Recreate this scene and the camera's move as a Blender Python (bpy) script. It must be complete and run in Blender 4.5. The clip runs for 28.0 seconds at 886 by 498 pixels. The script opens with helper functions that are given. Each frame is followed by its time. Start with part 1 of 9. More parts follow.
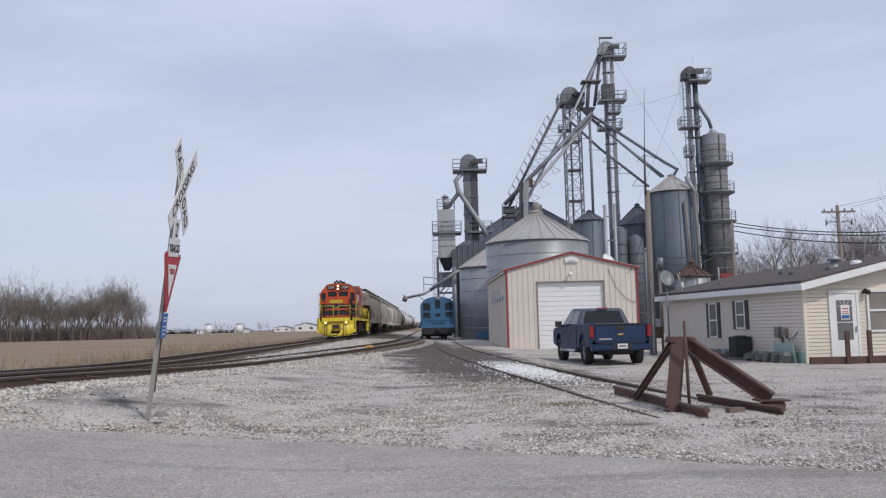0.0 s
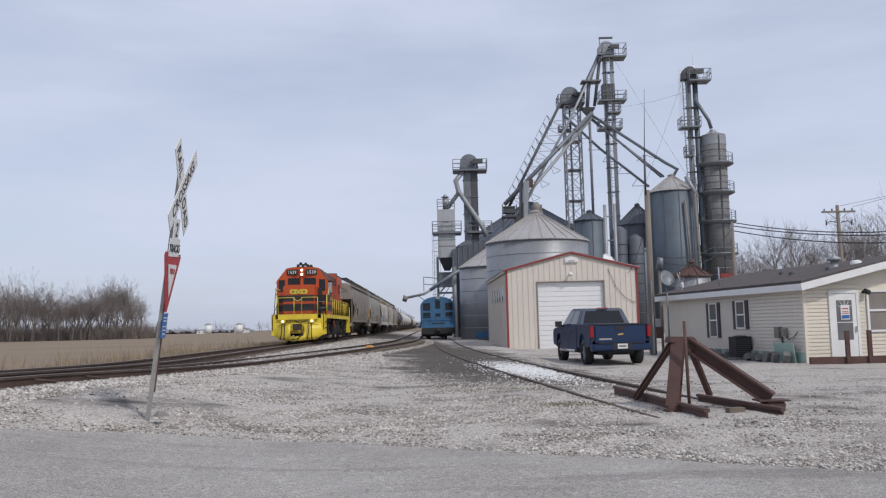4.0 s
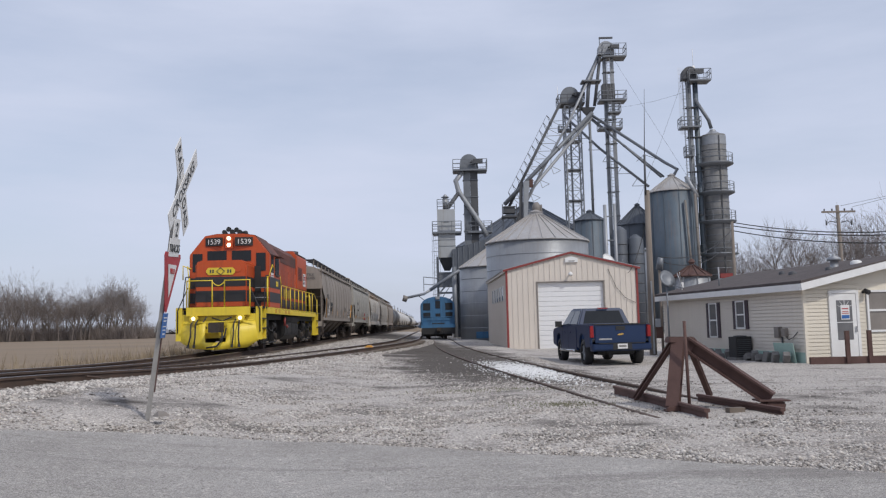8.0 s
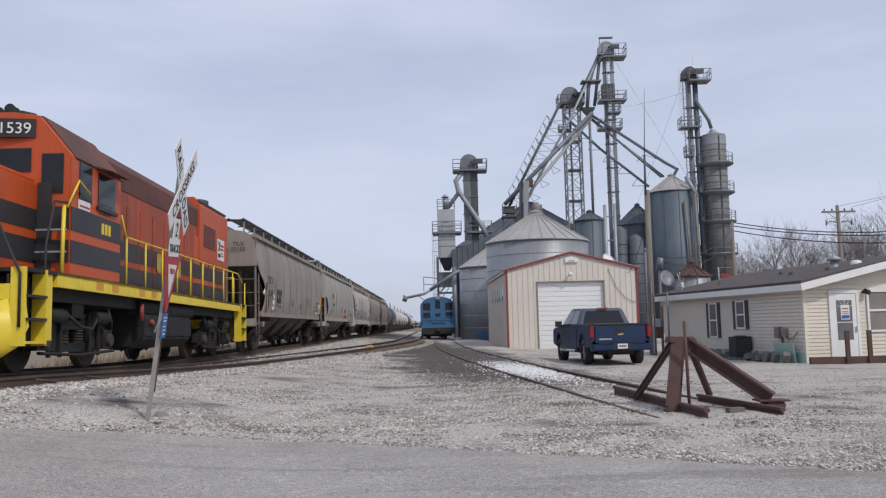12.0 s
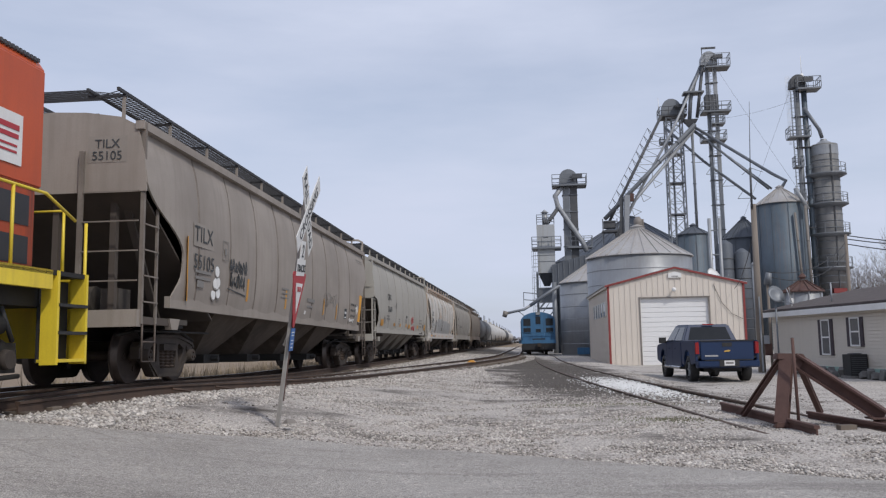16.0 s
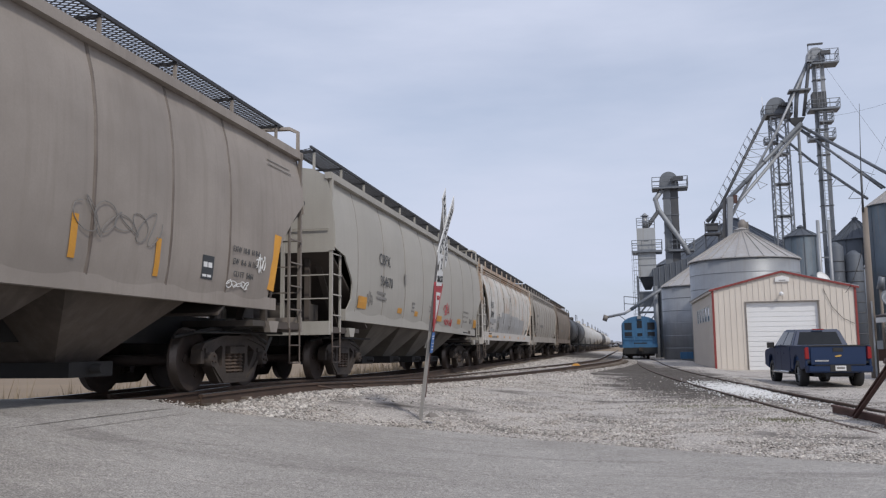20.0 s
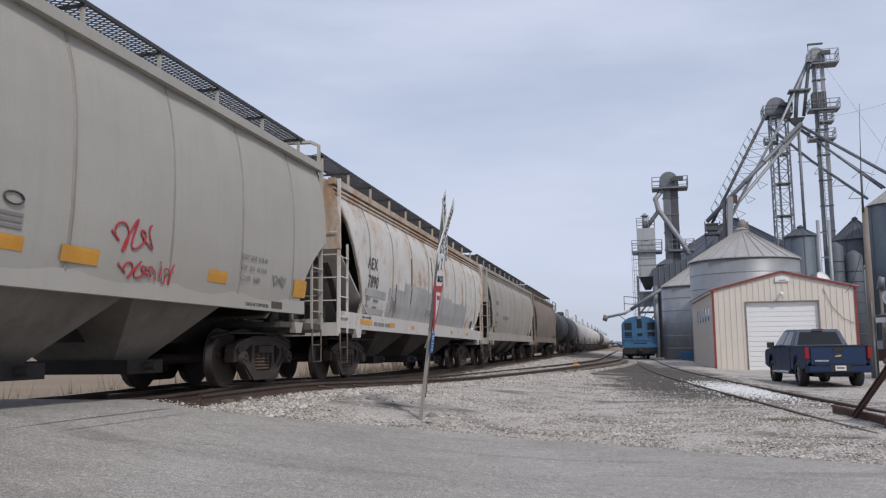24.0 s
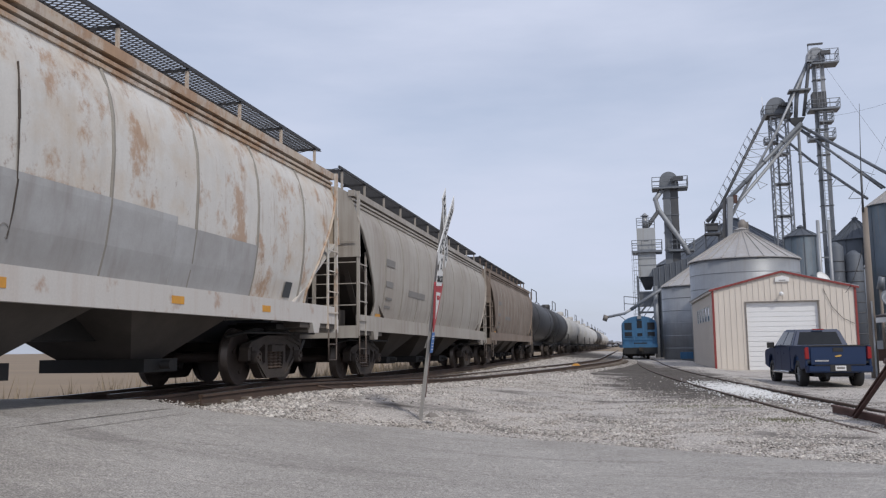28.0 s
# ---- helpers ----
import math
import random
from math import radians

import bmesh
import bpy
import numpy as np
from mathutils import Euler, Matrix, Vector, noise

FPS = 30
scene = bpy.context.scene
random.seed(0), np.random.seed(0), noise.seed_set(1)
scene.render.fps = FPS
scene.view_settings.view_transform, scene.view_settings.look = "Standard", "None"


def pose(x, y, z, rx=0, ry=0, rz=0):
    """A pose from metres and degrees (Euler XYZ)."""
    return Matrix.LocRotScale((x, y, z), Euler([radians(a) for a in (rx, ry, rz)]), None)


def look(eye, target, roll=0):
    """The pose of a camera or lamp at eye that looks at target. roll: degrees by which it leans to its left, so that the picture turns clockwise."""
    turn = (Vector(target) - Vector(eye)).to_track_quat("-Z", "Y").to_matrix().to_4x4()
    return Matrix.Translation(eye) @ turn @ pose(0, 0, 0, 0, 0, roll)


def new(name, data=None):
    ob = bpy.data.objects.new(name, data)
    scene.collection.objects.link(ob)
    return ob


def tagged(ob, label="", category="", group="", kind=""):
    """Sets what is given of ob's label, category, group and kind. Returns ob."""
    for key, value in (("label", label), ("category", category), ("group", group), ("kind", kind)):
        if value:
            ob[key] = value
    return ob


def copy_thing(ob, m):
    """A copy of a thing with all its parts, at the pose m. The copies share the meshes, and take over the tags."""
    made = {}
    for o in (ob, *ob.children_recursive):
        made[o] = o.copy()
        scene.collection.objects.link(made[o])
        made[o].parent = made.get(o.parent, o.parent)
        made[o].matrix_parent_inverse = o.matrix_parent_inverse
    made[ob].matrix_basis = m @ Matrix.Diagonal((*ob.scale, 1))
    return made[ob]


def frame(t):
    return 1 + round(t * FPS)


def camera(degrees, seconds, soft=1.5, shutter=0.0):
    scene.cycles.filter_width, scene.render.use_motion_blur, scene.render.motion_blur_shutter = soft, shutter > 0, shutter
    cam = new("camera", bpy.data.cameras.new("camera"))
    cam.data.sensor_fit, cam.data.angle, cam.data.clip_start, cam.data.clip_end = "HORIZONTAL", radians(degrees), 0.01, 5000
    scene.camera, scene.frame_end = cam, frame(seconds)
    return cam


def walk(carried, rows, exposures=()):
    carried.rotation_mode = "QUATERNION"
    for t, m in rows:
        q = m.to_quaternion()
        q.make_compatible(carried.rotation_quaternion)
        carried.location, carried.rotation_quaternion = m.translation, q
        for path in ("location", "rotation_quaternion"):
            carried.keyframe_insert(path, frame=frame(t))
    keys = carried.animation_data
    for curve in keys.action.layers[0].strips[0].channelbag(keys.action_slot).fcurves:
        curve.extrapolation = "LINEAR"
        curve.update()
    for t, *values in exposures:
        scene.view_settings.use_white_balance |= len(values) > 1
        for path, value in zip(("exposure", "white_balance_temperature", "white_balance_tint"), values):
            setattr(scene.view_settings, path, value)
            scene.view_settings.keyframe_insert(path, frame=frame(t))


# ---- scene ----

# ---- the camera: seconds, eye, turn to the left, tilt up, lean ----
PATH = [
    (0, 0.014, 0.309, 1.215, 0.141, 5.241, 1.390),
    (12.6, 0.014, 0.309, 1.215, 0.141, 5.241, 1.390),
    (13.6, 0.014, 0.309, 1.215, 0.905, 5.255, 1.350),
    (14.5, 0.014, 0.309, 1.215, 2.966, 5.290, 1.254),
    (15, 0.012, 0.300, 1.215, 4.609, 5.350, 1.175),
    (15.5, -0.023, 0.120, 1.215, 5.580, 6.078, 1.128),
    (16, -0.096, -0.244, 1.214, 6.875, 6.428, 1.066),
    (16.5, -0.188, -0.706, 1.214, 8.162, 6.635, 1.004),
    (17, -0.270, -1.120, 1.213, 9.430, 6.790, 0.944),
    (17.5, -0.350, -1.500, 1.213, 10.380, 6.765, 0.904),
    (18, -0.354, -1.536, 1.213, 11.800, 6.780, 0.834),
    (18.5, -0.354, -1.536, 1.213, 13.020, 6.775, 0.776),
    (19, -0.354, -1.536, 1.213, 13.400, 6.765, 0.752),
    (28, -0.354, -1.536, 1.213, 13.400, 6.765, 0.752),
]


def aim(x, y, z, turn, tilt, lean):
    a, b = radians(turn), radians(tilt)
    way = Vector((-math.sin(a) * math.cos(b), math.cos(a) * math.cos(b), math.sin(b)))
    return look((x, y, z), Vector((x, y, z)) + way * 10, -lean)


cam = camera(55.82, 28.0, 1.25)
walk(cam, [(t, aim(*p)) for t, *p in PATH], [(0, 0.0, 6500, 10), (28, 0.0, 6500, 10)])

# ---- world and sun ----
world = bpy.data.worlds.new("world")
scene.world = world
world.use_nodes = True
nt = world.node_tree
sky = nt.nodes.new("ShaderNodeTexSky")
sky.sky_type, sky.sun_disc = "NISHITA", False
SUN_ELEVATION, SUN_TURN = radians(46), radians(138)  # turn clockwise from +y
sky.sun_elevation, sky.sun_rotation = SUN_ELEVATION, SUN_TURN
sky.air_density, sky.dust_density, sky.ozone_density = 1.0, 2.2, 1.5
bg = nt.nodes["Background"]
SKY_STRENGTH = 0.12
bg.inputs["Strength"].default_value = SKY_STRENGTH
# thin high cloud: soft noise drawn out along the horizon
tc = nt.nodes.new("ShaderNodeTexCoord")
mp = nt.nodes.new("ShaderNodeMapping")
mp.inputs["Scale"].default_value = (1.0, 1.0, 4.5)
cl = nt.nodes.new("ShaderNodeTexNoise")
cl.inputs["Scale"].default_value, cl.inputs["Detail"].default_value = 1.7, 6
cl.inputs["Roughness"].default_value = 0.55
cr = nt.nodes.new("ShaderNodeMapRange")
for k, v in (("From Min", 0.30), ("From Max", 0.70), ("To Min", 0.55), ("To Max", 1.0)):
    cr.inputs[k].default_value = v
mx = nt.nodes.new("ShaderNodeMix")
mx.data_type = "RGBA"
mx.inputs["B"].default_value = (5.15, 5.62, 6.95, 1)
nt.links.new(tc.outputs["Generated"], mp.inputs["Vector"])
nt.links.new(mp.outputs["Vector"], cl.inputs["Vector"])
nt.links.new(cl.outputs["Fac"], cr.inputs["Value"])
nt.links.new(cr.outputs["Result"], mx.inputs["Factor"])
nt.links.new(sky.outputs["Color"], mx.inputs["A"])
nt.links.new(mx.outputs["Result"], bg.inputs["Color"])

sun_data = bpy.data.lights.new("sun", "SUN")
sun_data.energy, sun_data.angle, sun_data.color = 1.86, radians(3.0), (1.0, 0.95, 0.87)
sun = new("sun", sun_data)
sun_from = Vector((math.sin(SUN_TURN) * math.cos(SUN_ELEVATION), math.cos(SUN_TURN) * math.cos(SUN_ELEVATION), math.sin(SUN_ELEVATION)))
sun.matrix_world = look(sun_from * 60, (0, 0, 0))


# ---- materials ----
def paint(name, base, rough=0.6, metal=0.0, spots=None, amount=0.35, scale=3.0, bump=0.0, grain=40.0, vary=0.0, stretch=(1, 1, 1), streak=None, streak_amount=0.3, contrast=0.15, space="Object", speckle=0.0, centre=0.5):
    """A surface: a base colour, blotches of a second one, fine grain, streaks that run down, and relief."""
    m = bpy.data.materials.new(name)
    m.use_nodes = True
    n, l = m.node_tree.nodes, m.node_tree.links
    b = n["Principled BSDF"]
    b.inputs["Roughness"].default_value, b.inputs["Metallic"].default_value = rough, metal
    co = n.new("ShaderNodeTexCoord")
    mpg = n.new("ShaderNodeMapping")
    mpg.inputs["Scale"].default_value = stretch
    l.new(co.outputs[space], mpg.inputs["Vector"])

    def tex(sc, detail=5, src=mpg):
        t = n.new("ShaderNodeTexNoise")
        t.inputs["Scale"].default_value, t.inputs["Detail"].default_value = sc, detail
        t.inputs["Roughness"].default_value = 0.62
        l.new(src.outputs["Vector"], t.inputs["Vector"])
        return t

    def blend(fac, a, colour):
        x = n.new("ShaderNodeMix")
        x.data_type = "RGBA"
        l.new(fac, x.inputs["Factor"])
        if isinstance(a, tuple):
            x.inputs["A"].default_value = (*a, 1)
        else:
            l.new(a, x.inputs["A"])
        if isinstance(colour, tuple):
            x.inputs["B"].default_value = (*colour, 1)
        else:
            l.new(colour, x.inputs["B"])
        return x.outputs["Result"]

    def ramp(src, lo, hi, top):
        r = n.new("ShaderNodeMapRange")
        r.inputs["From Min"].default_value, r.inputs["From Max"].default_value = lo, hi
        r.inputs["To Max"].default_value = top
        l.new(src, r.inputs["Value"])
        return r.outputs["Result"]

    col = base
    fine = tex(grain, 3)
    spots = spots or tuple(c * 0.72 for c in base)
    col = blend(ramp(tex(scale).outputs["Fac"], centre - contrast, centre + contrast, amount), col, spots)
    if streak:
        ms = n.new("ShaderNodeMapping")
        ms.inputs["Scale"].default_value = (3.5, 3.5, 0.22)
        l.new(co.outputs[space], ms.inputs["Vector"])
        col = blend(ramp(tex(1.6, 6, ms).outputs["Fac"], 0.48, 0.72, streak_amount), col, streak)
    col = blend(ramp(fine.outputs["Fac"], 0.35, 0.75, 0.22), col, tuple(c * 0.6 for c in base))
    if vary:
        oi = n.new("ShaderNodeObjectInfo")
        hv = n.new("ShaderNodeHueSaturation")
        mr = n.new("ShaderNodeMapRange")
        mr.inputs["To Min"].default_value, mr.inputs["To Max"].default_value = 1 - vary, 1 + vary
        l.new(oi.outputs["Random"], mr.inputs["Value"])
        l.new(mr.outputs["Result"], hv.inputs["Value"])
        l.new(col, hv.inputs["Color"])
        col = hv.outputs["Color"]
    l.new(col, b.inputs["Base Color"])
    if speckle:
        vo = n.new("ShaderNodeTexNoise")
        vo.inputs["Scale"].default_value, vo.inputs["Detail"].default_value, vo.inputs["Roughness"].default_value = speckle, 2, 0.8
        l.new(mpg.outputs["Vector"], vo.inputs["Vector"])
        col = blend(ramp(vo.outputs["Fac"], 0.53, 0.60, 0.85), col, tuple(min(1, c * 1.45) for c in base))
        col = blend(ramp(vo.outputs["Fac"], 0.46, 0.38, 0.85), col, tuple(c * 0.45 for c in base))
    l.new(col, b.inputs["Base Color"])
    if bump:
        bp = n.new("ShaderNodeBump")
        bp.inputs["Strength"].default_value, bp.inputs["Distance"].default_value = bump, 0.02
        l.new(fine.outputs["Fac"], bp.inputs["Height"])
        l.new(bp.outputs["Normal"], b.inputs["Normal"])
    return m


def pieces(m, lo, hi):
    """Lets every separate piece of a mesh differ in lightness."""
    n, l = m.node_tree.nodes, m.node_tree.links
    b = n["Principled BSDF"]
    src = b.inputs["Base Color"].links[0].from_socket
    g = n.new("ShaderNodeNewGeometry")
    mr = n.new("ShaderNodeMapRange")
    mr.inputs["To Min"].default_value, mr.inputs["To Max"].default_value = lo, hi
    hv = n.new("ShaderNodeHueSaturation")
    l.new(g.outputs["Random Per Island"], mr.inputs["Value"])
    l.new(mr.outputs["Result"], hv.inputs["Value"])
    l.new(src, hv.inputs["Color"])
    l.new(hv.outputs["Color"], b.inputs["Base Color"])
    return m


def glow(name, colour, strength):
    m = bpy.data.materials.new(name)
    m.use_nodes = True
    b = m.node_tree.nodes["Principled BSDF"]
    b.inputs["Base Color"].default_value = (*colour, 1)
    b.inputs["Emission Color"].default_value = (*colour, 1)
    b.inputs["Emission Strength"].default_value = strength
    return m


def ribbed(m, scale, strength, axis="Z"):
    """Adds fine corrugation to a material."""
    n, l = m.node_tree.nodes, m.node_tree.links
    w = n.new("ShaderNodeTexWave")
    w.bands_direction = axis
    w.inputs["Scale"].default_value = scale
    co = n.new("ShaderNodeTexCoord")
    l.new(co.outputs["Object"], w.inputs["Vector"])
    bp = n.new("ShaderNodeBump")
    bp.inputs["Strength"].default_value, bp.inputs["Distance"].default_value = strength, 0.03
    l.new(w.outputs["Fac"], bp.inputs["Height"])
    l.new(bp.outputs["Normal"], n["Principled BSDF"].inputs["Normal"])
    return m


ASPHALT = paint("asphalt", (0.435, 0.41, 0.382), 0.9, spots=(0.33, 0.31, 0.285), amount=0.7, scale=1.1, contrast=0.2, bump=0.8, grain=85, speckle=78, stretch=(1, 1, 1))
GRAVEL = paint("gravel", (0.455, 0.42, 0.385), 0.95, spots=(0.30, 0.27, 0.245), amount=0.6, scale=0.55, bump=0.9, grain=40, speckle=36)
DIRT = paint("oily_dirt", (0.105, 0.09, 0.078), 0.95, spots=(0.22, 0.20, 0.18), amount=0.55, scale=0.8, bump=0.8, grain=26)
FIELD = paint("stubble_field", (0.25, 0.185, 0.122), 1.0, spots=(0.19, 0.145, 0.10), amount=0.8, scale=0.05, bump=0.6, grain=3, stretch=(0.3, 1.6, 1))
STONE = paint("ballast_stone", (0.50, 0.475, 0.45), 0.9, spots=(0.33, 0.31, 0.29), amount=0.7, scale=2.5, grain=60)
DRY_GRASS = paint("dry_grass", (0.30, 0.24, 0.165), 0.95, spots=(0.22, 0.175, 0.12), amount=0.7, scale=2)
MOSS = paint("low_green_grass", (0.15, 0.16, 0.075), 0.95, spots=(0.30, 0.28, 0.2), amount=0.7, scale=3)
RAIL_SIDE = paint("rusty_rail_steel", (0.115, 0.075, 0.055), 0.75, 0.3, spots=(0.05, 0.04, 0.035), amount=0.7, scale=2)
RAIL_TOP = paint("worn_rail_head", (0.22, 0.21, 0.205), 0.35, 0.8, spots=(0.12, 0.1, 0.09), amount=0.6, scale=1.5)
TIE = paint("weathered_tie_wood", (0.12, 0.095, 0.075), 0.95, spots=(0.22, 0.19, 0.16), amount=0.6, scale=2, vary=0.25, grain=25)
RUST = paint("rust_brown_steel", (0.088, 0.047, 0.04), 0.8, 0.1, spots=(0.15, 0.086, 0.072), amount=0.6, scale=2.2, bump=0.2)
GALV = ribbed(paint("galvanised_bin_steel", (0.34, 0.355, 0.375), 0.42, 0.35, spots=(0.25, 0.26, 0.28), amount=0.7, scale=0.6, streak=(0.24, 0.22, 0.21), streak_amount=0.35), 5.0, 0.25)
GALV_ROOF = paint("galvanised_bin_roof", (0.47, 0.465, 0.46), 0.45, 0.3, spots=(0.34, 0.29, 0.25), amount=0.6, scale=0.5, streak=(0.33, 0.27, 0.22), streak_amount=0.4)
BLUE_BIN = ribbed(paint("blue_grey_bin_steel", (0.12, 0.155, 0.19), 0.5, 0.3, spots=(0.085, 0.11, 0.135), amount=0.7, scale=0.5, streak=(0.2, 0.15, 0.12), streak_amount=0.45), 5.0, 0.25)
DARK_BIN = ribbed(paint("dark_grey_bin_steel", (0.11, 0.125, 0.15), 0.6, 0.2, spots=(0.08, 0.09, 0.105), amount=0.7, scale=0.4, streak=(0.10, 0.10, 0.10), streak_amount=0.3), 4.0, 0.3)
STEEL = paint("grey_tower_steel", (0.205, 0.22, 0.24), 0.5, 0.3, spots=(0.13, 0.14, 0.155), amount=0.6, scale=1.0)
PALE_STEEL = paint("pale_galvanised_steel", (0.34, 0.355, 0.375), 0.5, 0.3, spots=(0.24, 0.25, 0.265), amount=0.6, scale=1.0)
DARK_STEEL = paint("dark_steel", (0.075, 0.08, 0.09), 0.6, 0.3, spots=(0.13, 0.125, 0.12), amount=0.5, scale=1.2)
TAN_PIPE = paint("weathered_tan_spout", (0.25, 0.225, 0.205), 0.6, 0.1, spots=(0.15, 0.135, 0.12), amount=0.7, scale=1.0)
TOWER_WHITE = paint("weathered_white_cladding", (0.40, 0.42, 0.44), 0.7, spots=(0.36, 0.37, 0.37), amount=0.7, scale=0.6, streak=(0.3, 0.27, 0.23), streak_amount=0.5)
DRYER = ribbed(paint("dryer_grey_steel", (0.22, 0.22, 0.22), 0.6, 0.2, spots=(0.15, 0.15, 0.15), amount=0.7, scale=0.7), 3.0, 0.4)
CREAM = paint("cream_metal_siding", (0.68, 0.62, 0.55), 0.55, spots=(0.58, 0.52, 0.46), amount=0.5, scale=0.4, streak=(0.5, 0.45, 0.4), streak_amount=0.25)
RED_TRIM = paint("red_painted_trim", (0.25, 0.04, 0.036), 0.55, spots=(0.18, 0.034, 0.03), amount=0.5, scale=1)
DOOR_WHITE = paint("white_door_paint", (0.80, 0.80, 0.80), 0.45, spots=(0.7, 0.71, 0.73), amount=0.5, scale=0.7)
SIDING = paint("pale_vinyl_siding", (0.69, 0.635, 0.56), 0.6, spots=(0.62, 0.57, 0.50), amount=0.5, scale=0.6, streak=(0.5, 0.47, 0.42), streak_amount=0.25)
YELLOW_SIDING = paint("cream_yellow_siding", (0.74, 0.68, 0.57), 0.6, spots=(0.67, 0.61, 0.50), amount=0.5, scale=0.7)
SHINGLE = paint("dark_brown_shingles", (0.075, 0.062, 0.06), 0.95, spots=(0.12, 0.1, 0.095), amount=0.6, scale=2, grain=12, bump=0.6)
WHITE = paint("white_paint", (0.78, 0.78, 0.77), 0.5, spots=(0.66, 0.65, 0.63), amount=0.5, scale=1.5)
TEAL = paint("pale_teal_skirting", (0.33, 0.47, 0.42), 0.8, spots=(0.27, 0.38, 0.34), amount=0.6, scale=1.5)
SHUTTER = paint("dark_purple_shutter", (0.05, 0.035, 0.045), 0.6)
GLASS = paint("dark_window_glass", (0.018, 0.021, 0.026), 0.06, spots=(0.05, 0.055, 0.06), amount=0.3, scale=0.6)
GLASS.node_tree.nodes["Principled BSDF"].inputs["Specular IOR Level"].default_value = 0.22
CURTAINED = paint("curtained_window_glass", (0.17, 0.17, 0.175), 0.12, spots=(0.11, 0.11, 0.115), amount=0.7, scale=2.0)
BLACK = paint("black_rubber_and_paint", (0.02, 0.02, 0.022), 0.7, spots=(0.035, 0.034, 0.033), amount=0.5, scale=3)
GRIME = paint("grimy_black_running_gear", (0.009, 0.0085, 0.0085), 0.7, 0.0, spots=(0.024, 0.02, 0.018), amount=0.55, scale=2.5, bump=0.2)
CONCRETE = paint("grey_concrete", (0.36, 0.35, 0.33), 0.9, spots=(0.26, 0.25, 0.24), amount=0.6, scale=2, bump=0.3)
POLE_WOOD = paint("weathered_pole_wood", (0.25, 0.215, 0.185), 0.95, spots=(0.15, 0.125, 0.105), amount=0.6, scale=1.5, stretch=(4, 4, 0.5))
BARK = paint("bare_tree_bark", (0.165, 0.14, 0.125), 1.0, spots=(0.11, 0.09, 0.08), amount=0.6, scale=1)
TWIG = paint("bare_twigs", (0.225, 0.195, 0.18), 1.0, spots=(0.16, 0.135, 0.125), amount=0.6, scale=1)
# pale bluish grey: distance haze mixed into the wood's colour
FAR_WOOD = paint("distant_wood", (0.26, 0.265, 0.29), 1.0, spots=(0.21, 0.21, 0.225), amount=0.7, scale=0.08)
ORANGE = paint("loco_orange_paint", (0.53, 0.082, 0.016), 0.42, spots=(0.43, 0.062, 0.014), amount=0.5, scale=0.9, streak=(0.26, 0.055, 0.022), streak_amount=0.4)
ORANGE_ROOF = paint("sooty_orange_roof", (0.16, 0.055, 0.038), 0.75, spots=(0.05, 0.03, 0.027), amount=0.85, scale=0.7)
LOCO_BLACK = paint("loco_black_stripe", (0.022, 0.022, 0.026), 0.45, spots=(0.05, 0.042, 0.038), amount=0.4, scale=1.2)
YELLOW = paint("loco_yellow_paint", (0.80, 0.61, 0.045), 0.45, spots=(0.66, 0.47, 0.04), amount=0.5, scale=1.5, streak=(0.40, 0.27, 0.06), streak_amount=0.35)
BLUE_LOCO = paint("switcher_blue_paint", (0.05, 0.165, 0.32), 0.55, spots=(0.038, 0.115, 0.22), amount=0.6, scale=1, streak=(0.04, 0.055, 0.07), streak_amount=0.45)
TRUCK_BLUE = paint("pickup_dark_blue_paint", (0.006, 0.025, 0.082), 0.42, 0.0, spots=(0.005, 0.02, 0.066), amount=0.3, scale=0.5)
CHROME = paint("chrome", (0.6, 0.6, 0.6), 0.2, 1.0)
RED_LENS = paint("red_lamp_lens", (0.30, 0.012, 0.014), 0.15)
AMBER = paint("orange_reflector", (0.62, 0.30, 0.035), 0.45, spots=(0.45, 0.2, 0.035), amount=0.6, scale=3)
LAMP_ON = glow("lit_headlight", (1.0, 0.80, 0.52), 2.6)
GOLD = paint("gold_emblem", (0.72, 0.45, 0.12), 0.35, 0.5)
HOPPER_GREY = paint("hopper_grey_paint", (0.322, 0.283, 0.248), 0.65, spots=(0.225, 0.196, 0.17), amount=0.8, scale=0.45, contrast=0.13, streak=(0.19, 0.162, 0.137), streak_amount=0.45)
HOPPER_PALE = paint("hopper_pale_grey_paint", (0.40, 0.38, 0.34), 0.6, spots=(0.33, 0.31, 0.275), amount=0.7, scale=0.4, streak=(0.31, 0.285, 0.25), streak_amount=0.35)
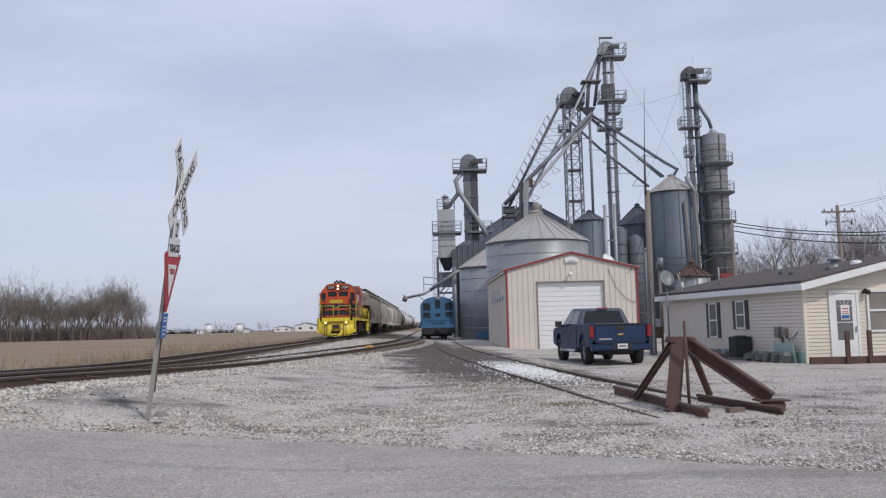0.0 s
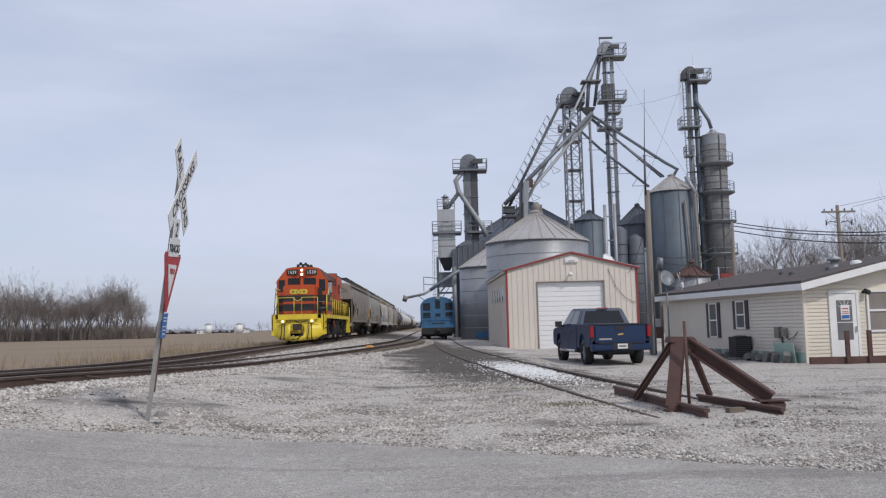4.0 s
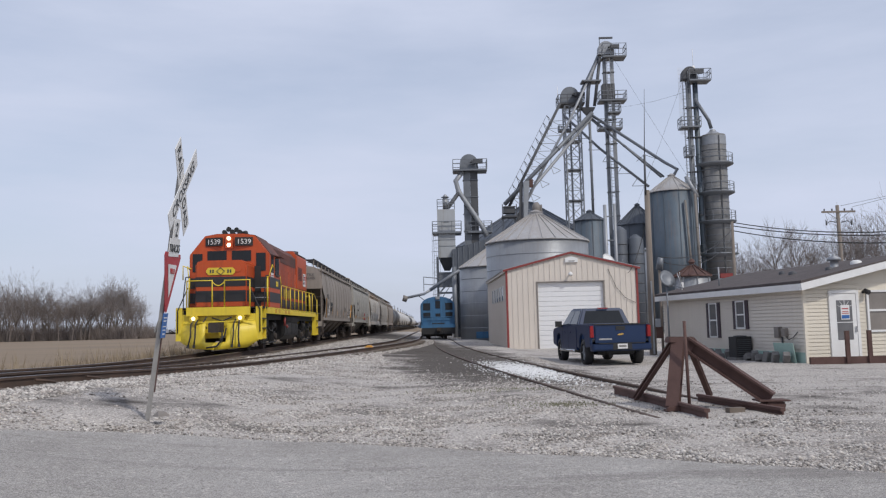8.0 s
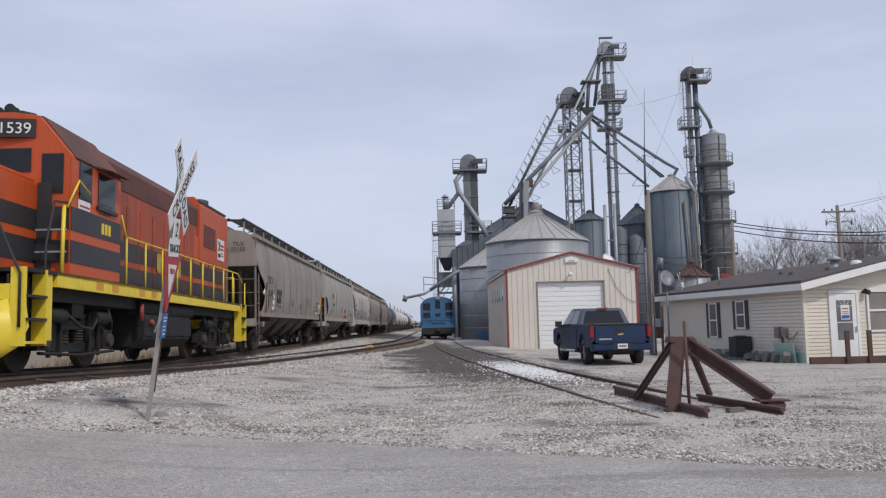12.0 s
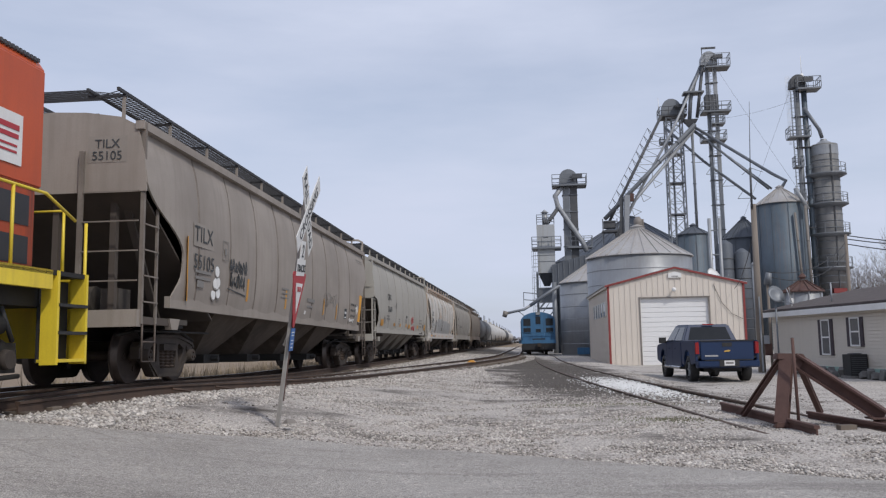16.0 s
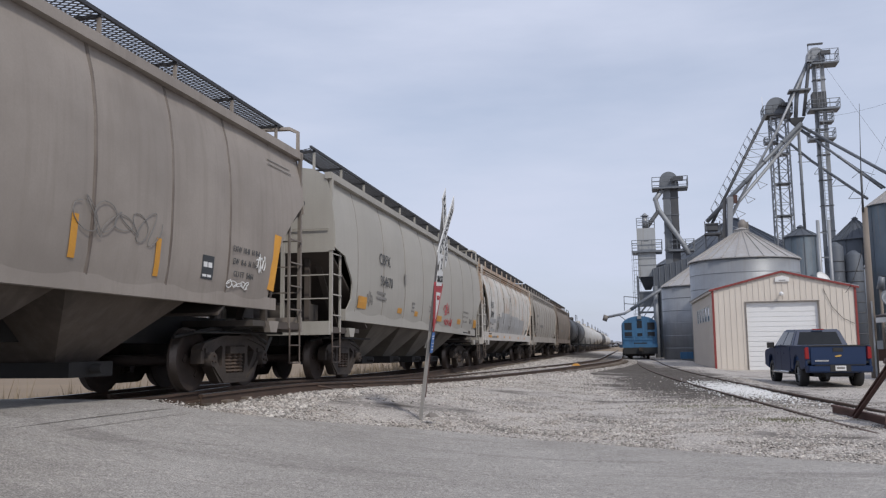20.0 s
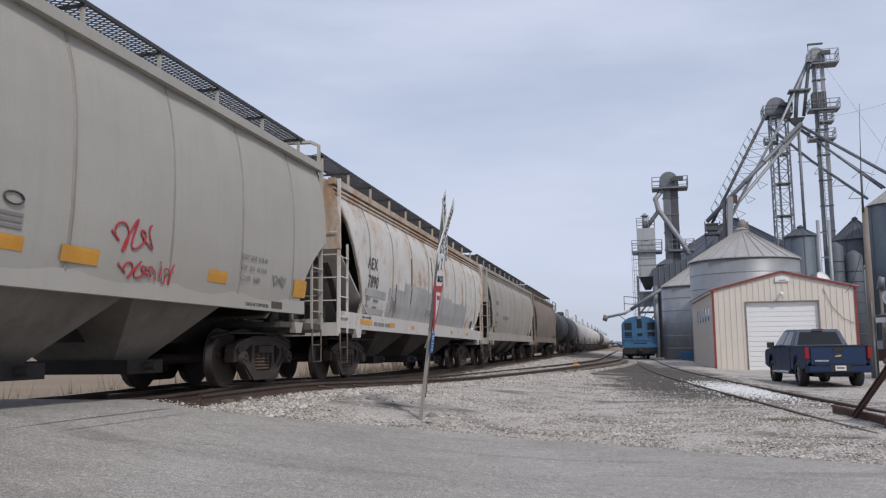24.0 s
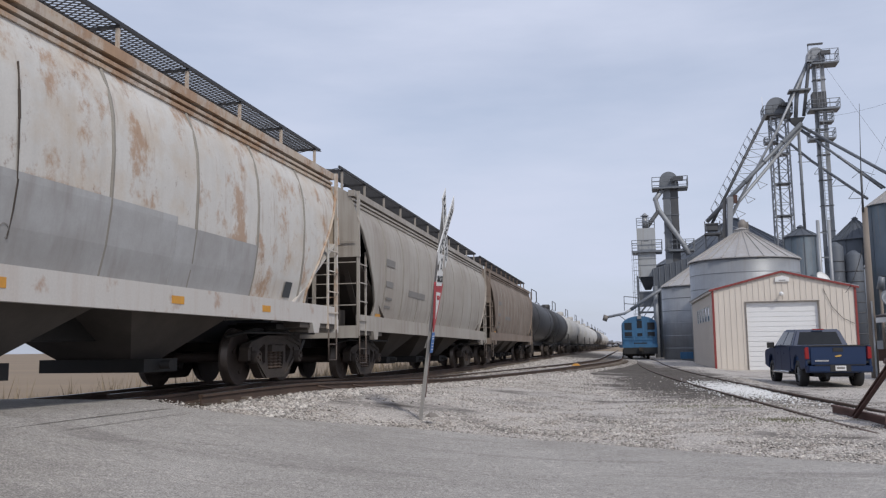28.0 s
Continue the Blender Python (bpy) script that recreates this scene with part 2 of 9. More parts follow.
def rusted(name, base, low=0.0):
    """White paint with tan and brown rust in blooms, runs and specks."""
    m = paint(name, base, 0.65, spots=tuple(c * 0.84 for c in base), amount=0.7, scale=0.5, streak=tuple(c * 0.72 for c in base), streak_amount=0.4)
    n, l = m.node_tree.nodes, m.node_tree.links
    b = n["Principled BSDF"]
    col = b.inputs["Base Color"].links[0].from_socket
    co = n.new("ShaderNodeTexCoord")

    def noise_at(scale, stretch, detail=8, rough=0.68):
        mp_ = n.new("ShaderNodeMapping")
        mp_.inputs["Scale"].default_value = stretch
        t = n.new("ShaderNodeTexNoise")
        t.inputs["Scale"].default_value, t.inputs["Detail"].default_value, t.inputs["Roughness"].default_value = scale, detail, rough
        l.new(co.outputs["Object"], mp_.inputs["Vector"])
        l.new(mp_.outputs["Vector"], t.inputs["Vector"])
        return t.outputs["Fac"]

    def over(fac, lo, hi, top, colour):
        nonlocal col
        r = n.new("ShaderNodeMapRange")
        r.inputs["From Min"].default_value, r.inputs["From Max"].default_value, r.inputs["To Max"].default_value = lo, hi, top
        x = n.new("ShaderNodeMix")
        x.data_type = "RGBA"
        l.new(fac, r.inputs["Value"])
        l.new(r.outputs["Result"], x.inputs["Factor"])
        l.new(col, x.inputs["A"])
        x.inputs["B"].default_value = (*colour, 1)
        col = x.outputs["Result"]

    over(noise_at(0.9, (1, 0.8, 0.9)), 0.51 - low, 0.67 - low, 0.46, (0.46, 0.34, 0.22))
    over(noise_at(1.3, (1.2, 1.0, 0.75), 10, 0.74), 0.555 - low, 0.64 - low, 0.72, (0.34, 0.19, 0.095))
    over(noise_at(2.6, (1.6, 1.6, 0.28), 7), 0.60 - low, 0.70, 0.55, (0.25, 0.145, 0.085))
    over(noise_at(3.2, (1.3, 1.0, 0.8), 10, 0.78), 0.63 - low, 0.69, 0.8, (0.17, 0.085, 0.045))
    l.new(col, b.inputs["Base Color"])
    return m


HOPPER_RUSTY = rusted("hopper_white_paint_with_rust", (0.62, 0.60, 0.565), 0.028)
HOPPER_WHITE = paint("hopper_dirty_white_paint", (0.40, 0.375, 0.34), 0.65, spots=(0.29, 0.25, 0.21), amount=0.7, scale=0.5, streak=(0.19, 0.155, 0.125), streak_amount=0.6)
HOPPER_BROWN = paint("hopper_brown_paint", (0.265, 0.215, 0.175), 0.7, spots=(0.15, 0.105, 0.08), amount=0.8, scale=0.6, streak=(0.11, 0.085, 0.068), streak_amount=0.6)
PATCH_GREY = paint("grey_paint_patch", (0.41, 0.41, 0.41), 0.65, spots=(0.29, 0.28, 0.27), amount=0.8, scale=0.9, contrast=0.12, streak=(0.24, 0.215, 0.195), streak_amount=0.55)
# grey-brown darkened to carry the shade under the hopper ends
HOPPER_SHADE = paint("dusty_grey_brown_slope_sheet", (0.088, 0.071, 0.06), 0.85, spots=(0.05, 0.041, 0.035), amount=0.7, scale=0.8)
GRATING = paint("dark_roof_grating", (0.06, 0.06, 0.065), 0.6, 0.4)
WHEEL = paint("worn_wheel_steel", (0.062, 0.043, 0.034), 0.75, 0.1, spots=(0.035, 0.027, 0.023), amount=0.6, scale=3)
TREAD = paint("dull_wheel_tread", (0.115, 0.095, 0.083), 0.42, 0.6, spots=(0.06, 0.047, 0.04), amount=0.6, scale=4)
CASTING = paint("dusty_brown_truck_casting", (0.066, 0.051, 0.042), 0.85, spots=(0.026, 0.021, 0.018), amount=0.65, scale=3, bump=0.3)
TANK_BLACK = paint("tank_car_black", (0.03, 0.03, 0.032), 0.5, spots=(0.055, 0.05, 0.046), amount=0.5, scale=0.5)
TANK_WHITE = paint("tank_car_white", (0.55, 0.54, 0.52), 0.5, spots=(0.42, 0.4, 0.37), amount=0.6, scale=0.4, streak=(0.25, 0.22, 0.2), streak_amount=0.45)
LETTER = paint("black_stencil", (0.05, 0.055, 0.06), 0.7)
LETTER_WHITE = paint("white_stencil", (0.75, 0.75, 0.74), 0.6)
LETTER_YELLOW = paint("yellow_stencil", (0.75, 0.55, 0.05), 0.6)
FADED = paint("faded_stencil", (0.22, 0.21, 0.2), 0.8)
SIGN_WHITE = paint("sign_white", (0.74, 0.74, 0.73), 0.5, spots=(0.6, 0.58, 0.55), amount=0.4, scale=3)
SIGN_RED = paint("sign_red", (0.42, 0.03, 0.04), 0.5, spots=(0.33, 0.03, 0.035), amount=0.4, scale=3)
SIGN_BLUE = paint("sign_blue", (0.03, 0.13, 0.38), 0.5)
POST = paint("galvanised_sign_post", (0.36, 0.35, 0.33), 0.6, 0.3, spots=(0.25, 0.23, 0.21), amount=0.6, scale=4)


# ---- shapes ----
def box(bm, x, y, z, sx, sy, sz, m=None):
    """A block centred at x, y, with its underside at z."""
    vs = [bm.verts.new((x + a * sx / 2, y + b * sy / 2, z + c * sz)) for c in (0, 1) for a, b in ((-1, -1), (1, -1), (1, 1), (-1, 1))]
    for f in ((3, 2, 1, 0), (4, 5, 6, 7), (0, 1, 5, 4), (1, 2, 6, 5), (2, 3, 7, 6), (3, 0, 4, 7)):
        bm.faces.new([vs[i] for i in f])
    if m is not None:
        bmesh.ops.transform(bm, matrix=m, verts=vs)
    return vs


def rod(bm, a, b, r, r2=None, n=8, cap=True):
    """A round bar from a to b."""
    a, b = Vector(a), Vector(b)
    r2 = r if r2 is None else r2
    q = (b - a).to_track_quat("Z", "Y")
    rings = []
    for p, rr in ((a, r), (b, r2)):
        rings.append([bm.verts.new(p + q @ Vector((rr * math.cos(6.28318 * i / n), rr * math.sin(6.28318 * i / n), 0))) for i in range(n)])
    for i in range(n):
        f = bm.faces.new((rings[0][i], rings[0][(i + 1) % n], rings[1][(i + 1) % n], rings[1][i]))
        f.smooth = n > 6
    if cap:
        bm.faces.new(rings[0][::-1])
        bm.faces.new(rings[1])


def pipe(bm, pts, r, n=8):
    """One bent round bar through all the points."""
    ps = [Vector(p) for p in pts]
    rings, side = [], None
    for i, p in enumerate(ps):
        d = (ps[min(i + 1, len(ps) - 1)] - p).normalized() + (p - ps[max(i - 1, 0)]).normalized()
        d.normalize()
        side = d.orthogonal() if side is None else side - d * side.dot(d)
        side.normalize()
        up = d.cross(side)
        rings.append([bm.verts.new(p + (side * math.cos(6.28318 * k / n) + up * math.sin(6.28318 * k / n)) * r) for k in range(n)])
    for a, b in zip(rings, rings[1:]):
        for k in range(n):
            bm.faces.new((a[k], a[(k + 1) % n], b[(k + 1) % n], b[k])).smooth = n > 4
    bm.faces.new(rings[0][::-1])
    bm.faces.new(rings[-1])


def beam(bm, a, b, w, h):
    """A square bar from a to b."""
    a, b = Vector(a), Vector(b)
    q = (b - a).to_track_quat("Z", "Y")
    vs = [bm.verts.new(p + q @ Vector((i * w / 2, j * h / 2, 0))) for p in (a, b) for i, j in ((-1, -1), (1, -1), (1, 1), (-1, 1))]
    for f in ((3, 2, 1, 0), (4, 5, 6, 7), (0, 1, 5, 4), (1, 2, 6, 5), (2, 3, 7, 6), (3, 0, 4, 7)):
        bm.faces.new([vs[i] for i in f])


def lathe(bm, profile, n=32, x=0, y=0, smooth=True, close=True):
    """A body turned about an upright axis: rows of radius, height."""
    rings = [[bm.verts.new((x + r * math.cos(6.28318 * i / n), y + r * math.sin(6.28318 * i / n), z)) for i in range(n)] for r, z in profile]
    for a, b in zip(rings, rings[1:]):
        for i in range(n):
            f = bm.faces.new((a[i], a[(i + 1) % n], b[(i + 1) % n], b[i]))
            f.smooth = smooth
    if close:
        bm.faces.new(rings[0][::-1])
        bm.faces.new(rings[-1])


def prism(bm, pts, lo, hi, axis="y"):
    """An outline drawn out along an axis. Outline: (x, z) for y, (y, z) for x, (x, y) for z."""
    def at(p, d):
        return (p[0], d, p[1]) if axis == "y" else (d, p[0], p[1]) if axis == "x" else (p[0], p[1], d)
    a, b = [bm.verts.new(at(p, lo)) for p in pts], [bm.verts.new(at(p, hi)) for p in pts]
    n = len(pts)
    for i in range(n):
        bm.faces.new((a[i], a[(i + 1) % n], b[(i + 1) % n], b[i]))
    bm.faces.new(a[::-1])
    bm.faces.new(b)
    bmesh.ops.recalc_face_normals(bm, faces=bm.faces[-(n + 2):])


def hull(bm, pts):
    vs = [bm.verts.new(p) for p in pts]
    bmesh.ops.convex_hull(bm, input=vs)


def quad(bm, a, b, c, d):
    return bm.faces.new([bm.verts.new(p) for p in (a, b, c, d)])


def thicken(bm, offset):
    """Gives a sheet its thickness: a second skin at an offset, and the rim between."""
    rim = [e for e in bm.edges if len(e.link_faces) == 1]
    faces = bm.faces[:]
    twin = {v: bm.verts.new(v.co + Vector(offset)) for v in bm.verts[:]}
    for f in faces:
        g = bm.faces.new([twin[v] for v in reversed(f.verts)])
        g.smooth = f.smooth
    for e in rim:
        a, b = e.verts
        bm.faces.new((a, b, twin[b], twin[a]))
    bmesh.ops.recalc_face_normals(bm, faces=bm.faces[:])


def mesh_of(name, bm, material, bevel=0.0):
    if bevel:
        es = [e for e in bm.edges if len(e.link_faces) == 2 and e.calc_face_angle(0) > 0.6]
        bmesh.ops.bevel(bm, geom=es, offset=bevel, segments=2, affect="EDGES", clamp_overlap=True)
    me = bpy.data.meshes.new(name)
    bm.to_mesh(me)
    bm.free()
    for m in (material if isinstance(material, (list, tuple)) else [material]):
        me.materials.append(m)
    return me


def part(name, bm, material, parent, label="", bevel=0.0, at=None, **tags):
    """One mesh under a thing or a part."""
    ob = new(name, mesh_of(name, bm, material, bevel))
    ob.parent = parent
    if at is not None:
        ob.matrix_basis = at
    return tagged(ob, label, **tags)


def again(ob, parent, m):
    """Another piece on the same mesh."""
    o = new(ob.name.split(".")[0], ob.data)
    o.parent = parent
    o.matrix_basis = m
    if "label" in ob:
        o["label"] = ob["label"]
    return o


def thing(name, m, label, category, group=""):
    ob = new(name)
    ob.matrix_basis = m
    return tagged(ob, label, category, group)


def solid(name, bm, material, m, label, category, group="", kind="", bevel=0.0):
    ob = new(name, mesh_of(name, bm, material, bevel))
    ob.matrix_basis = m
    return tagged(ob, label, category, group, kind)


def B():
    return bmesh.new()


def letters(text, size, material, parent, m, name="lettering", depth=0.004, space=1.0):
    """Raised lettering in the built-in font, facing -y at its pose before m."""
    cu = bpy.data.curves.new(name, "FONT")
    cu.body, cu.size, cu.extrude, cu.align_x, cu.space_character = text, size, depth, "CENTER", space
    tmp = bpy.data.objects.new(name, cu)
    me = bpy.data.meshes.new_from_object(tmp)
    bpy.data.objects.remove(tmp)
    me.materials.clear()
    me.materials.append(material)
    ob = new(name, me)
    ob.parent = parent
    ob.matrix_basis = m @ pose(0, 0, 0, 90)
    return ob


def bars(rows, material, parent, m, name="unreadable_lettering"):
    """Plain bars for small writing: rows of x, z, width, height, facing -y."""
    bm = B()
    for x, z, w, h in rows:
        box(bm, x, 0, z, w, 0.006, h)
    return part(name, bm, material, parent, at=m)


# ---- the lie of the land ----
def smooth(a, b, v):
    t = min(1.0, max(0.0, (v - a) / (b - a)))
    return t * t * (3 - 2 * t)


def main_x(y):
    return -7.5 - 0.02 * y


def rail_z(y):
    return 0.47 + 0.30 * smooth(24.0, 5.0, y) - 0.13 * smooth(13.5, 8.0, y)


def siding_x(y):
    """The second track leaves the main one near the road crossing."""
    return main_x(y) + 5.9 * smooth(2, 62, y) ** 0.9 if y > 2 else main_x(y)


def stub_x(y):
    return 4.95 - 0.157 * y + 0.0012 * y * y if y < 66 else -0.185 - 0.056 * (y - 66)


def road_edge(x):
    """The far edge of the asphalt, which widens over the crossing."""
    return float(np.interp(x, (-60, -12, -6, -5.2, -4.35, -3.6, -2.9, -1.2, 0, 1.1, 2, 3.4, 10, 60), (10, 8.2, 7.95, 8.3, 8.8, 9.25, 9.4, 9.3, 8.65, 8.05, 7.62, 6.84, 3.6, -20)))


def road_z(x, y):
    u = abs(x - main_x(y))
    return (rail_z(y) - 0.012) * min(1.0, max(0.0, (6.8 - u) / 5.6)) ** 1.7


def bed_z(x, y):
    u = x - main_x(y)
    top = rail_z(y) - 0.19
    if u > 0:
        return top * (1 - smooth(1.7, 6.6 + 0.05 * min(60, max(0, y - 10)), u))
    return top * (1 - smooth(1.7, 4.6, -u)) - 0.12 * smooth(3, 6, -u)


def ground_z(x, y):
    off = max(y - road_edge(x), road_edge(x) - 12.0 - y)  # distance outside the road
    z = bed_z(x, y)
    if off < 1.6:
        k = smooth(0.0, 1.6, off)
        z = min(z, road_z(x, y) - 0.035) * (1 - k) + z * k
    # the lot falls away a little towards the garage and the house
    return z - 0.19 * smooth(13, 24, y) * smooth(2.2, 4.6, x) * smooth(140, 70, y)


def steps(rows):
    out = []
    for a, b, d in rows:
        v = a
        while v < b - 1e-6:
            out.append(v)
            v += d
    return out + [rows[-1][1]]


def stained(base, stain):
    """The yard's gravel with an oily, trodden lane down the middle and scattered dirt."""
    m = base.copy()
    n, l = m.node_tree.nodes, m.node_tree.links
    b = n["Principled BSDF"]
    src = b.inputs["Base Color"].links[0].from_socket
    co = n.new("ShaderNodeTexCoord")
    sep = n.new("ShaderNodeSeparateXYZ")
    l.new(co.outputs["Object"], sep.inputs[0])

    def calc(op, a, c, d=None):
        x = n.new("ShaderNodeMath")
        x.operation = op
        for i, v in enumerate((a, c, d)):
            if v is None:
                continue
            if isinstance(v, (int, float)):
                x.inputs[i].default_value = v
            else:
                l.new(v, x.inputs[i])
        return x.outputs[0]

    off = calc("ABSOLUTE", calc("ADD", calc("MULTIPLY_ADD", sep.outputs[1], 0.115, -3.9), sep.outputs[0]), 0)
    lane = calc("MAXIMUM", calc("MULTIPLY_ADD", off, -0.31, 1.0), -0.10)
    near = n.new("ShaderNodeMapRange")
    near.inputs["From Min"].default_value, near.inputs["From Max"].default_value = 15, 22
    l.new(sep.outputs[1], near.inputs["Value"])
    lane = calc("MULTIPLY", lane, near.outputs[0])
    mpg = n.new("ShaderNodeMapping")
    mpg.inputs["Scale"].default_value = (0.55, 0.6, 1)
    l.new(co.outputs["Object"], mpg.inputs["Vector"])
    t = n.new("ShaderNodeTexNoise")
    t.inputs["Scale"].default_value, t.inputs["Detail"].default_value, t.inputs["Roughness"].default_value = 0.9, 9, 0.68
    l.new(mpg.outputs["Vector"], t.inputs["Vector"])
    r = n.new("ShaderNodeMapRange")
    r.inputs["From Min"].default_value, r.inputs["From Max"].default_value = 0.50, 0.66
    l.new(calc("MULTIPLY_ADD", lane, 0.40, t.outputs["Fac"]), r.inputs["Value"])
    mx = n.new("ShaderNodeMix")
    mx.data_type = "RGBA"
    l.new(calc("MULTIPLY", r.outputs[0], 0.92), mx.inputs["Factor"])
    l.new(src, mx.inputs["A"])
    mx.blend_type = "MULTIPLY"
    mx.inputs["B"].default_value = (*stain, 1)
    l.new(mx.outputs["Result"], b.inputs["Base Color"])
    return m


YARD = stained(GRAVEL, (0.115, 0.098, 0.084))
TRACK_DIRT = paint("dark_track_dirt", (0.115, 0.092, 0.076), 0.95, spots=(0.23, 0.20, 0.175), amount=0.6, scale=1.6, contrast=0.12, bump=0.8, grain=30, speckle=30)
gx = steps([(-2600, -600, 500), (-600, -120, 60), (-120, -30, 10), (-30, -14, 1.0), (-14, 7, 0.33), (7, 20, 0.8), (20, 60, 5), (60, 240, 30), (240, 2400, 540)])
gy = steps([(-400, -40, 60), (-40, -4, 4), (-4, 4, 0.8), (4, 30, 0.33), (30, 62, 0.8), (62, 130, 4), (130, 400, 30), (400, 4000, 450)])
verts, faces, kinds = [], [], []
for y in gy:
    for x in gx:
        z = ground_z(x, y)
        if -13 < x < 7 and 3 < y < 45:
            z += 0.018 * noise.noise((x * 1.3, y * 1.3, 0)) + 0.012 * noise.noise((x * 4, y * 4, 3))
        verts.append((x, y, z))
w = len(gx)
for j in range(len(gy) - 1):
    for i in range(w - 1):
        faces.append((j * w + i, j * w + i + 1, (j + 1) * w + i + 1, (j + 1) * w + i))
        cx, cy = (gx[i] + gx[i + 1]) / 2, (gy[j] + gy[j + 1]) / 2
        u = cx - main_x(cy) + 0.5 * noise.noise((cx * 0.8, cy * 0.8, 5))
        between = cy > 9 and cy < 60 and (abs(cx - main_x(cy)) < 1.25 or abs(cx - siding_x(cy)) < 1.15)
        kinds.append(1 if u < -3.4 or cy > 170 or abs(cx) > 70 else 2 if between else 0)
me = bpy.data.meshes.new("ground")
me.from_pydata(verts, [], faces)
for m in (YARD, FIELD, TRACK_DIRT):
    me.materials.append(m)
me.polygons.foreach_set("material_index", kinds)
me.polygons.foreach_set("use_smooth", [True] * len(faces))
ground = tagged(new("ground", me), "pale gravel yard running out into brown stubble fields", "ground", kind="structure")

def worn_road(m):
    """Wheel-polished bands, darker smears along the road, pale chips and fine cracks."""
    n, l = m.node_tree.nodes, m.node_tree.links
    b = n["Principled BSDF"]
    col = b.inputs["Base Color"].links[0].from_socket
    co = n.new("ShaderNodeTexCoord")

    def layer(scale, stretch, lo, hi, top, colour, detail=6, turn=0.0, mode="MULTIPLY", kind="ShaderNodeTexNoise"):
        nonlocal col
        mp_ = n.new("ShaderNodeMapping")
        mp_.inputs["Scale"].default_value = stretch
        mp_.inputs["Rotation"].default_value = (0, 0, radians(turn))
        t = n.new(kind)
        t.inputs["Scale"].default_value = scale
        if kind == "ShaderNodeTexNoise":
            t.inputs["Detail"].default_value, t.inputs["Roughness"].default_value = detail, 0.66
            src = t.outputs["Fac"]
        else:
            t.feature = "DISTANCE_TO_EDGE"
            src = t.outputs["Distance"]
        l.new(co.outputs["Object"], mp_.inputs["Vector"])
        l.new(mp_.outputs["Vector"], t.inputs["Vector"])
        r_ = n.new("ShaderNodeMapRange")
        r_.inputs["From Min"].default_value, r_.inputs["From Max"].default_value, r_.inputs["To Max"].default_value = lo, hi, top
        l.new(src, r_.inputs["Value"])
        x = n.new("ShaderNodeMix")
        x.data_type, x.blend_type = "RGBA", mode
        l.new(r_.outputs["Result"], x.inputs["Factor"])
        l.new(col, x.inputs["A"])
        x.inputs["B"].default_value = (*colour, 1)
        col = x.outputs["Result"]

    layer(0.45, (1, 1, 1), 0.40, 0.66, 0.9, (0.76, 0.75, 0.74))
    layer(0.8, (0.16, 1.5, 1), 0.53, 0.66, 0.85, (0.66, 0.65, 0.645), 8, 12)
    layer(0.6, (0.12, 1.2, 1), 0.56, 0.70, 0.55, (1.28, 1.27, 1.25), 7, 16)
    layer(16, (1, 1, 1), 0.56, 0.64, 0.75, (1.36, 1.35, 1.33), 3)
    layer(22, (1, 1, 1), 0.58, 0.66, 0.8, (0.58, 0.57, 0.56), 3)
    layer(0.30, (0.35, 1.5, 1), 0.005, 0.0, 0.40, (0.50, 0.48, 0.465), 2, 20, "MULTIPLY", "ShaderNodeTexVoronoi")
    l.new(col, b.inputs["Base Color"])
    return m


# the road, over the crossing and on
rows = steps([(-90, -30, 6), (-30, -14, 1), (-14, 4, 0.3), (4, 20, 1), (20, 90, 7)])
bm = B()
prev = None
for x in rows:
    cur = []
    for k in range(13):
        f = k / 12
        e = (0.10 * noise.noise((x * 0.9, k, 1)) + 0.05 * noise.noise((x * 3.1, k, 7))) if k in (0, 12) else 0
        y = road_edge(x) + e - 12.0 * (1 - f)
        cur.append(bm.verts.new((x, y, road_z(x, y) + 0.012 + (0.02 * math.sin(f * math.pi)))))
    if prev:
        for k in range(12):
            bm.faces.new((prev[k], cur[k], cur[k + 1], prev[k + 1])).smooth = True
    prev = cur
road = solid("road", bm, worn_road(ASPHALT), Matrix(), "worn grey asphalt country road rising to the railway crossing", "road", kind="structure")
# seams beside the crossing
bm = B()
for off in (1.72, 2.02):
    ys_ = [2.0 + 0.4 * k for k in range(15)]
    for a, b in zip(ys_, ys_[1:]):
        p, q = (main_x(a) + off, a), (main_x(b) + off, b)
        za, zb = road_z(*p) + 0.026, road_z(*q) + 0.026
        w_ = 0.012 if off < 2 else 0.006
        quad(bm, (p[0] - w_, p[1], za), (p[0] + w_, p[1], za), (q[0] + w_, q[1], zb), (q[0] - w_, q[1], zb))
part("tar_seam", bm, DIRT, road, "dark seam in the asphalt")


# ---- tracks ----
RAIL_SHAPE = [(-0.066, -0.17), (0.066, -0.17), (0.066, -0.155), (0.012, -0.14), (0.010, -0.05), (0.035, -0.04), (0.035, -0.004), (0.028, 0.0), (-0.028, 0.0), (-0.035, -0.004), (-0.035, -0.04), (-0.010, -0.05), (-0.012, -0.14), (-0.066, -0.155)]


def sweep(bm, pts, shape, materials=None):
    prev = None
    for i, p in enumerate(pts):
        a, b = Vector(pts[max(0, i - 1)]), Vector(pts[min(len(pts) - 1, i + 1)])
        d = (b - a).normalized()
        s = d.cross(Vector((0, 0, 1))).normalized()
        cur = [bm.verts.new(Vector(p) + s * u + Vector((0, 0, v))) for u, v in shape]
        if prev:
            n = len(shape)
            for k in range(n):
                f = bm.faces.new((prev[k], prev[(k + 1) % n], cur[(k + 1) % n], cur[k]))
                if materials and k in materials:
                    f.material_index = 1
        else:
            bm.faces.new(cur[::-1])
        prev = cur
    bm.faces.new(prev)


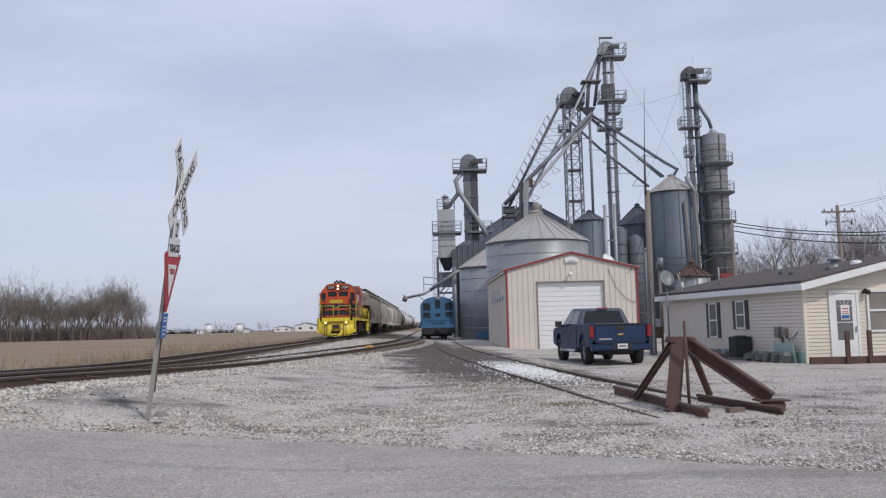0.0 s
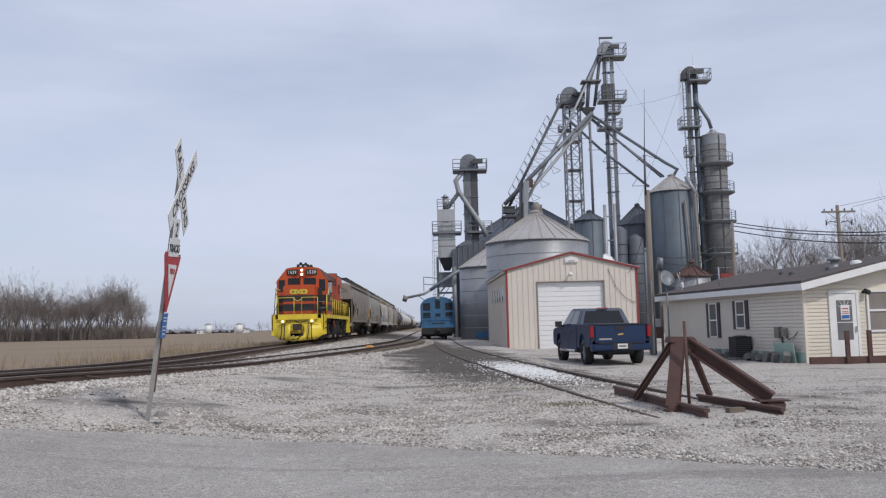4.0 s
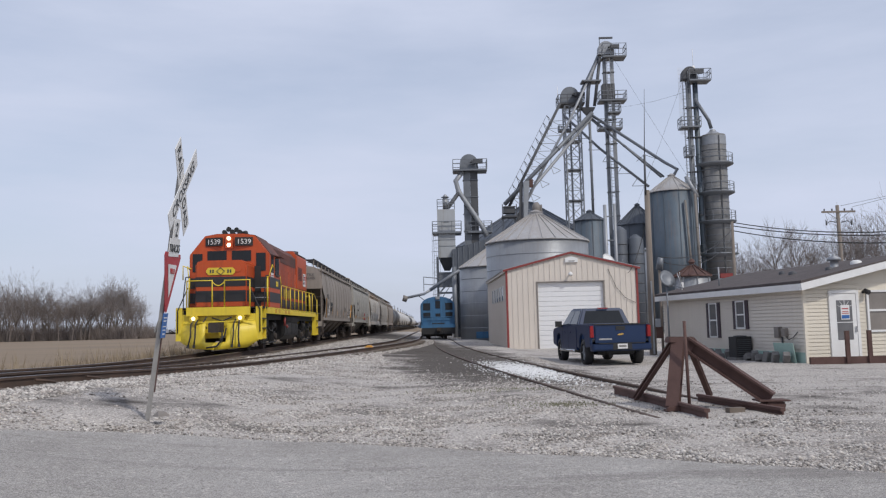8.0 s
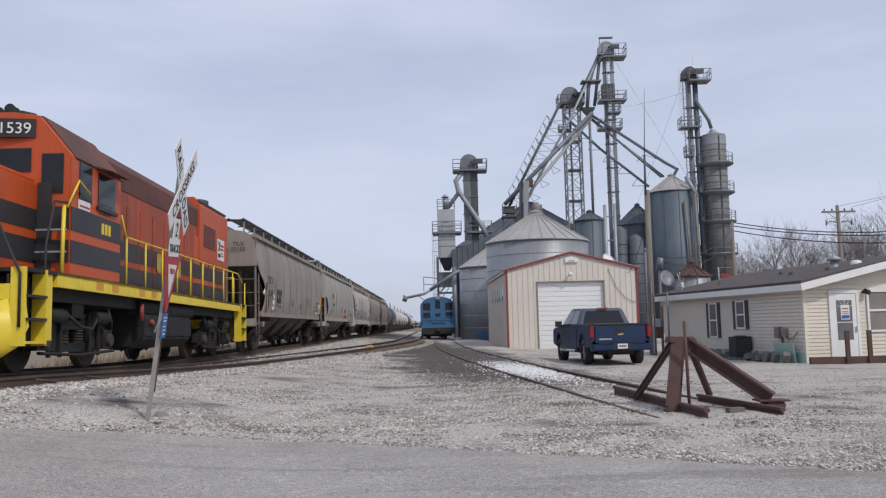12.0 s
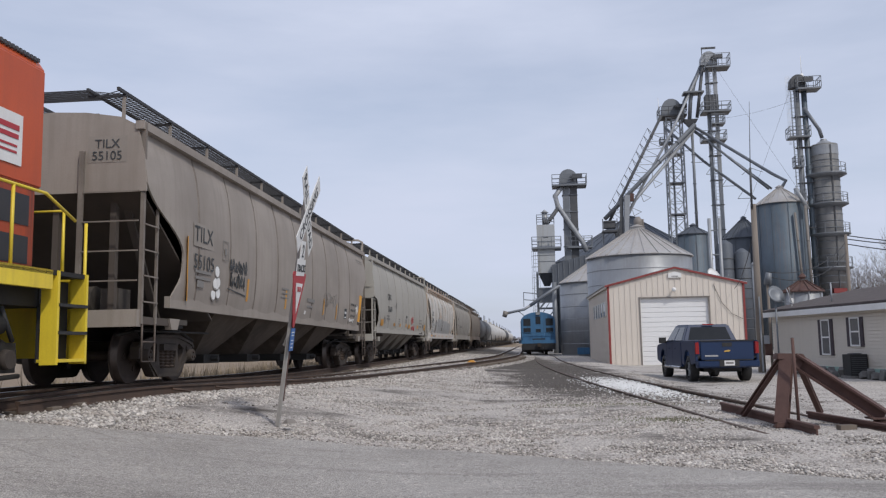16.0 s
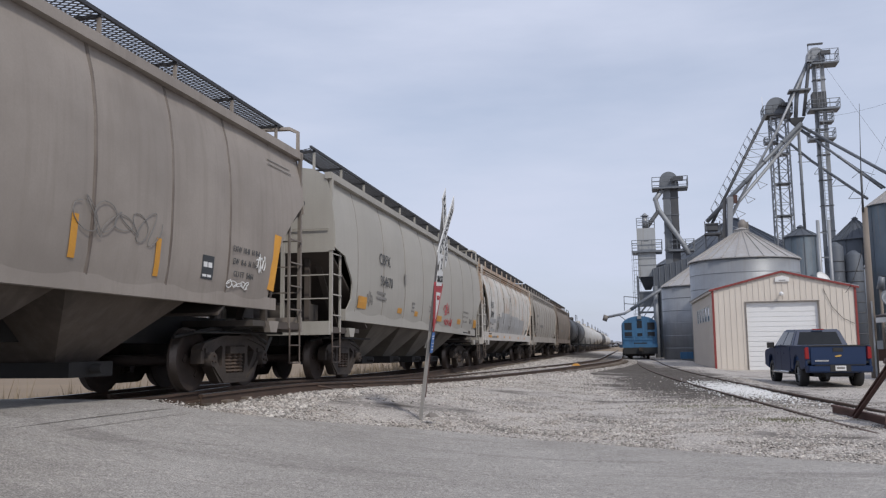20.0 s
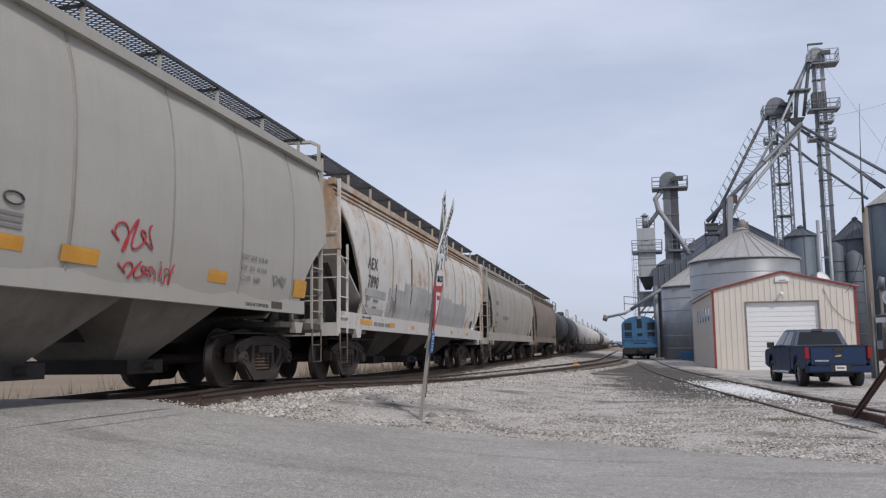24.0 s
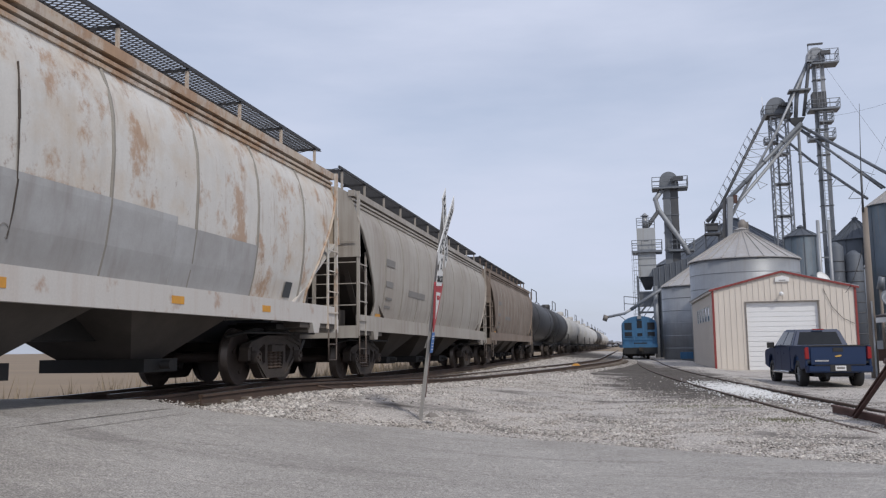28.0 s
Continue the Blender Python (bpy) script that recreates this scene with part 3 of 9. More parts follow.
def track(name, label, centre, z, y0, y1, tie0, tie1, rail_drop=0.0, gap=0.53, tie_len=2.55, head=None):
    tr = thing(name, Matrix(), label, "railway track")
    tr["kind"] = "structure"
    ys = steps([(y0, min(40, y1), 1.0), (min(40, y1), min(100, y1), 4.0), (min(100, y1), y1, 20.0)]) if y1 > 40 else steps([(y0, y1, 1.0)])
    for side in (-0.7525, 0.7525):
        bm = B()
        sweep(bm, [(centre(y) + side, y, z(y) - rail_drop) for y in ys], RAIL_SHAPE, (6, 7, 8))
        part("rail", bm, [RAIL_SIDE, head or RAIL_TOP], tr)
    bm = B()
    box(bm, 0, 0, -0.17, tie_len, 0.22, 0.17)
    bmesh.ops.bevel(bm, geom=bm.edges[:], offset=0.012, segments=1, affect="EDGES")
    me_tie = mesh_of("tie", bm, TIE)
    y = tie0
    r = random.Random(7)
    while y < tie1:
        o = new("tie", me_tie)
        o.parent = tr
        o.matrix_basis = pose(centre(y) + r.uniform(-0.07, 0.07), y, z(y) - 0.155 - rail_drop + r.uniform(-0.02, 0.02), 0, 0, r.uniform(-3, 3) + math.degrees(math.atan(-(centre(y + 1) - centre(y)))))
        y += gap * r.uniform(0.94, 1.08)
    return tr


def siding_z(y):
    return rail_z(y) - 0.02 - 0.12 * smooth(8, 32, y)


def stub_z(y):
    return 0.04 - 0.03 * smooth(17, 11, y)


main_track = track("main_track", "main line of worn steel rails on weathered timber ties", main_x, rail_z, -30, 420, 8.6, 66)
siding_track = track("siding_track", "siding with rusty rails leaving the main line", siding_x, siding_z, 9.5, 190, 12.2, 62)
stub_track = track("stub_track", "stub track of rusty rails half buried in gravel", stub_x, stub_z, 10.9, 130, 11.4, 44, 0.0, 0.75, head=RAIL_SIDE)
# bolted joints with curved guard bars beside the near rail
for y in (13.4, 14.9):
    bm = B()
    x = siding_x(y) + 0.7525
    pts = [(x + 0.08 + 0.10 * math.sin(k / 8 * math.pi), y - 0.35 + 0.7 * k / 8, siding_z(y) - 0.06 - 0.10 * (k / 8)) for k in range(9)]
    pipe(bm, pts, 0.022, 6)
    part("guard_bar", bm, RAIL_SIDE, siding_track)

# ---- garage ----
def garage():
    g = thing("garage", pose(3.41, 47, -0.27, 0, 0, 1.8) @ Matrix.Diagonal((1, 1, 1.043, 1)), "cream metal garage with red trim and a large white door", "garage")
    W, E, P, L = 7.3, 4.28, 5.13, 13.0
    bm = B()
    # front wall with its opening
    x0, x1, h = 1.72, 5.42, 3.6
    prism(bm, [(0, 0), (x0, 0), (x0, h), (x1, h), (x1, 0), (W, 0), (W, E), (W / 2, P), (0, E)], 0, 0.15)
    part("front_wall", bm, CREAM, g)
    bm = B()
    box(bm, 0.075, L / 2 + 0.08, 0, 0.15, L - 0.16, E)
    part("side_wall", bm, CREAM, g)
    bm = B()
    box(bm, W - 0.075, L / 2 + 0.08, 0, 0.15, L - 0.16, E)
    part("side_wall", bm, CREAM, g)
    bm = B()
    prism(bm, [(0.15, 0), (W - 0.15, 0), (W - 0.15, E), (W / 2, P), (0.15, E)], L - 0.15, L)
    part("back_wall", bm, CREAM, g)
    bm = B()
    for s in (-1, 1):
        a = (W / 2 + s * (W / 2 + 0.2), E + 0.0)
        prism(bm, [(W / 2, P + 0.05), (a[0], a[1] + 0.02), (a[0], a[1] + 0.07), (W / 2, P + 0.11)], -0.12, L + 0.12)
    part("roof", bm, PALE_STEEL, g)
    # ribs on the front
    bm = B()
    box(bm, 0, 0, 0, 0.035, 0.028, 1)
    rib = mesh_of("rib", bm, CREAM)
    k = 0
    x = 0.3
    while x < W - 0.15:
        top = E + (P - E) * (1 - abs(x - W / 2) / (W / 2)) - 0.06
        lo = h + 0.12 if x0 - 0.1 < x < x1 + 0.1 else 0.02
        o = new("rib", rib)
        o.parent = g
        o.matrix_basis = Matrix.Translation((x, -0.012, lo)) @ Matrix.Diagonal((1, 1, top - lo, 1))
        x += 0.305
    y = 0.6
    while y < L:
        o = new("rib", rib)
        o.parent = g
        o.matrix_basis = Matrix.Translation((-0.012, y, 0.02)) @ Matrix.Diagonal((0.8, 1.2, E - 0.06, 1))
        y += 0.61
    # trim
    for x, nm in ((-0.01, "corner_trim"), (W + 0.01, "corner_trim")):
        bm = B()
        box(bm, x, -0.01, 0, 0.11, 0.09, E + 0.02)
        part(nm, bm, RED_TRIM, g)
    for s in (-1, 1):
        bm = B()
        beam(bm, (W / 2 + s * (W / 2 + 0.2), -0.10, E - 0.02), (W / 2, -0.10, P + 0.05), 0.06, 0.10)
        part("rake_trim", bm, RED_TRIM, g)
    bm = B()
    box(bm, -0.1, L / 2, E - 0.10, 0.06, L, 0.14)
    part("eave_trim", bm, CREAM, g)
    bm = B()
    box(bm, (x0 + x1) / 2, -0.02, h, x1 - x0 + 0.16, 0.07, 0.05)
    part("door_head_trim", bm, TAN_PIPE, g)
    for x in (x0 - 0.03, x1 + 0.03):
        bm = B()
        box(bm, x, -0.02, 0, 0.06, 0.07, h)
        part("door_jamb", bm, TAN_PIPE, g)
    # sectional door: panels
    d = part("overhead_door", (lambda b: (box(b, (x0 + x1) / 2, 0.16, 0, x1 - x0, 0.03, h), b)[1])(B()), DOOR_WHITE, g, "white sectional overhead door")
    n = 14
    bm = B()
    box(bm, 0, 0, 0.012, x1 - x0 - 0.02, 0.03, h / n - 0.024)
    bmesh.ops.bevel(bm, geom=bm.edges[:], offset=0.01, segments=1, affect="EDGES")
    panel = mesh_of("door_panel", bm, DOOR_WHITE)
    for i in range(n):
        o = new("door_panel", panel)
        o.parent = d
        o.matrix_basis = Matrix.Translation(((x0 + x1) / 2, 0.135, i * h / n))
    # ridge vent, lamp
    bm = B()
    prism(bm, [(W / 2 - 0.36, P - 0.48), (W / 2 + 0.36, P - 0.48), (W / 2 + 0.36, P - 0.26), (W / 2, P - 0.16), (W / 2 - 0.36, P - 0.26)], -0.10, 0)
    v = part("gable_vent", bm, WHITE, g)
    bm = B()
    box(bm, W / 2, -0.11, P - 0.42, 0.36, 0.02, 0.03)
    part("slot", bm, FADED, v)
    bm = B()
    rod(bm, (W / 2 - 0.12, 0, 4.0), (W / 2 - 0.12, -0.3, 4.02), 0.04)
    lathe(bm, [(0.06, 3.9), (0.12, 3.95), (0.12, 4.05), (0.03, 4.12)], 12, W / 2 - 0.12, -0.34)
    part("flood_lamp", bm, WHITE, g)
    # windows in the side wall
    for i in range(5):
        bm = B()
        box(bm, -0.02, 2.2 + i * 1.6, 2.75, 0.05, 0.85, 0.75)
        wdw = part("side_window", bm, GLASS, g)
        for a in (-0.46, 0.46):
            bm = B()
            box(bm, -0.03, 2.2 + i * 1.6 + a, 2.7, 0.06, 0.05, 0.85)
            part("window_frame", bm, WHITE, wdw)
    # cable on the front
    bm = B()
    pipe(bm, [(W - 1.6, -0.05, 4.25), (W - 1.2, -0.06, 3.3), (W - 0.7, -0.06, 2.7), (W - 0.1, -0.06, 2.4)], 0.012, 5)
    part("cable", bm, BLACK, g)
    return g


garage()


# ---- office house ----
def sided(bm, length, height, course=0.108, lip=0.024):
    """A wall skin of lapped boards along x, facing -y."""
    n = int(height / course)
    for i in range(n + 1):
        z0, z1 = i * course, min(height, (i + 1) * course)
        quad(bm, (0, -lip, z0), (length, -lip, z0), (length, -lip * 0.9, z1 - 0.018), (0, -lip * 0.9, z1 - 0.018))
        quad(bm, (0, -lip * 0.9, z1 - 0.018), (length, -lip * 0.9, z1 - 0.018), (length, -0.002, z1 - 0.018), (0, -0.002, z1 - 0.018))
        quad(bm, (0, 0, z0), (length, 0, z0), (length, -lip, z0), (0, -lip, z0))


def house():
    L, W, E = 10.2, 7.6, 2.34
    h = thing("office_house", pose(10.95, 26, -0.25, 0, 0, 9.5) @ Matrix.Diagonal((1, 1, 1.06, 1)), "low single-storey office house with pale lapped siding and dark shingle roof", "house")
    slope = 0.195
    # side wall along local +y at x = 0, gable wall along +x at y = 0
    bm = B()
    prism(bm, [(0.0, 0), (W, 0), (W, E), (W / 2, E + slope * W / 2), (0.0, E)], 0.0, 0.14)
    part("gable_wall", bm, YELLOW_SIDING, h)
    bm = B()
    box(bm, 0.07, L / 2 + 0.07, 0, 0.14, L - 0.14, E)
    part("side_wall", bm, SIDING, h)
    bm = B()
    box(bm, W - 0.07, L / 2 + 0.07, 0, 0.14, L - 0.14, E)
    part("side_wall", bm, SIDING, h)
    bm = B()
    prism(bm, [(0.14, 0), (W - 0.14, 0), (W - 0.14, E), (W / 2, E + slope * W / 2), (0.14, E)], L - 0.14, L)
    part("gable_wall", bm, SIDING, h)
    bm = B()
    sided(bm, L, E - 0.32)
    part("lapped_siding", bm, SIDING, h, at=Matrix.Translation((-0.004, L, 0.34)) @ pose(0, 0, 0, 0, 0, -90))
    for a, b, z0, z1 in ((0.0, 0.82, 0.0, E), (1.78, 2.05, 0, E), (4.0, W, 0.0, E), (2.05, 4.0, 0, 0.9), (0.82, 1.78, 2.08, E)):
        bm = B()
        sided(bm, b - a, z1 - z0)
        part("lapped_siding", bm, YELLOW_SIDING, h, at=Matrix.Translation((a, -0.004, z0)))
    # gable boards above the eave line
    n = int(slope * W / 2 / 0.105)
    for i in range(n):
        z = E + i * 0.105
        a = (z - E + 0.105) / slope
        bm = B()
        quad(bm, (a, -0.02, z), (W - a, -0.02, z), (W - a, -0.006, z + 0.105), (a, -0.006, z + 0.105))
        part("gable_board", bm, YELLOW_SIDING, h)
    # roof
    for s in (0, 1):
        bm = B()
        o = 0.32
        pr = [(-o, E - o * slope + 0.04), (W / 2, E + slope * W / 2 + 0.04), (W / 2, E + slope * W / 2 + 0.14), (-o, E - o * slope + 0.14)]
        if s:
            pr = [(W - x, z) for x, z in pr]
        prism(bm, pr, -0.42, L + 0.3)
        part("roof_slope", bm, SHINGLE, h)
    bm = B()
    box(bm, -0.34, L / 2 - 0.06, E - 0.20, 0.04, L + 0.72, 0.19)
    part("fascia", bm, WHITE, h)
    for s in (0, 1):
        bm = B()
        xa = -0.34 if s == 0 else W + 0.34
        beam(bm, (xa, -0.44, E - 0.11), (W / 2, -0.44, E + slope * W / 2 + 0.01), 0.05, 0.20)
        part("rake_board", bm, WHITE, h)
    bm = B()
    quad(bm, (-0.3, -0.4, E - 0.14), (-0.3, L, E - 0.14), (0, L, E - 0.12), (0, -0.4, E - 0.12))
    part("soffit", bm, WHITE, h)
    # corner trim
    bm = B()
    box(bm, -0.008, -0.01, 0.0, 0.09, 0.09, E)
    part("corner_trim", bm, YELLOW_SIDING, h)
    # skirting along the side
    bm = B()
    box(bm, -0.03, L / 2, 0, 0.05, L, 0.36)
    part("skirting", bm, TEAL, h)
    # door
    d = part("door", (lambda b: (box(b, 1.3, -0.035, 0.05, 0.82, 0.05, 1.98), b)[1])(B()), WHITE, h, "white half-glazed entrance door")
    bm = B()
    for x in (0.84, 1.76):
        box(bm, x, -0.03, 0.0, 0.09, 0.09, 2.12)
    box(bm, 1.3, -0.03, 2.04, 0.83, 0.09, 0.09)
    part("door_frame", bm, WHITE, d)
    for z0, hh in ((1.22, 0.62), (0.70, 0.49)):
        bm = B()
        box(bm, 1.3, -0.066, z0, 0.52, 0.012, hh)
        part("glass_pane", bm, CURTAINED, d)
    bm = B()
    for k in range(5):
        a = math.pi * (0.1 + 0.2 * k)
        beam(bm, (1.3, -0.076, 1.62), (1.3 + 0.26 * math.cos(a), -0.076, 1.62 + 0.22 * math.sin(a)), 0.015, 0.01)
    part("fanlight_bar", bm, WHITE, d)
    bm = B()
    box(bm, 1.31, -0.085, 1.28, 0.30, 0.004, 0.42)
    nt_ = part("paper_notice", bm, SIGN_WHITE, d)
    bars([(0, 0.30, 0.22, 0.03), (0, 0.22, 0.2, 0.02), (0, 0.17, 0.24, 0.02)], SIGN_RED, nt_, Matrix.Translation((1.31, -0.09, 1.28)))
    bars([(0, 0.03, 0.26, 0.10)], SIGN_BLUE, nt_, Matrix.Translation((1.31, -0.09, 1.28)))
    bm = B()
    box(bm, 1.66, -0.09, 0.92, 0.03, 0.04, 0.16)
    part("handle", bm, CHROME, d)
    # front window
    wdw = part("front_window", (lambda b: (box(b, 3.0, -0.02, 0.95, 1.7, 0.03, 1.12), b)[1])(B()), TAN_PIPE, h, "blind drawn behind a white framed window")
    bm = B()
    for x in (2.12, 3.0, 3.88):
        box(bm, x, -0.04, 0.9, 0.07, 0.06, 1.22)
    for z in (0.9, 1.5, 2.06):
        box(bm, 3.0, -0.042, z, 1.8, 0.06, 0.06)
    part("window_frame", bm, WHITE, wdw)
    bm = B()
    rod(bm, (2.0, 0, 2.06), (2.0, -0.14, 2.1), 0.05)
    rod(bm, (2.0, -0.1, 2.12), (2.06, -0.24, 2.04), 0.06, 0.08)
    part("flood_lamp", bm, BLACK, h)
    # side windows with shutters
    for y, z0, hh in ((3.75, 1.08, 0.84), (5.75, 0.78, 1.12)):
        wdw = part("side_window", (lambda b: (box(b, -0.03, y, z0, 0.03, 0.56, hh), b)[1])(B()), CURTAINED, h, "sash window between dark shutters")
        bm = B()
        for a in (-0.32, 0.32):
            box(bm, -0.045, y + a * 0.9, z0 - 0.04, 0.05, 0.05, hh + 0.08)
        for z in (z0 - 0.04, z0 + hh * 0.48, z0 + hh):
            box(bm, -0.047, y, z, 0.05, 0.60, 0.05)
        part("window_frame", bm, WHITE, wdw)
        for a in (-0.42, 0.42):
            bm = B()
            box(bm, -0.04, y + a, z0 - 0.05, 0.04, 0.20, hh + 0.10)
            for k in range(12):
                box(bm, -0.062, y + a, z0 + k * hh / 12.5, 0.01, 0.15, 0.03)
            part("shutter", bm, SHUTTER, wdw)
    # meter boxes and conduit
    for y, z, s in ((1.35, 0.78, 0.32), (0.98, 0.82, 0.24)):
        bm = B()
        box(bm, -0.10, y, z, 0.14, s * 0.8, s)
        part("meter_box", bm, TAN_PIPE, h, bevel=0.015)
    bm = B()
    pipe(bm, [(-0.06, 1.2, 0.8), (-0.06, 1.2, 0.35), (-0.06, 1.35, 0.35)], 0.03)
    pipe(bm, [(-0.06, 0.98, 0.82), (-0.08, 0.8, 0.72), (-0.07, 0.55, 0.80), (-0.05, 0.35, 0.95)], 0.012, 5)
    part("conduit", bm, DARK_STEEL, h)
    # things on the roof
    for x, y, r, hh in ((2.2, 1.6, 0.13, 0.55),):
        bm = B()
        z = E + slope * x
        lathe(bm, [(r * 1.6, z - 0.05), (r * 1.3, z + 0.12), (r, z + 0.14), (r, z + hh * 0.6), (r * 1.7, z + hh * 0.62), (r * 1.7, z + hh * 0.75), (r * 0.4, z + hh * 0.9), (0.06, z + hh)], 14, x, y)
        part("roof_vent", bm, PALE_STEEL, h, "galvanised roof vent with a cap")
    for x, y, s in ((1.6, 1.0, 0.13), (1.5, 2.9, 0.15), (2.5, 0.9, 0.19), (1.9, 4.2, 0.12)):
        bm = B()
        lathe(bm, [(s, E + slope * x - 0.0), (s * 0.9, E + slope * x + 0.20), (s * 0.4, E + slope * x + 0.24)], 14, x, y)
        part("roof_dome_vent", bm, WHITE if s > 0.18 else DARK_STEEL, h)
    bm = B()
    rod(bm, (0.5, 6.2, E + 0.1), (0.5, 6.2, E + 0.9), 0.03)
    part("vent_pipe", bm, PALE_STEEL, h)
    # antenna and dish at the far end
    bm = B()
    rod(bm, (0.3, 9.0, E), (0.3, 9.0, E + 0.5), 0.02)
    beam(bm, (-0.1, 8.3, E + 0.85), (0.6, 9.6, E + 0.05), 0.03, 0.03)
    box(bm, 0.3, 9.0, E + 0.3, 0.1, 0.16, 0.2)
    part("antenna", bm, WHITE, h)
    return h


house()


# ---- grain elevator ----
def bin_(name, x, y, r, eave, peak, wall_mat, roof_mat, label, ribs=20, z0=-0.1, cap=0.5, rings=0, n=40, stiff=True):
    """A round steel bin with a conical ribbed roof."""
    b = thing(name, pose(x, y, z0), label, "grain bin")
    bm = B()
    lathe(bm, [(r, 0), (r, eave - z0)], n)
    part("bin_wall", bm, wall_mat, b)
    e, p = eave - z0, peak - z0
    bm = B()
    lathe(bm, [(r + 0.12, e - 0.06), (r + 0.12, e), (cap, p), (cap, p + 0.18), (cap + 0.08, p + 0.2), (0.1, p + 0.42)], n, smooth=False)
    part("bin_roof", bm, roof_mat, b)
    bm = B()
    L = math.hypot(r + 0.1 - cap, p - e)
    box(bm, 0, L / 2, 0, 0.05, L, 0.06)
    rib = mesh_of("roof_rib", bm, roof_mat)
    tilt = math.degrees(math.atan2(p - e, r + 0.1 - cap))
    for k in range(ribs):
        a = 360 / ribs * k
        o = new("roof_rib", rib)
        o.parent = b
        o.matrix_basis = pose(0, 0, 0, 0, 0, a) @ Matrix.Translation((0, -(r + 0.11), e)) @ pose(0, 0, 0, tilt)
    # upright stiffeners and wall bands
    bm = B()
    box(bm, 0, 0, 0, 0.06, 0.05, e - 0.1)
    st = mesh_of("stiffener", bm, wall_mat)
    m = max(8, int(r * 4)) if stiff else 0
    for k in range(rings):
        zr = e * (k + 1) / (rings + 1)
        bm = B()
        lathe(bm, [(r, zr - 0.03), (r + 0.02, zr - 0.015), (r + 0.02, zr + 0.015), (r, zr + 0.03)], n)
        part("wall_lap", bm, wall_mat, b)
    for k in range(m):
        o = new("stiffener", st)
        o.parent = b
        o.matrix_basis = pose(0, 0, 0, 0, 0, 360 / m * k) @ Matrix.Translation((0, -r - 0.02, 0))
    return b


def deck(parent, x, y, z, sx, sy, h=1.05, mat=STEEL):
    """A railed platform: a floor, posts and two rails."""
    p = part("platform", (lambda b: (box(b, x, y, z - 0.18, sx, sy, 0.18), b)[1])(B()), mat, parent)
    corners = [(x - sx / 2, y - sy / 2), (x + sx / 2, y - sy / 2), (x + sx / 2, y + sy / 2), (x - sx / 2, y + sy / 2)]
    if h <= 0:
        return p
    for i in range(4):
        a, b = corners[i], corners[(i + 1) % 4]
        for hh in (h, h * 0.55):
            bm = B()
            beam(bm, (*a, z + hh), (*b, z + hh), 0.06, 0.06)
            part("guard_rail", bm, mat, p)
        for k in range(3):
            f = k / 3
            q = (a[0] + (b[0] - a[0]) * f, a[1] + (b[1] - a[1]) * f)
            bm = B()
            beam(bm, (*q, z), (*q, z + h), 0.06, 0.06)
            part("rail_post", bm, mat, p)
    return p


def lattice(parent, x, y, s, z0, z1, step, mat=STEEL, bar=0.14, brace=0.07, taper=1.0):
    """Four posts and crossed bracing, panel by panel."""
    def c(i, z):
        k = s / 2 * (1 + (taper - 1) * (z - z0) / (z1 - z0))
        return (x + k * (-1, 1, 1, -1)[i], y + k * (-1, -1, 1, 1)[i], z)
    for i in range(4):
        bm = B()
        beam(bm, c(i, z0), c(i, z1), bar, bar)
        part("tower_post", bm, mat, parent)
    z = z0
    k = 0
    while z < z1 - 0.1:
        top = min(z1, z + step)
        for i in range(4):
            j = (i + 1) % 4
            for p, q in ((c(i, top), c(j, top)), (c(i, z), c(j, top)), (c(j, z), c(i, top))):
                bm = B()
                beam(bm, p, q, brace, brace)
                part("bracing", bm, mat, parent)
        z = top
        k += 1


def ladder(parent, x, y, z0, z1, mat=PALE_STEEL, w=0.45, cage=True, face=-1):
    bm = B()
    for s in (-w / 2, w / 2):
        beam(bm, (x + s, y, z0), (x + s, y, z1), 0.05, 0.05)
    z = z0
    while z < z1:
        beam(bm, (x - w / 2, y, z), (x + w / 2, y, z), 0.03, 0.03)
        z += 0.4
    if cage:
        z = z0 + 2.2
        while z < z1:
            pts = [(x + 0.42 * math.cos(a), y + face * (0.10 + 0.55 * math.sin(a)), z) for a in (0, 0.8, 1.57, 2.34, 3.14)]
            for p, q in zip(pts, pts[1:]):
                beam(bm, p, q, 0.05, 0.03)
            z += 1.1
        for a in (0.4, 1.57, 2.74):
            p = (x + 0.42 * math.cos(a), y + face * (0.10 + 0.55 * math.sin(a)))
            beam(bm, (*p, z0 + 2.2), (*p, z1), 0.03, 0.03)
    part("caged_ladder", bm, mat, parent)


def leg_head(parent, x, y, z, r, w, mat=STEEL):
    """The rounded hood over a bucket elevator's head pulley, with its motor."""
    bm = B()
    pts = [(x - r * 1.08, z - 0.5 * r)] + [(x + r * math.cos(a), z + 0.3 * r + r * math.sin(a)) for a in [math.pi * (1 - k / 12) for k in range(13)]] + [(x + r * 1.08, z - 0.5 * r)]
    prism(bm, pts, y - w / 2, y + w / 2)
    h = part("head_hood", bm, mat, parent, bevel=0.03)
    bm = B()
    rod(bm, (x + r * 0.3, y - w / 2 - 0.7, z + 0.3 * r), (x + r * 0.3, y - w / 2, z + 0.3 * r), 0.12)
    box(bm, x + r * 1.0, y - w / 2 - 0.5, z + 0.1 * r, r * 1.1, 0.5, 0.45)
    part("drive_motor", bm, DARK_STEEL, h)
    return h


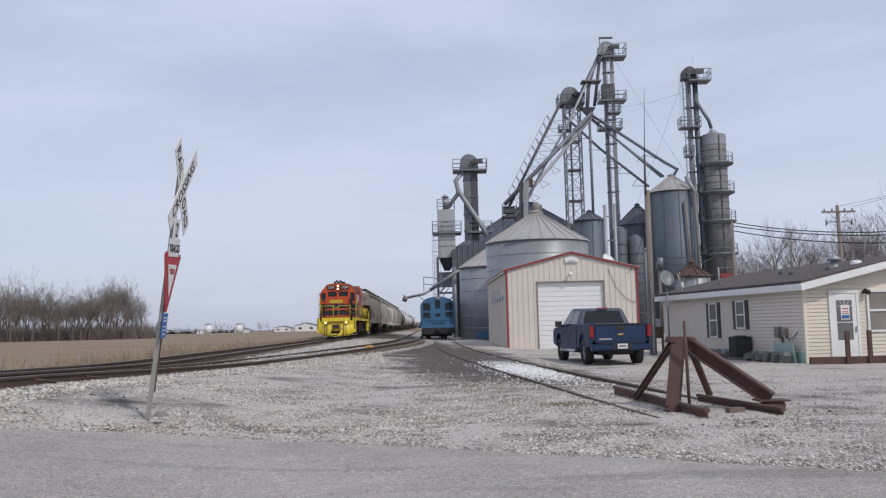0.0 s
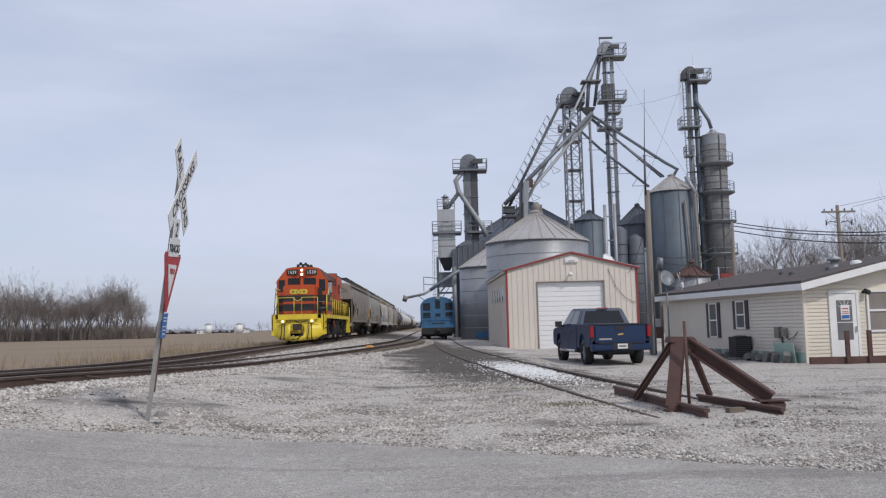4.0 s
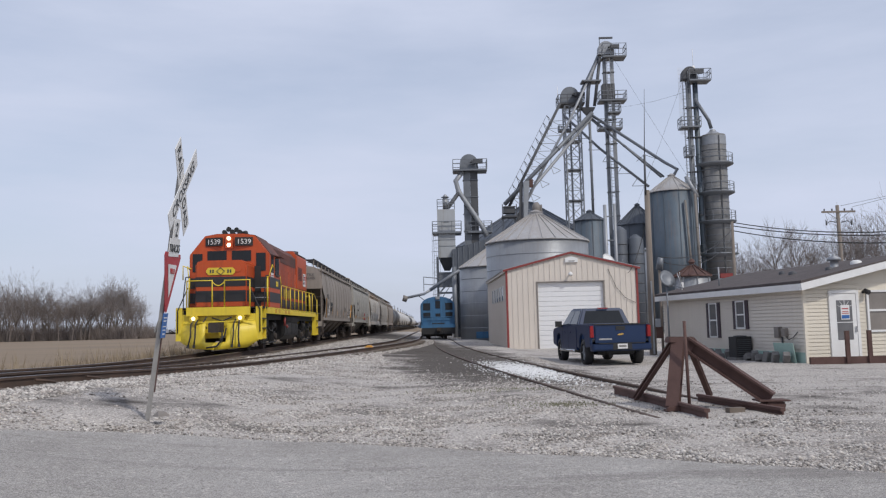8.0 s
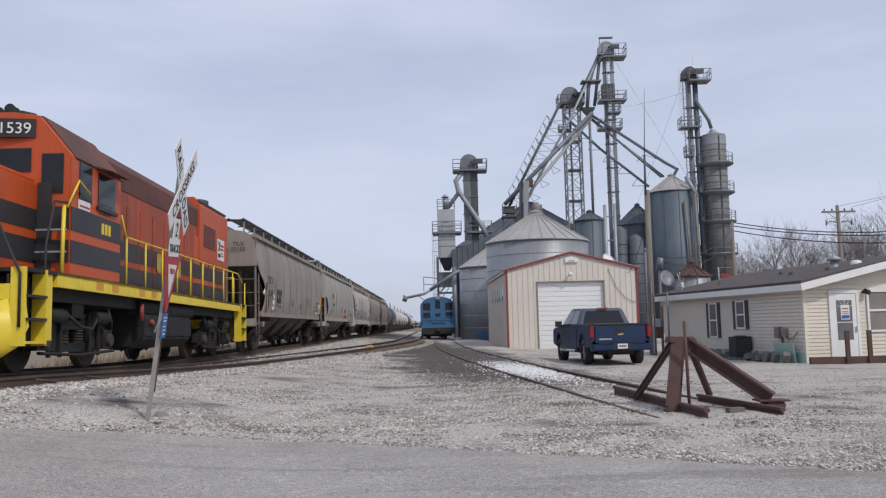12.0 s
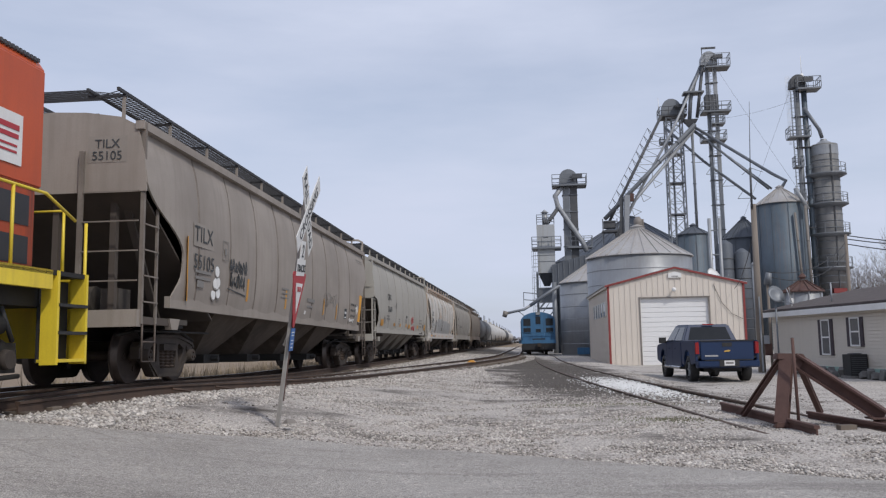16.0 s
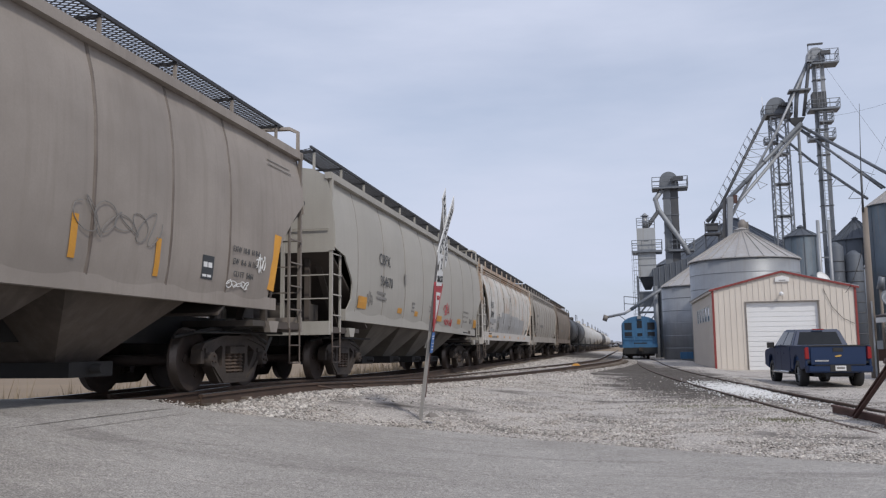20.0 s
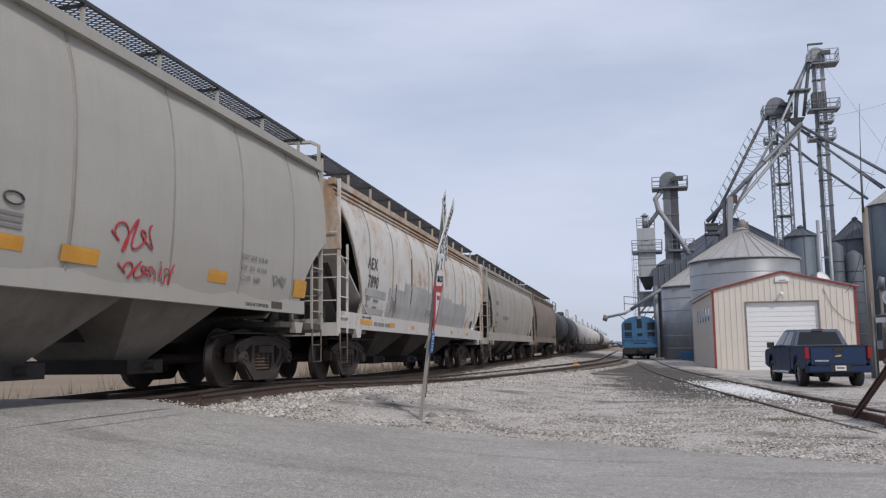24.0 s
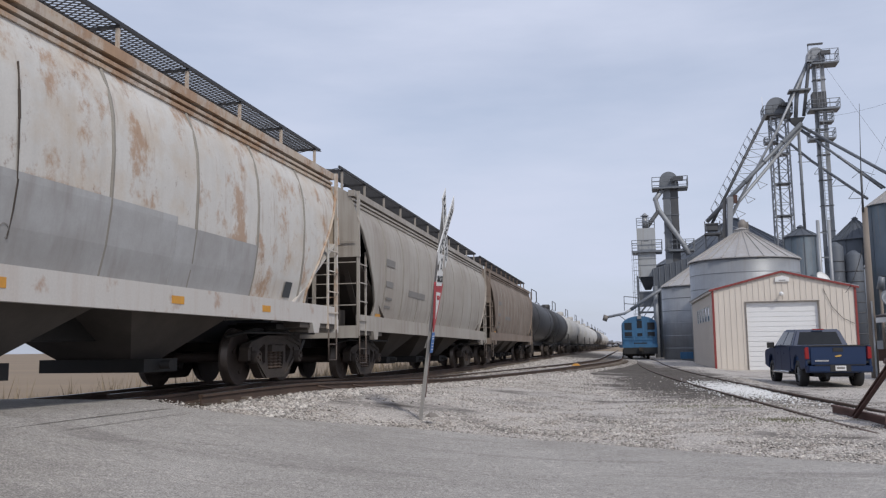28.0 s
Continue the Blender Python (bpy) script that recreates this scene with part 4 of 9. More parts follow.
def spout(parent, pts, r, mat=STEEL, name="grain_spout"):
    bm = B()
    pipe(bm, pts, r, 10)
    for p in pts[1:-1]:
        bmesh.ops.create_icosphere(bm, subdivisions=1, radius=r * 1.15, matrix=Matrix.Translation(p))
    a, b = Vector(pts[0]), Vector(pts[-1])
    k = int((b - a).length / 3)
    for i in range(1, k):
        p = a.lerp(b, i / k)
        d = (b - a).normalized()
        rod(bm, p - d * 0.06, p + d * 0.06, r * 1.25, n=10) if len(pts) == 2 else None
    return part(name, bm, mat, parent)


# bins, front to back
bin_("silver_grain_bin", 7.25, 66, 4.0, 7.52, 9.75, GALV, GALV_ROOF, "broad galvanised grain bin with ribbed conical roof", 26, cap=0.55, rings=6, stiff=False)
sb = bin_("small_grain_bin", 4.1, 74.2, 2.85, 6.25, 8.0, GALV, GALV_ROOF, "slim galvanised bin with pale conical roof", 14, cap=0.3, rings=5, stiff=False)
bin_("dark_storage_bin", 11.4, 112, 10.2, 11.4, 17.2, DARK_BIN, DARK_BIN, "very large dark grey storage bin with shallow cone roof", 36, cap=0.8, n=64)
bin_("middle_grain_bin", 15.7, 90, 1.6, 12.1, 12.9, BLUE_BIN, DARK_BIN, "small weathered hopper bin beside the legs", 12, cap=0.35)
bin_("far_grain_bin", 23.2, 100, 2.6, 12.6, 14.9, DARK_BIN, DARK_BIN, "dark grain bin behind the wooden pole", 16, cap=0.3)
rb = bin_("blue_grey_grain_bin", 26.1, 95, 2.72, 15.7, 17.5, BLUE_BIN, GALV_ROOF, "tall blue-grey grain bin streaked with rust", 18, cap=0.4)
bin_("rusty_roof_bin", 15.25, 52, 1.06, 3.9, 4.55, GALV, RUST, "low bin with a rusty red conical roof", 14, cap=0.16)
# long grey annex wall left of the bins
an = thing("bin_annex", pose(2.6, 85, -0.1), "grey steel annex wall with upright ribs", "shed")
bm = B()
prism(bm, [(-1.9, 0), (2.4, 0), (2.4, 10.2), (-1.9, 9.0)], 0, 6)
part("annex_wall", bm, DARK_BIN, an)
for k in range(8):
    bm = B()
    box(bm, -1.8 + k * 0.55, -0.05, 0, 0.07, 0.1, 9.0 + k * 0.15)
    part("wall_rib", bm, STEEL, an)
bm = B()
rod(bm, (-1.72, -0.5, 0), (-1.72, -0.5, 7.2), 0.24, n=12)
rod(bm, (-1.05, -0.4, 0), (-1.05, -0.4, 7.0), 0.20, n=12)
part("downpipe", bm, STEEL, an)

# conveyor over the big bins' roofs, and its drive boxes
cv = thing("roof_fill_station", pose(8.9, 96, 0), "rusty drive frame and hoppers at a bin roof", "conveyor")
bm = B()
box(bm, -1.4, 0, 13.4, 1.7, 1.6, 0.2)
box(bm, -1.4, 0, 13.9, 1.3, 1.2, 0.8)
for sx in (-2.2, -0.6):
    beam(bm, (sx, -0.7, 13.4), (sx, -0.7, 14.9), 0.1, 0.1)
beam(bm, (-2.2, -0.7, 14.6), (-0.6, -0.7, 14.6), 0.08, 0.08)
part("drive_frame", bm, DARK_STEEL, cv)
for sx in (-2.1, -0.7):
    bm = B()
    beam(bm, (sx, 0.6, -0.1), (sx, 0.6, 13.4), 0.18, 0.18)
    part("support_post", bm, STEEL, cv)
bm = B()
prism(bm, [(0.2, 12.4), (0.6, 12.0), (1.0, 17.6), (0.4, 17.6)], -0.5, 0.5)
part("receiving_hopper", bm, PALE_STEEL, cv)
bm = B()
beam(bm, (-0.1, 0, 12.5), (0.1, 0, 17.4), 0.3, 0.4)
part("chute", bm, DARK_STEEL, cv)
bm = B()
box(bm, 1.25, 0, 16.9, 0.4, 0.4, 0.9)
part("gear_box", bm, RUST, cv)
# vent stack on the silver bin
vt = thing("bin_fan_stack", pose(7.35, 66.2, 9.8), "rusty fan housing on a bin peak", "fan")
bm = B()
lathe(bm, [(0.25, -0.2), (0.3, 0.3), (0.34, 0.5), (0.34, 0.75), (0.15, 1.0)], 12)
box(bm, 0.38, 0, -0.3, 0.12, 0.2, 1.1)
part("fan_housing", bm, TAN_PIPE, vt)

# scale tower on the left
tw = thing("scale_tower", pose(0.15, 86, 0), "weathered white load-out tower with railed decks over the track", "tower")
for sx in (-0.95, 0.85):
    for sy in (0.1, 2.0):
        bm = B()
        beam(bm, (sx, sy, 0), (sx, sy, 8.3), 0.16, 0.16)
        part("tower_post", bm, STEEL, tw)
for z in (2.2, 4.6, 6.6):
    for sy in (0.1, 2.0):
        for za, w_ in ((z, 0.12), (z - 2.2, 0.08)):
            bm = B()
            beam(bm, (-0.95, sy, za), (0.85, sy, z), w_, w_)
            part("bracing", bm, STEEL, tw)
bm = B()
box(bm, 0.05, 1.05, 8.2, 1.8, 2.0, 2.55)
part("lower_bin", bm, TOWER_WHITE, tw, bevel=0.03)
bm = B()
box(bm, 0.05, 1.05, 10.8, 1.85, 2.0, 2.4)
part("upper_bin", bm, TOWER_WHITE, tw, bevel=0.03)
bm = B()
for z in (9.35, 10.0):
    box(bm, 0.05, 0.04, z, 1.84, 0.04, 0.06)
box(bm, 0.05, 0.03, 11.85, 0.5, 0.04, 0.06)
part("seam", bm, STEEL, tw)
bm = B()
hull(bm, [(sx, sy, z) for sx, sy, z in ((-0.8, 0.2, 8.2), (0.9, 0.2, 8.2), (-0.8, 1.9, 8.2), (0.9, 1.9, 8.2), (-0.25, 0.8, 6.9), (0.35, 0.8, 6.9), (-0.25, 1.3, 6.9), (0.35, 1.3, 6.9))])
part("outlet_hopper", bm, DARK_STEEL, tw)
bm = B()
box(bm, 0.05, 0.9, 5.2, 1.7, 1.6, 1.5)
part("scale_box", bm, STEEL, tw)
deck(tw, 0.1, 1.0, 10.85, 3.0, 2.6)
deck(tw, 0.05, 1.05, 13.2, 1.8, 1.9)
bm = B()
rod(bm, (0.0, 0.6, 13.2), (0.0, 0.6, 14.5), 0.27, n=12)
rod(bm, (0.0, 0.6, 14.5), (0.0, 0.6, 14.55), 0.42, n=12)
rod(bm, (0.0, 0.6, 14.55), (0.0, 0.6, 14.85), 0.35, 0.05, n=12)
part("vent_cowl", bm, PALE_STEEL, tw)
ladder(tw, -1.05, -0.05, 0, 10.8, STEEL)
spout(tw, [(-4.1, -4, 4.0), (-2.3, -4, 4.35), (-1.6, -4, 4.75)], 0.13, PALE_STEEL, "loading_boom")
spout(tw, [(-1.7, -4, 4.7), (0.6, -3.5, 6.25), (2.5, -2, 7.4)], 0.17, STEEL, "loading_boom")
bm = B()
rod(bm, (-4.05, -4, 4.2), (-4.25, -4, 3.65), 0.28, 0.22, n=10)
part("boom_outlet", bm, TAN_PIPE, tw)
bm = B()
for a, b in (((-2.3, -4, 4.6), (-2.3, -4, 6.0)), ((-2.3, -4, 6.0), (-0.8, -1, 6.0)), ((-2.3, -4, 5.3), (-0.8, -1, 5.3)), ((-1.6, -4, 3.2), (-3.0, -4, 4.3)), ((-1.9, -4, 3.0), (-0.8, -4, 3.0)), ((-1.9, -4, 3.6), (-0.8, -4, 3.6)), ((-1.9, -4, 3.0), (-1.9, -4, 3.6)), ((0.5, -3, 5.8), (-1.2, -3, 3.9)), ((-0.5, -3, 4.0), (0.9, -3, 6.0))):
    beam(bm, a, b, 0.07, 0.07)
part("boom_frame", bm, STEEL, tw)

# left bucket elevator
ll = thing("left_bucket_elevator", pose(2.9, 90, 0), "steel bucket elevator leg with a round head and railed deck", "grain elevator")
bm = B()
box(bm, -0.37, 0, 0, 0.72, 0.9, 17.8)
part("leg_casing", bm, STEEL, ll)
bm = B()
box(bm, 0.42, 0, 0, 0.78, 0.9, 17.8)
part("leg_casing", bm, DARK_STEEL, ll)
for k in range(9):
    bm = B()
    box(bm, 0.02, -0.02, 2 + k * 1.85, 1.66, 1.0, 0.06)
    part("casing_flange", bm, STEEL, ll)
leg_head(ll, -0.1, 0, 18.4, 0.95, 1.1)
deck(ll, 0.0, -0.1, 17.9, 3.65, 2.2)
deck(ll, 0.9, -0.1, 11.2, 2.6, 1.8, mat=STEEL)
spout(ll, [(-0.8, -0.6, 17.7), (-1.55, -0.7, 16.7), (-1.3, -0.7, 15.6), (1.2, -0.9, 11.6), (1.6, -0.9, 10.6)], 0.27, PALE_STEEL)
spout(ll, [(-1.2, -0.7, 15.5), (-2.7, -1.5, 13.4)], 0.22, DARK_STEEL)

# second leg: a lattice tower with its head house
l2 = thing("lattice_leg_tower", pose(16.6, 105, 0), "galvanised lattice tower carrying a bucket elevator head", "grain elevator")
lattice(l2, -0.05, 0, 2.05, 0, 28.6, 2.0, PALE_STEEL, 0.13, 0.06, 0.94)
for z in (12.5, 16.4, 20.3, 24.0):
    bm = B()
    box(bm, -0.05, 0, z, 1.9, 1.9, 0.12)
    part("landing", bm, STEEL, l2)
bm = B()
box(bm, -0.28, 0, 0, 0.20, 0.35, 28.6)
part("leg_casing", bm, STEEL, l2)
leg_head(l2, -0.25, 0, 29.6, 1.15, 1.2)
deck(l2, -0.15, 0, 28.9, 3.3, 2.4, mat=DARK_STEEL)
bm = B()
rod(bm, (-1.7, 0, 29), (-1.75, 0, 31.4), 0.03)
part("antenna", bm, WHITE, l2)
deck(l2, -1.0, 0, 25.6, 1.5, 1.4, 0.6)

# the tallest leg
tl = thing("tall_bucket_elevator", pose(20.8, 102, 0), "tallest bucket elevator leg with decks, cage ladder and spouts", "grain elevator")
for sx in (-0.42, 0.5):
    bm = B()
    box(bm, sx, 0, 0, 0.36, 0.55, 34.2)
    part("leg_casing", bm, PALE_STEEL if sx > 0 else STEEL, tl)
for z in range(2, 34, 3):
    bm = B()
    box(bm, 0.04, 0, z, 1.45, 0.75, 0.07)
    part("casing_flange", bm, DARK_STEEL, tl)
ladder(tl, 0.04, -0.45, 0, 33.6)
leg_head(tl, -0.2, 0, 34.7, 0.95, 1.1, PALE_STEEL)
deck(tl, 0.7, -0.2, 33.9, 2.9, 2.0, 1.5)
deck(tl, 0.3, -0.2, 28.4, 3.3, 2.0)
deck(tl, -0.1, -0.2, 24.9, 2.8, 1.8)
deck(tl, 0.45, -0.3, 26.9, 1.5, 1.6)
deck(tl, -2.2, 0, 31.0, 2.4, 1.6, 0.0)
bm = B()
beam(bm, (-0.9, 0, 34.5), (-0.9, 0, 36.5), 0.08, 0.08)
beam(bm, (-0.95, 0, 36.5), (0.75, 0, 36.5), 0.22, 0.2)
part("hoist_beam", bm, DARK_STEEL, tl)
bm = B()
box(bm, -0.1, 0, 28.6, 1.5, 1.2, 1.9)
part("drive_box", bm, DARK_STEEL, tl, bevel=0.05)
bm = B()
hull(bm, [(-2.7 + sx, sy, z) for sx, sy, z in ((-0.8, -0.6, 27.6), (0.9, -0.6, 27.6), (-0.8, 0.6, 27.6), (0.9, 0.6, 27.6), (-0.3, -0.3, 26.6), (0.3, -0.3, 26.6), (0.2, 0.3, 26.6))])
part("distributor", bm, DARK_STEEL, tl)
spout(tl, [(-1.1, 0, 34.2), (-1.9, 0, 32.4), (-2.5, 0, 30.2), (-2.75, 0, 27.6)], 0.24)
spout(tl, [(-1.0, -0.4, 34.0), (-1.5, -0.4, 30.5), (-1.9, -0.3, 27.8)], 0.20, DARK_STEEL)
spout(tl, [(-1.2, 0.3, 34.0), (-3.3, 0.2, 30.0), (-3.6, 0.2, 27.4)], 0.16)
spout(tl, [(-2.6, -0.4, 26.8), (-2.6, -0.4, 12.6)], 0.17)
spout(tl, [(-2.5, 0, 26.9), (5.2, -5, 19.6), (6.3, -6, 18.6), (5.6, -6.5, 17.6)], 0.18)
spout(tl, [(-2.5, 0.2, 26.6), (4.7, -5, 17.9)], 0.14)
spout(tl, [(-2.4, 0.4, 26.4), (5.1, -4.6, 18.0)], 0.12)

# trussed spouts running down from the legs to the big bins
br = thing("inclined_conveyor_bridge", pose(0, 100, 0), "long trussed grain spouts running down from the legs to the bins", "conveyor")
SPOUTS = [
    [(14.70, 2.00, 28.26), (7.68, -2.00, 15.00)],
    [(19.85, 2.00, 34.24), (15.66, 1.00, 25.92), (8.57, -2.00, 13.70)],
    [(18.46, 1.00, 26.77), (7.16, -2.00, 15.28)],
    [(18.46, 1.50, 26.33), (10.80, -1.00, 17.51), (8.49, -2.00, 13.23)],
]
for pts, r_, m_ in zip(SPOUTS, (0.17, 0.15, 0.25, 0.19), (DARK_STEEL, PALE_STEEL, STEEL, PALE_STEEL)):
    spout(br, pts, r_, m_, "grain_spout")


def along(pts, f):
    """The point at share f of a bent line's fall."""
    z_ = pts[0][2] + (pts[-1][2] - pts[0][2]) * f
    for p, q in zip(pts, pts[1:]):
        if q[2] <= z_ <= p[2]:
            return Vector(p).lerp(Vector(q), (p[2] - z_) / (p[2] - q[2]))
    return Vector(pts[-1])


def truss_bar(p, q, w_, name="truss_bar", mat=PALE_STEEL):
    bm = B()
    beam(bm, p, q, w_, w_)
    part(name, bm, mat, br)


# zigzag bracing between the two upper spouts, and fins with a walk cable above
upper, inner = SPOUTS[0], SPOUTS[1][1:]
zt, zb = min(upper[0][2], inner[0][2]), max(upper[-1][2], inner[-1][2])


def level(pts, z_):
    return along(pts, (pts[0][2] - z_) / (pts[0][2] - pts[-1][2]))


prev_fin = None
for k in range(11):
    za, zc = zt + (zb - zt) * k / 11, zt + (zb - zt) * (k + 1) / 11
    truss_bar(level(upper, za), level(inner, za), 0.06)
    truss_bar(level(upper, za), level(inner, zc), 0.06)
    p = level(upper, za)
    fin = p + Vector((-0.55, 0, 0.75))
    truss_bar(p, fin, 0.06, "fin", DARK_STEEL)
    truss_bar(p + Vector((0.0, 0, -0.7)), fin, 0.05, "fin", DARK_STEEL)
    if prev_fin:
        truss_bar(prev_fin, fin, 0.035, "walk_cable", DARK_STEEL)
    prev_fin = fin
# hangers under the lower pair, each a small triangular frame
lower = SPOUTS[3]
for k in range(6):
    f = 0.22 + 0.13 * k
    p = along(lower, f)
    q, r_ = p + Vector((1.15, 0, -0.55)), p + Vector((0.3, 0, -1.0))
    for u, v in ((p, q), (q, r_), (r_, p), (p, along(SPOUTS[2], f))):
        truss_bar(u, v, 0.06)
# spout from the second leg across to the far bins, braced
sp = thing("cross_spout", pose(0, 0, 0), "long braced spout running down between bins", "conveyor")
spout(sp, [(15.4, 104, 27.3), (19.6, 103, 22.7), (24.2, 98, 17.0)], 0.16, STEEL)
for k in range(5):
    p = Vector((15.4, 104, 27.0)).lerp(Vector((24.2, 98, 17.0)), 0.2 + 0.17 * k)
    bm = B()
    beam(bm, p, p + Vector((-0.7, 0, -1.0)), 0.06, 0.06)
    beam(bm, p + Vector((-0.7, 0, -1.0)), p + Vector((0.9, 0, -1.0)), 0.06, 0.06)
    beam(bm, p + Vector((0.9, 0, -1.0)), p + Vector((0.6, 0, -0.5)), 0.06, 0.06)
    part("spout_brace", bm, STEEL, sp)

# right leg and the tower dryer
rl = thing("right_bucket_elevator", pose(28.9, 95, 0), "twin-pipe bucket elevator leg beside the dryer", "grain elevator")
for sx in (-0.35, 0.45):
    bm = B()
    rod(bm, (sx, 0, 0), (sx, 0, 28.6), 0.30, n=14)
    part("leg_pipe", bm, STEEL if sx < 0 else BLUE_BIN, rl)
for z in (8, 13, 18, 22, 25.5):
    bm = B()
    box(bm, 0.05, 0, z, 1.6, 0.8, 0.08)
    part("pipe_clamp", bm, DARK_STEEL, rl)
leg_head(rl, -0.2, 0, 29.2, 0.85, 1.0, DARK_STEEL)
deck(rl, 0.75, -0.3, 28.6, 2.5, 1.8, 1.2)
deck(rl, -0.5, -0.3, 23.2, 2.2, 1.7)
for z in (12.5, 16.2, 19.9):
    deck(rl, -0.7, -0.3, z, 0.9, 1.2)
bm = B()
rod(bm, (0.35, 0, 30), (0.35, 0, 32.5), 0.03)
lathe(bm, [(0.2, 29.9), (0.24, 30.2), (0.15, 30.5)], 10, 0.35, 0)
part("beacon", bm, WHITE, rl)
spout(rl, [(0.2, -0.4, 26.5), (1.7, -0.4, 23.9), (2.0, -0.2, 23.0)], 0.2)
bm = B()
for k in range(5):
    beam(bm, (-1.35 + 0.13 * k, 0.3, 22.5), (-1.35 + 0.13 * k, 0.3, 30.4), 0.02, 0.02)
for k in range(16):
    beam(bm, (-1.35, 0.3, 22.6 + k * 0.5), (-0.83, 0.3, 22.6 + k * 0.5), 0.02, 0.02)
part("mesh_panel", bm, WHITE, rl)
ladder(rl, -0.85, -0.5, 0, 28.4, STEEL)

dr = thing("tower_dryer", pose(31.1, 95, 0), "tall cylindrical tower dryer with ring galleries", "grain dryer")
bm = B()
lathe(bm, [(1.38, 4.2), (1.38, 22.2)], 36)
part("dryer_shell", bm, DRYER, dr)
bm = B()
lathe(bm, [(1.41, 21.0), (1.41, 22.0), (0.4, 22.7), (0.3, 22.9), (0.05, 22.95)], 36, smooth=False)
part("dryer_cap", bm, PALE_STEEL, dr)
z = 4.6
while z < 21:
    bm = B()
    lathe(bm, [(1.39, z), (1.425, z + 0.03), (1.425, z + 0.07), (1.39, z + 0.1)], 36)
    part("shell_ring", bm, STEEL, dr)
    z += 0.75
for z in (8.6, 12.3, 15.6, 18.9):
    bm = B()
    lathe(bm, [(1.38, z - 0.45), (2.1, z - 0.12), (2.1, z), (1.38, z)], 28)
    gal = part("gallery", bm, STEEL, dr)
    for hh in (0.55, 1.05):
        bm = B()
        pipe(bm, [(2.05 * math.cos(6.28318 * k / 24), 2.05 * math.sin(6.28318 * k / 24), z + hh) for k in range(25)], 0.03, 5)
        part("guard_rail", bm, STEEL, gal)
    for k in range(12):
        a = 6.28318 * k / 12
        bm = B()
        beam(bm, (2.05 * math.cos(a), 2.05 * math.sin(a), z), (2.05 * math.cos(a), 2.05 * math.sin(a), z + 1.05), 0.05, 0.05)
        part("rail_post", bm, STEEL, gal)
bm = B()
beam(bm, (0.2, -1.42, 4), (0.2, -1.42, 22), 0.12, 0.1)
part("cable_duct", bm, DARK_STEEL, dr)
bm = B()
box(bm, 0.0, -1.5, 4.2, 1.9, 0.9, 1.5)
part("burner_box", bm, PALE_STEEL, dr)
bm = B()
box(bm, 0.2, -1.55, 5.75, 1.6, 0.6, 0.5)
part("burner_hood", bm, RED_TRIM, dr)
for k in range(6):
    a = 6.28318 * k / 6
    bm = B()
    beam(bm, (1.2 * math.cos(a), 1.2 * math.sin(a), 0), (1.2 * math.cos(a), 1.2 * math.sin(a), 4.3), 0.16, 0.16)
    part("dryer_leg", bm, STEEL, dr)
# fittings on the big right bin
spout(rb, [(0.9, -2.6, 17.2), (2.0, -2.9, 14.8)], 0.22, PALE_STEEL)
spout(rb, [(1.7, -2.95, 15.2), (1.9, -2.95, 4.0)], 0.15, TAN_PIPE)
spout(rb, [(0.6, -2.95, 14.5), (1.0, -2.95, 5.5)], 0.12, TAN_PIPE)

# satellite dish and pale flue pipe behind the garage
sd = thing("satellite_dish", pose(12.0, 62, 0), "white satellite dish on a mast", "dish")
bm = B()
rod(bm, (0, 0, -0.1), (0, 0, 5.2), 0.06)
part("mast", bm, STEEL, sd)
bm = B()
lathe(bm, [(0.05, 0.0), (0.35, 0.05), (0.62, 0.16), (0.64, 0.17), (0.35, 0.08), (0.05, 0.03)], 24)
part("reflector", bm, WHITE, sd, at=Matrix.Translation((0, -0.1, 5.6)) @ pose(0, 0, 0, 62, 0, 40))
bm = B()
pipe(bm, [(0.4, -0.3, 5.4), (0.95, -0.5, 5.5), (1.0, -0.55, 5.75)], 0.04)
part("feed_arm", bm, STEEL, sd)
fp = thing("flue_pipe", pose(14.9, 62, 0), "pale galvanised flue pipe", "pipe")
bm = B()
rod(bm, (0, 0, -0.1), (0, 0, 6.4), 0.16, n=12)
rod(bm, (0, 0, 6.4), (0, 0, 6.6), 0.22, 0.1, n=12)
part("pipe", bm, PALE_STEEL, fp)
fr = thing("pipe_rack", pose(0, 70, 0), "galvanised upright pipes braced with cross bars", "frame")
for x in (13.5, 14.3):
    bm = B()
    rod(bm, (x, 0, -0.1), (x, 0, 11.0), 0.14, n=10)
    part("upright", bm, PALE_STEEL, fr)
for z in (6.0, 8.0, 10.0):
    bm = B()
    beam(bm, (13.5, 0, z), (14.3, 0, z), 0.1, 0.1)
    part("cross_bar", bm, STEEL, fr)
ps = thing("slim_tank_pair", pose(18.6, 86, 0), "dark slim tanks with hoops and railings", "tank")
for k, (x, r, h) in enumerate(((-0.6, 0.75, 10.5), (1.0, 0.8, 9.6))):
    bm = B()
    lathe(bm, [(r, -0.1), (r, h), (r * 0.2, h + 0.5)], 18, x, 0)
    tk = part("slim_tank", bm, DARK_BIN, ps)
    for z in range(2, int(h), 1):
        bm = B()
        lathe(bm, [(r + 0.02, z), (r + 0.06, z + 0.05), (r + 0.02, z + 0.1)], 18, x, 0)
        part("hoop", bm, DARK_STEEL, tk)


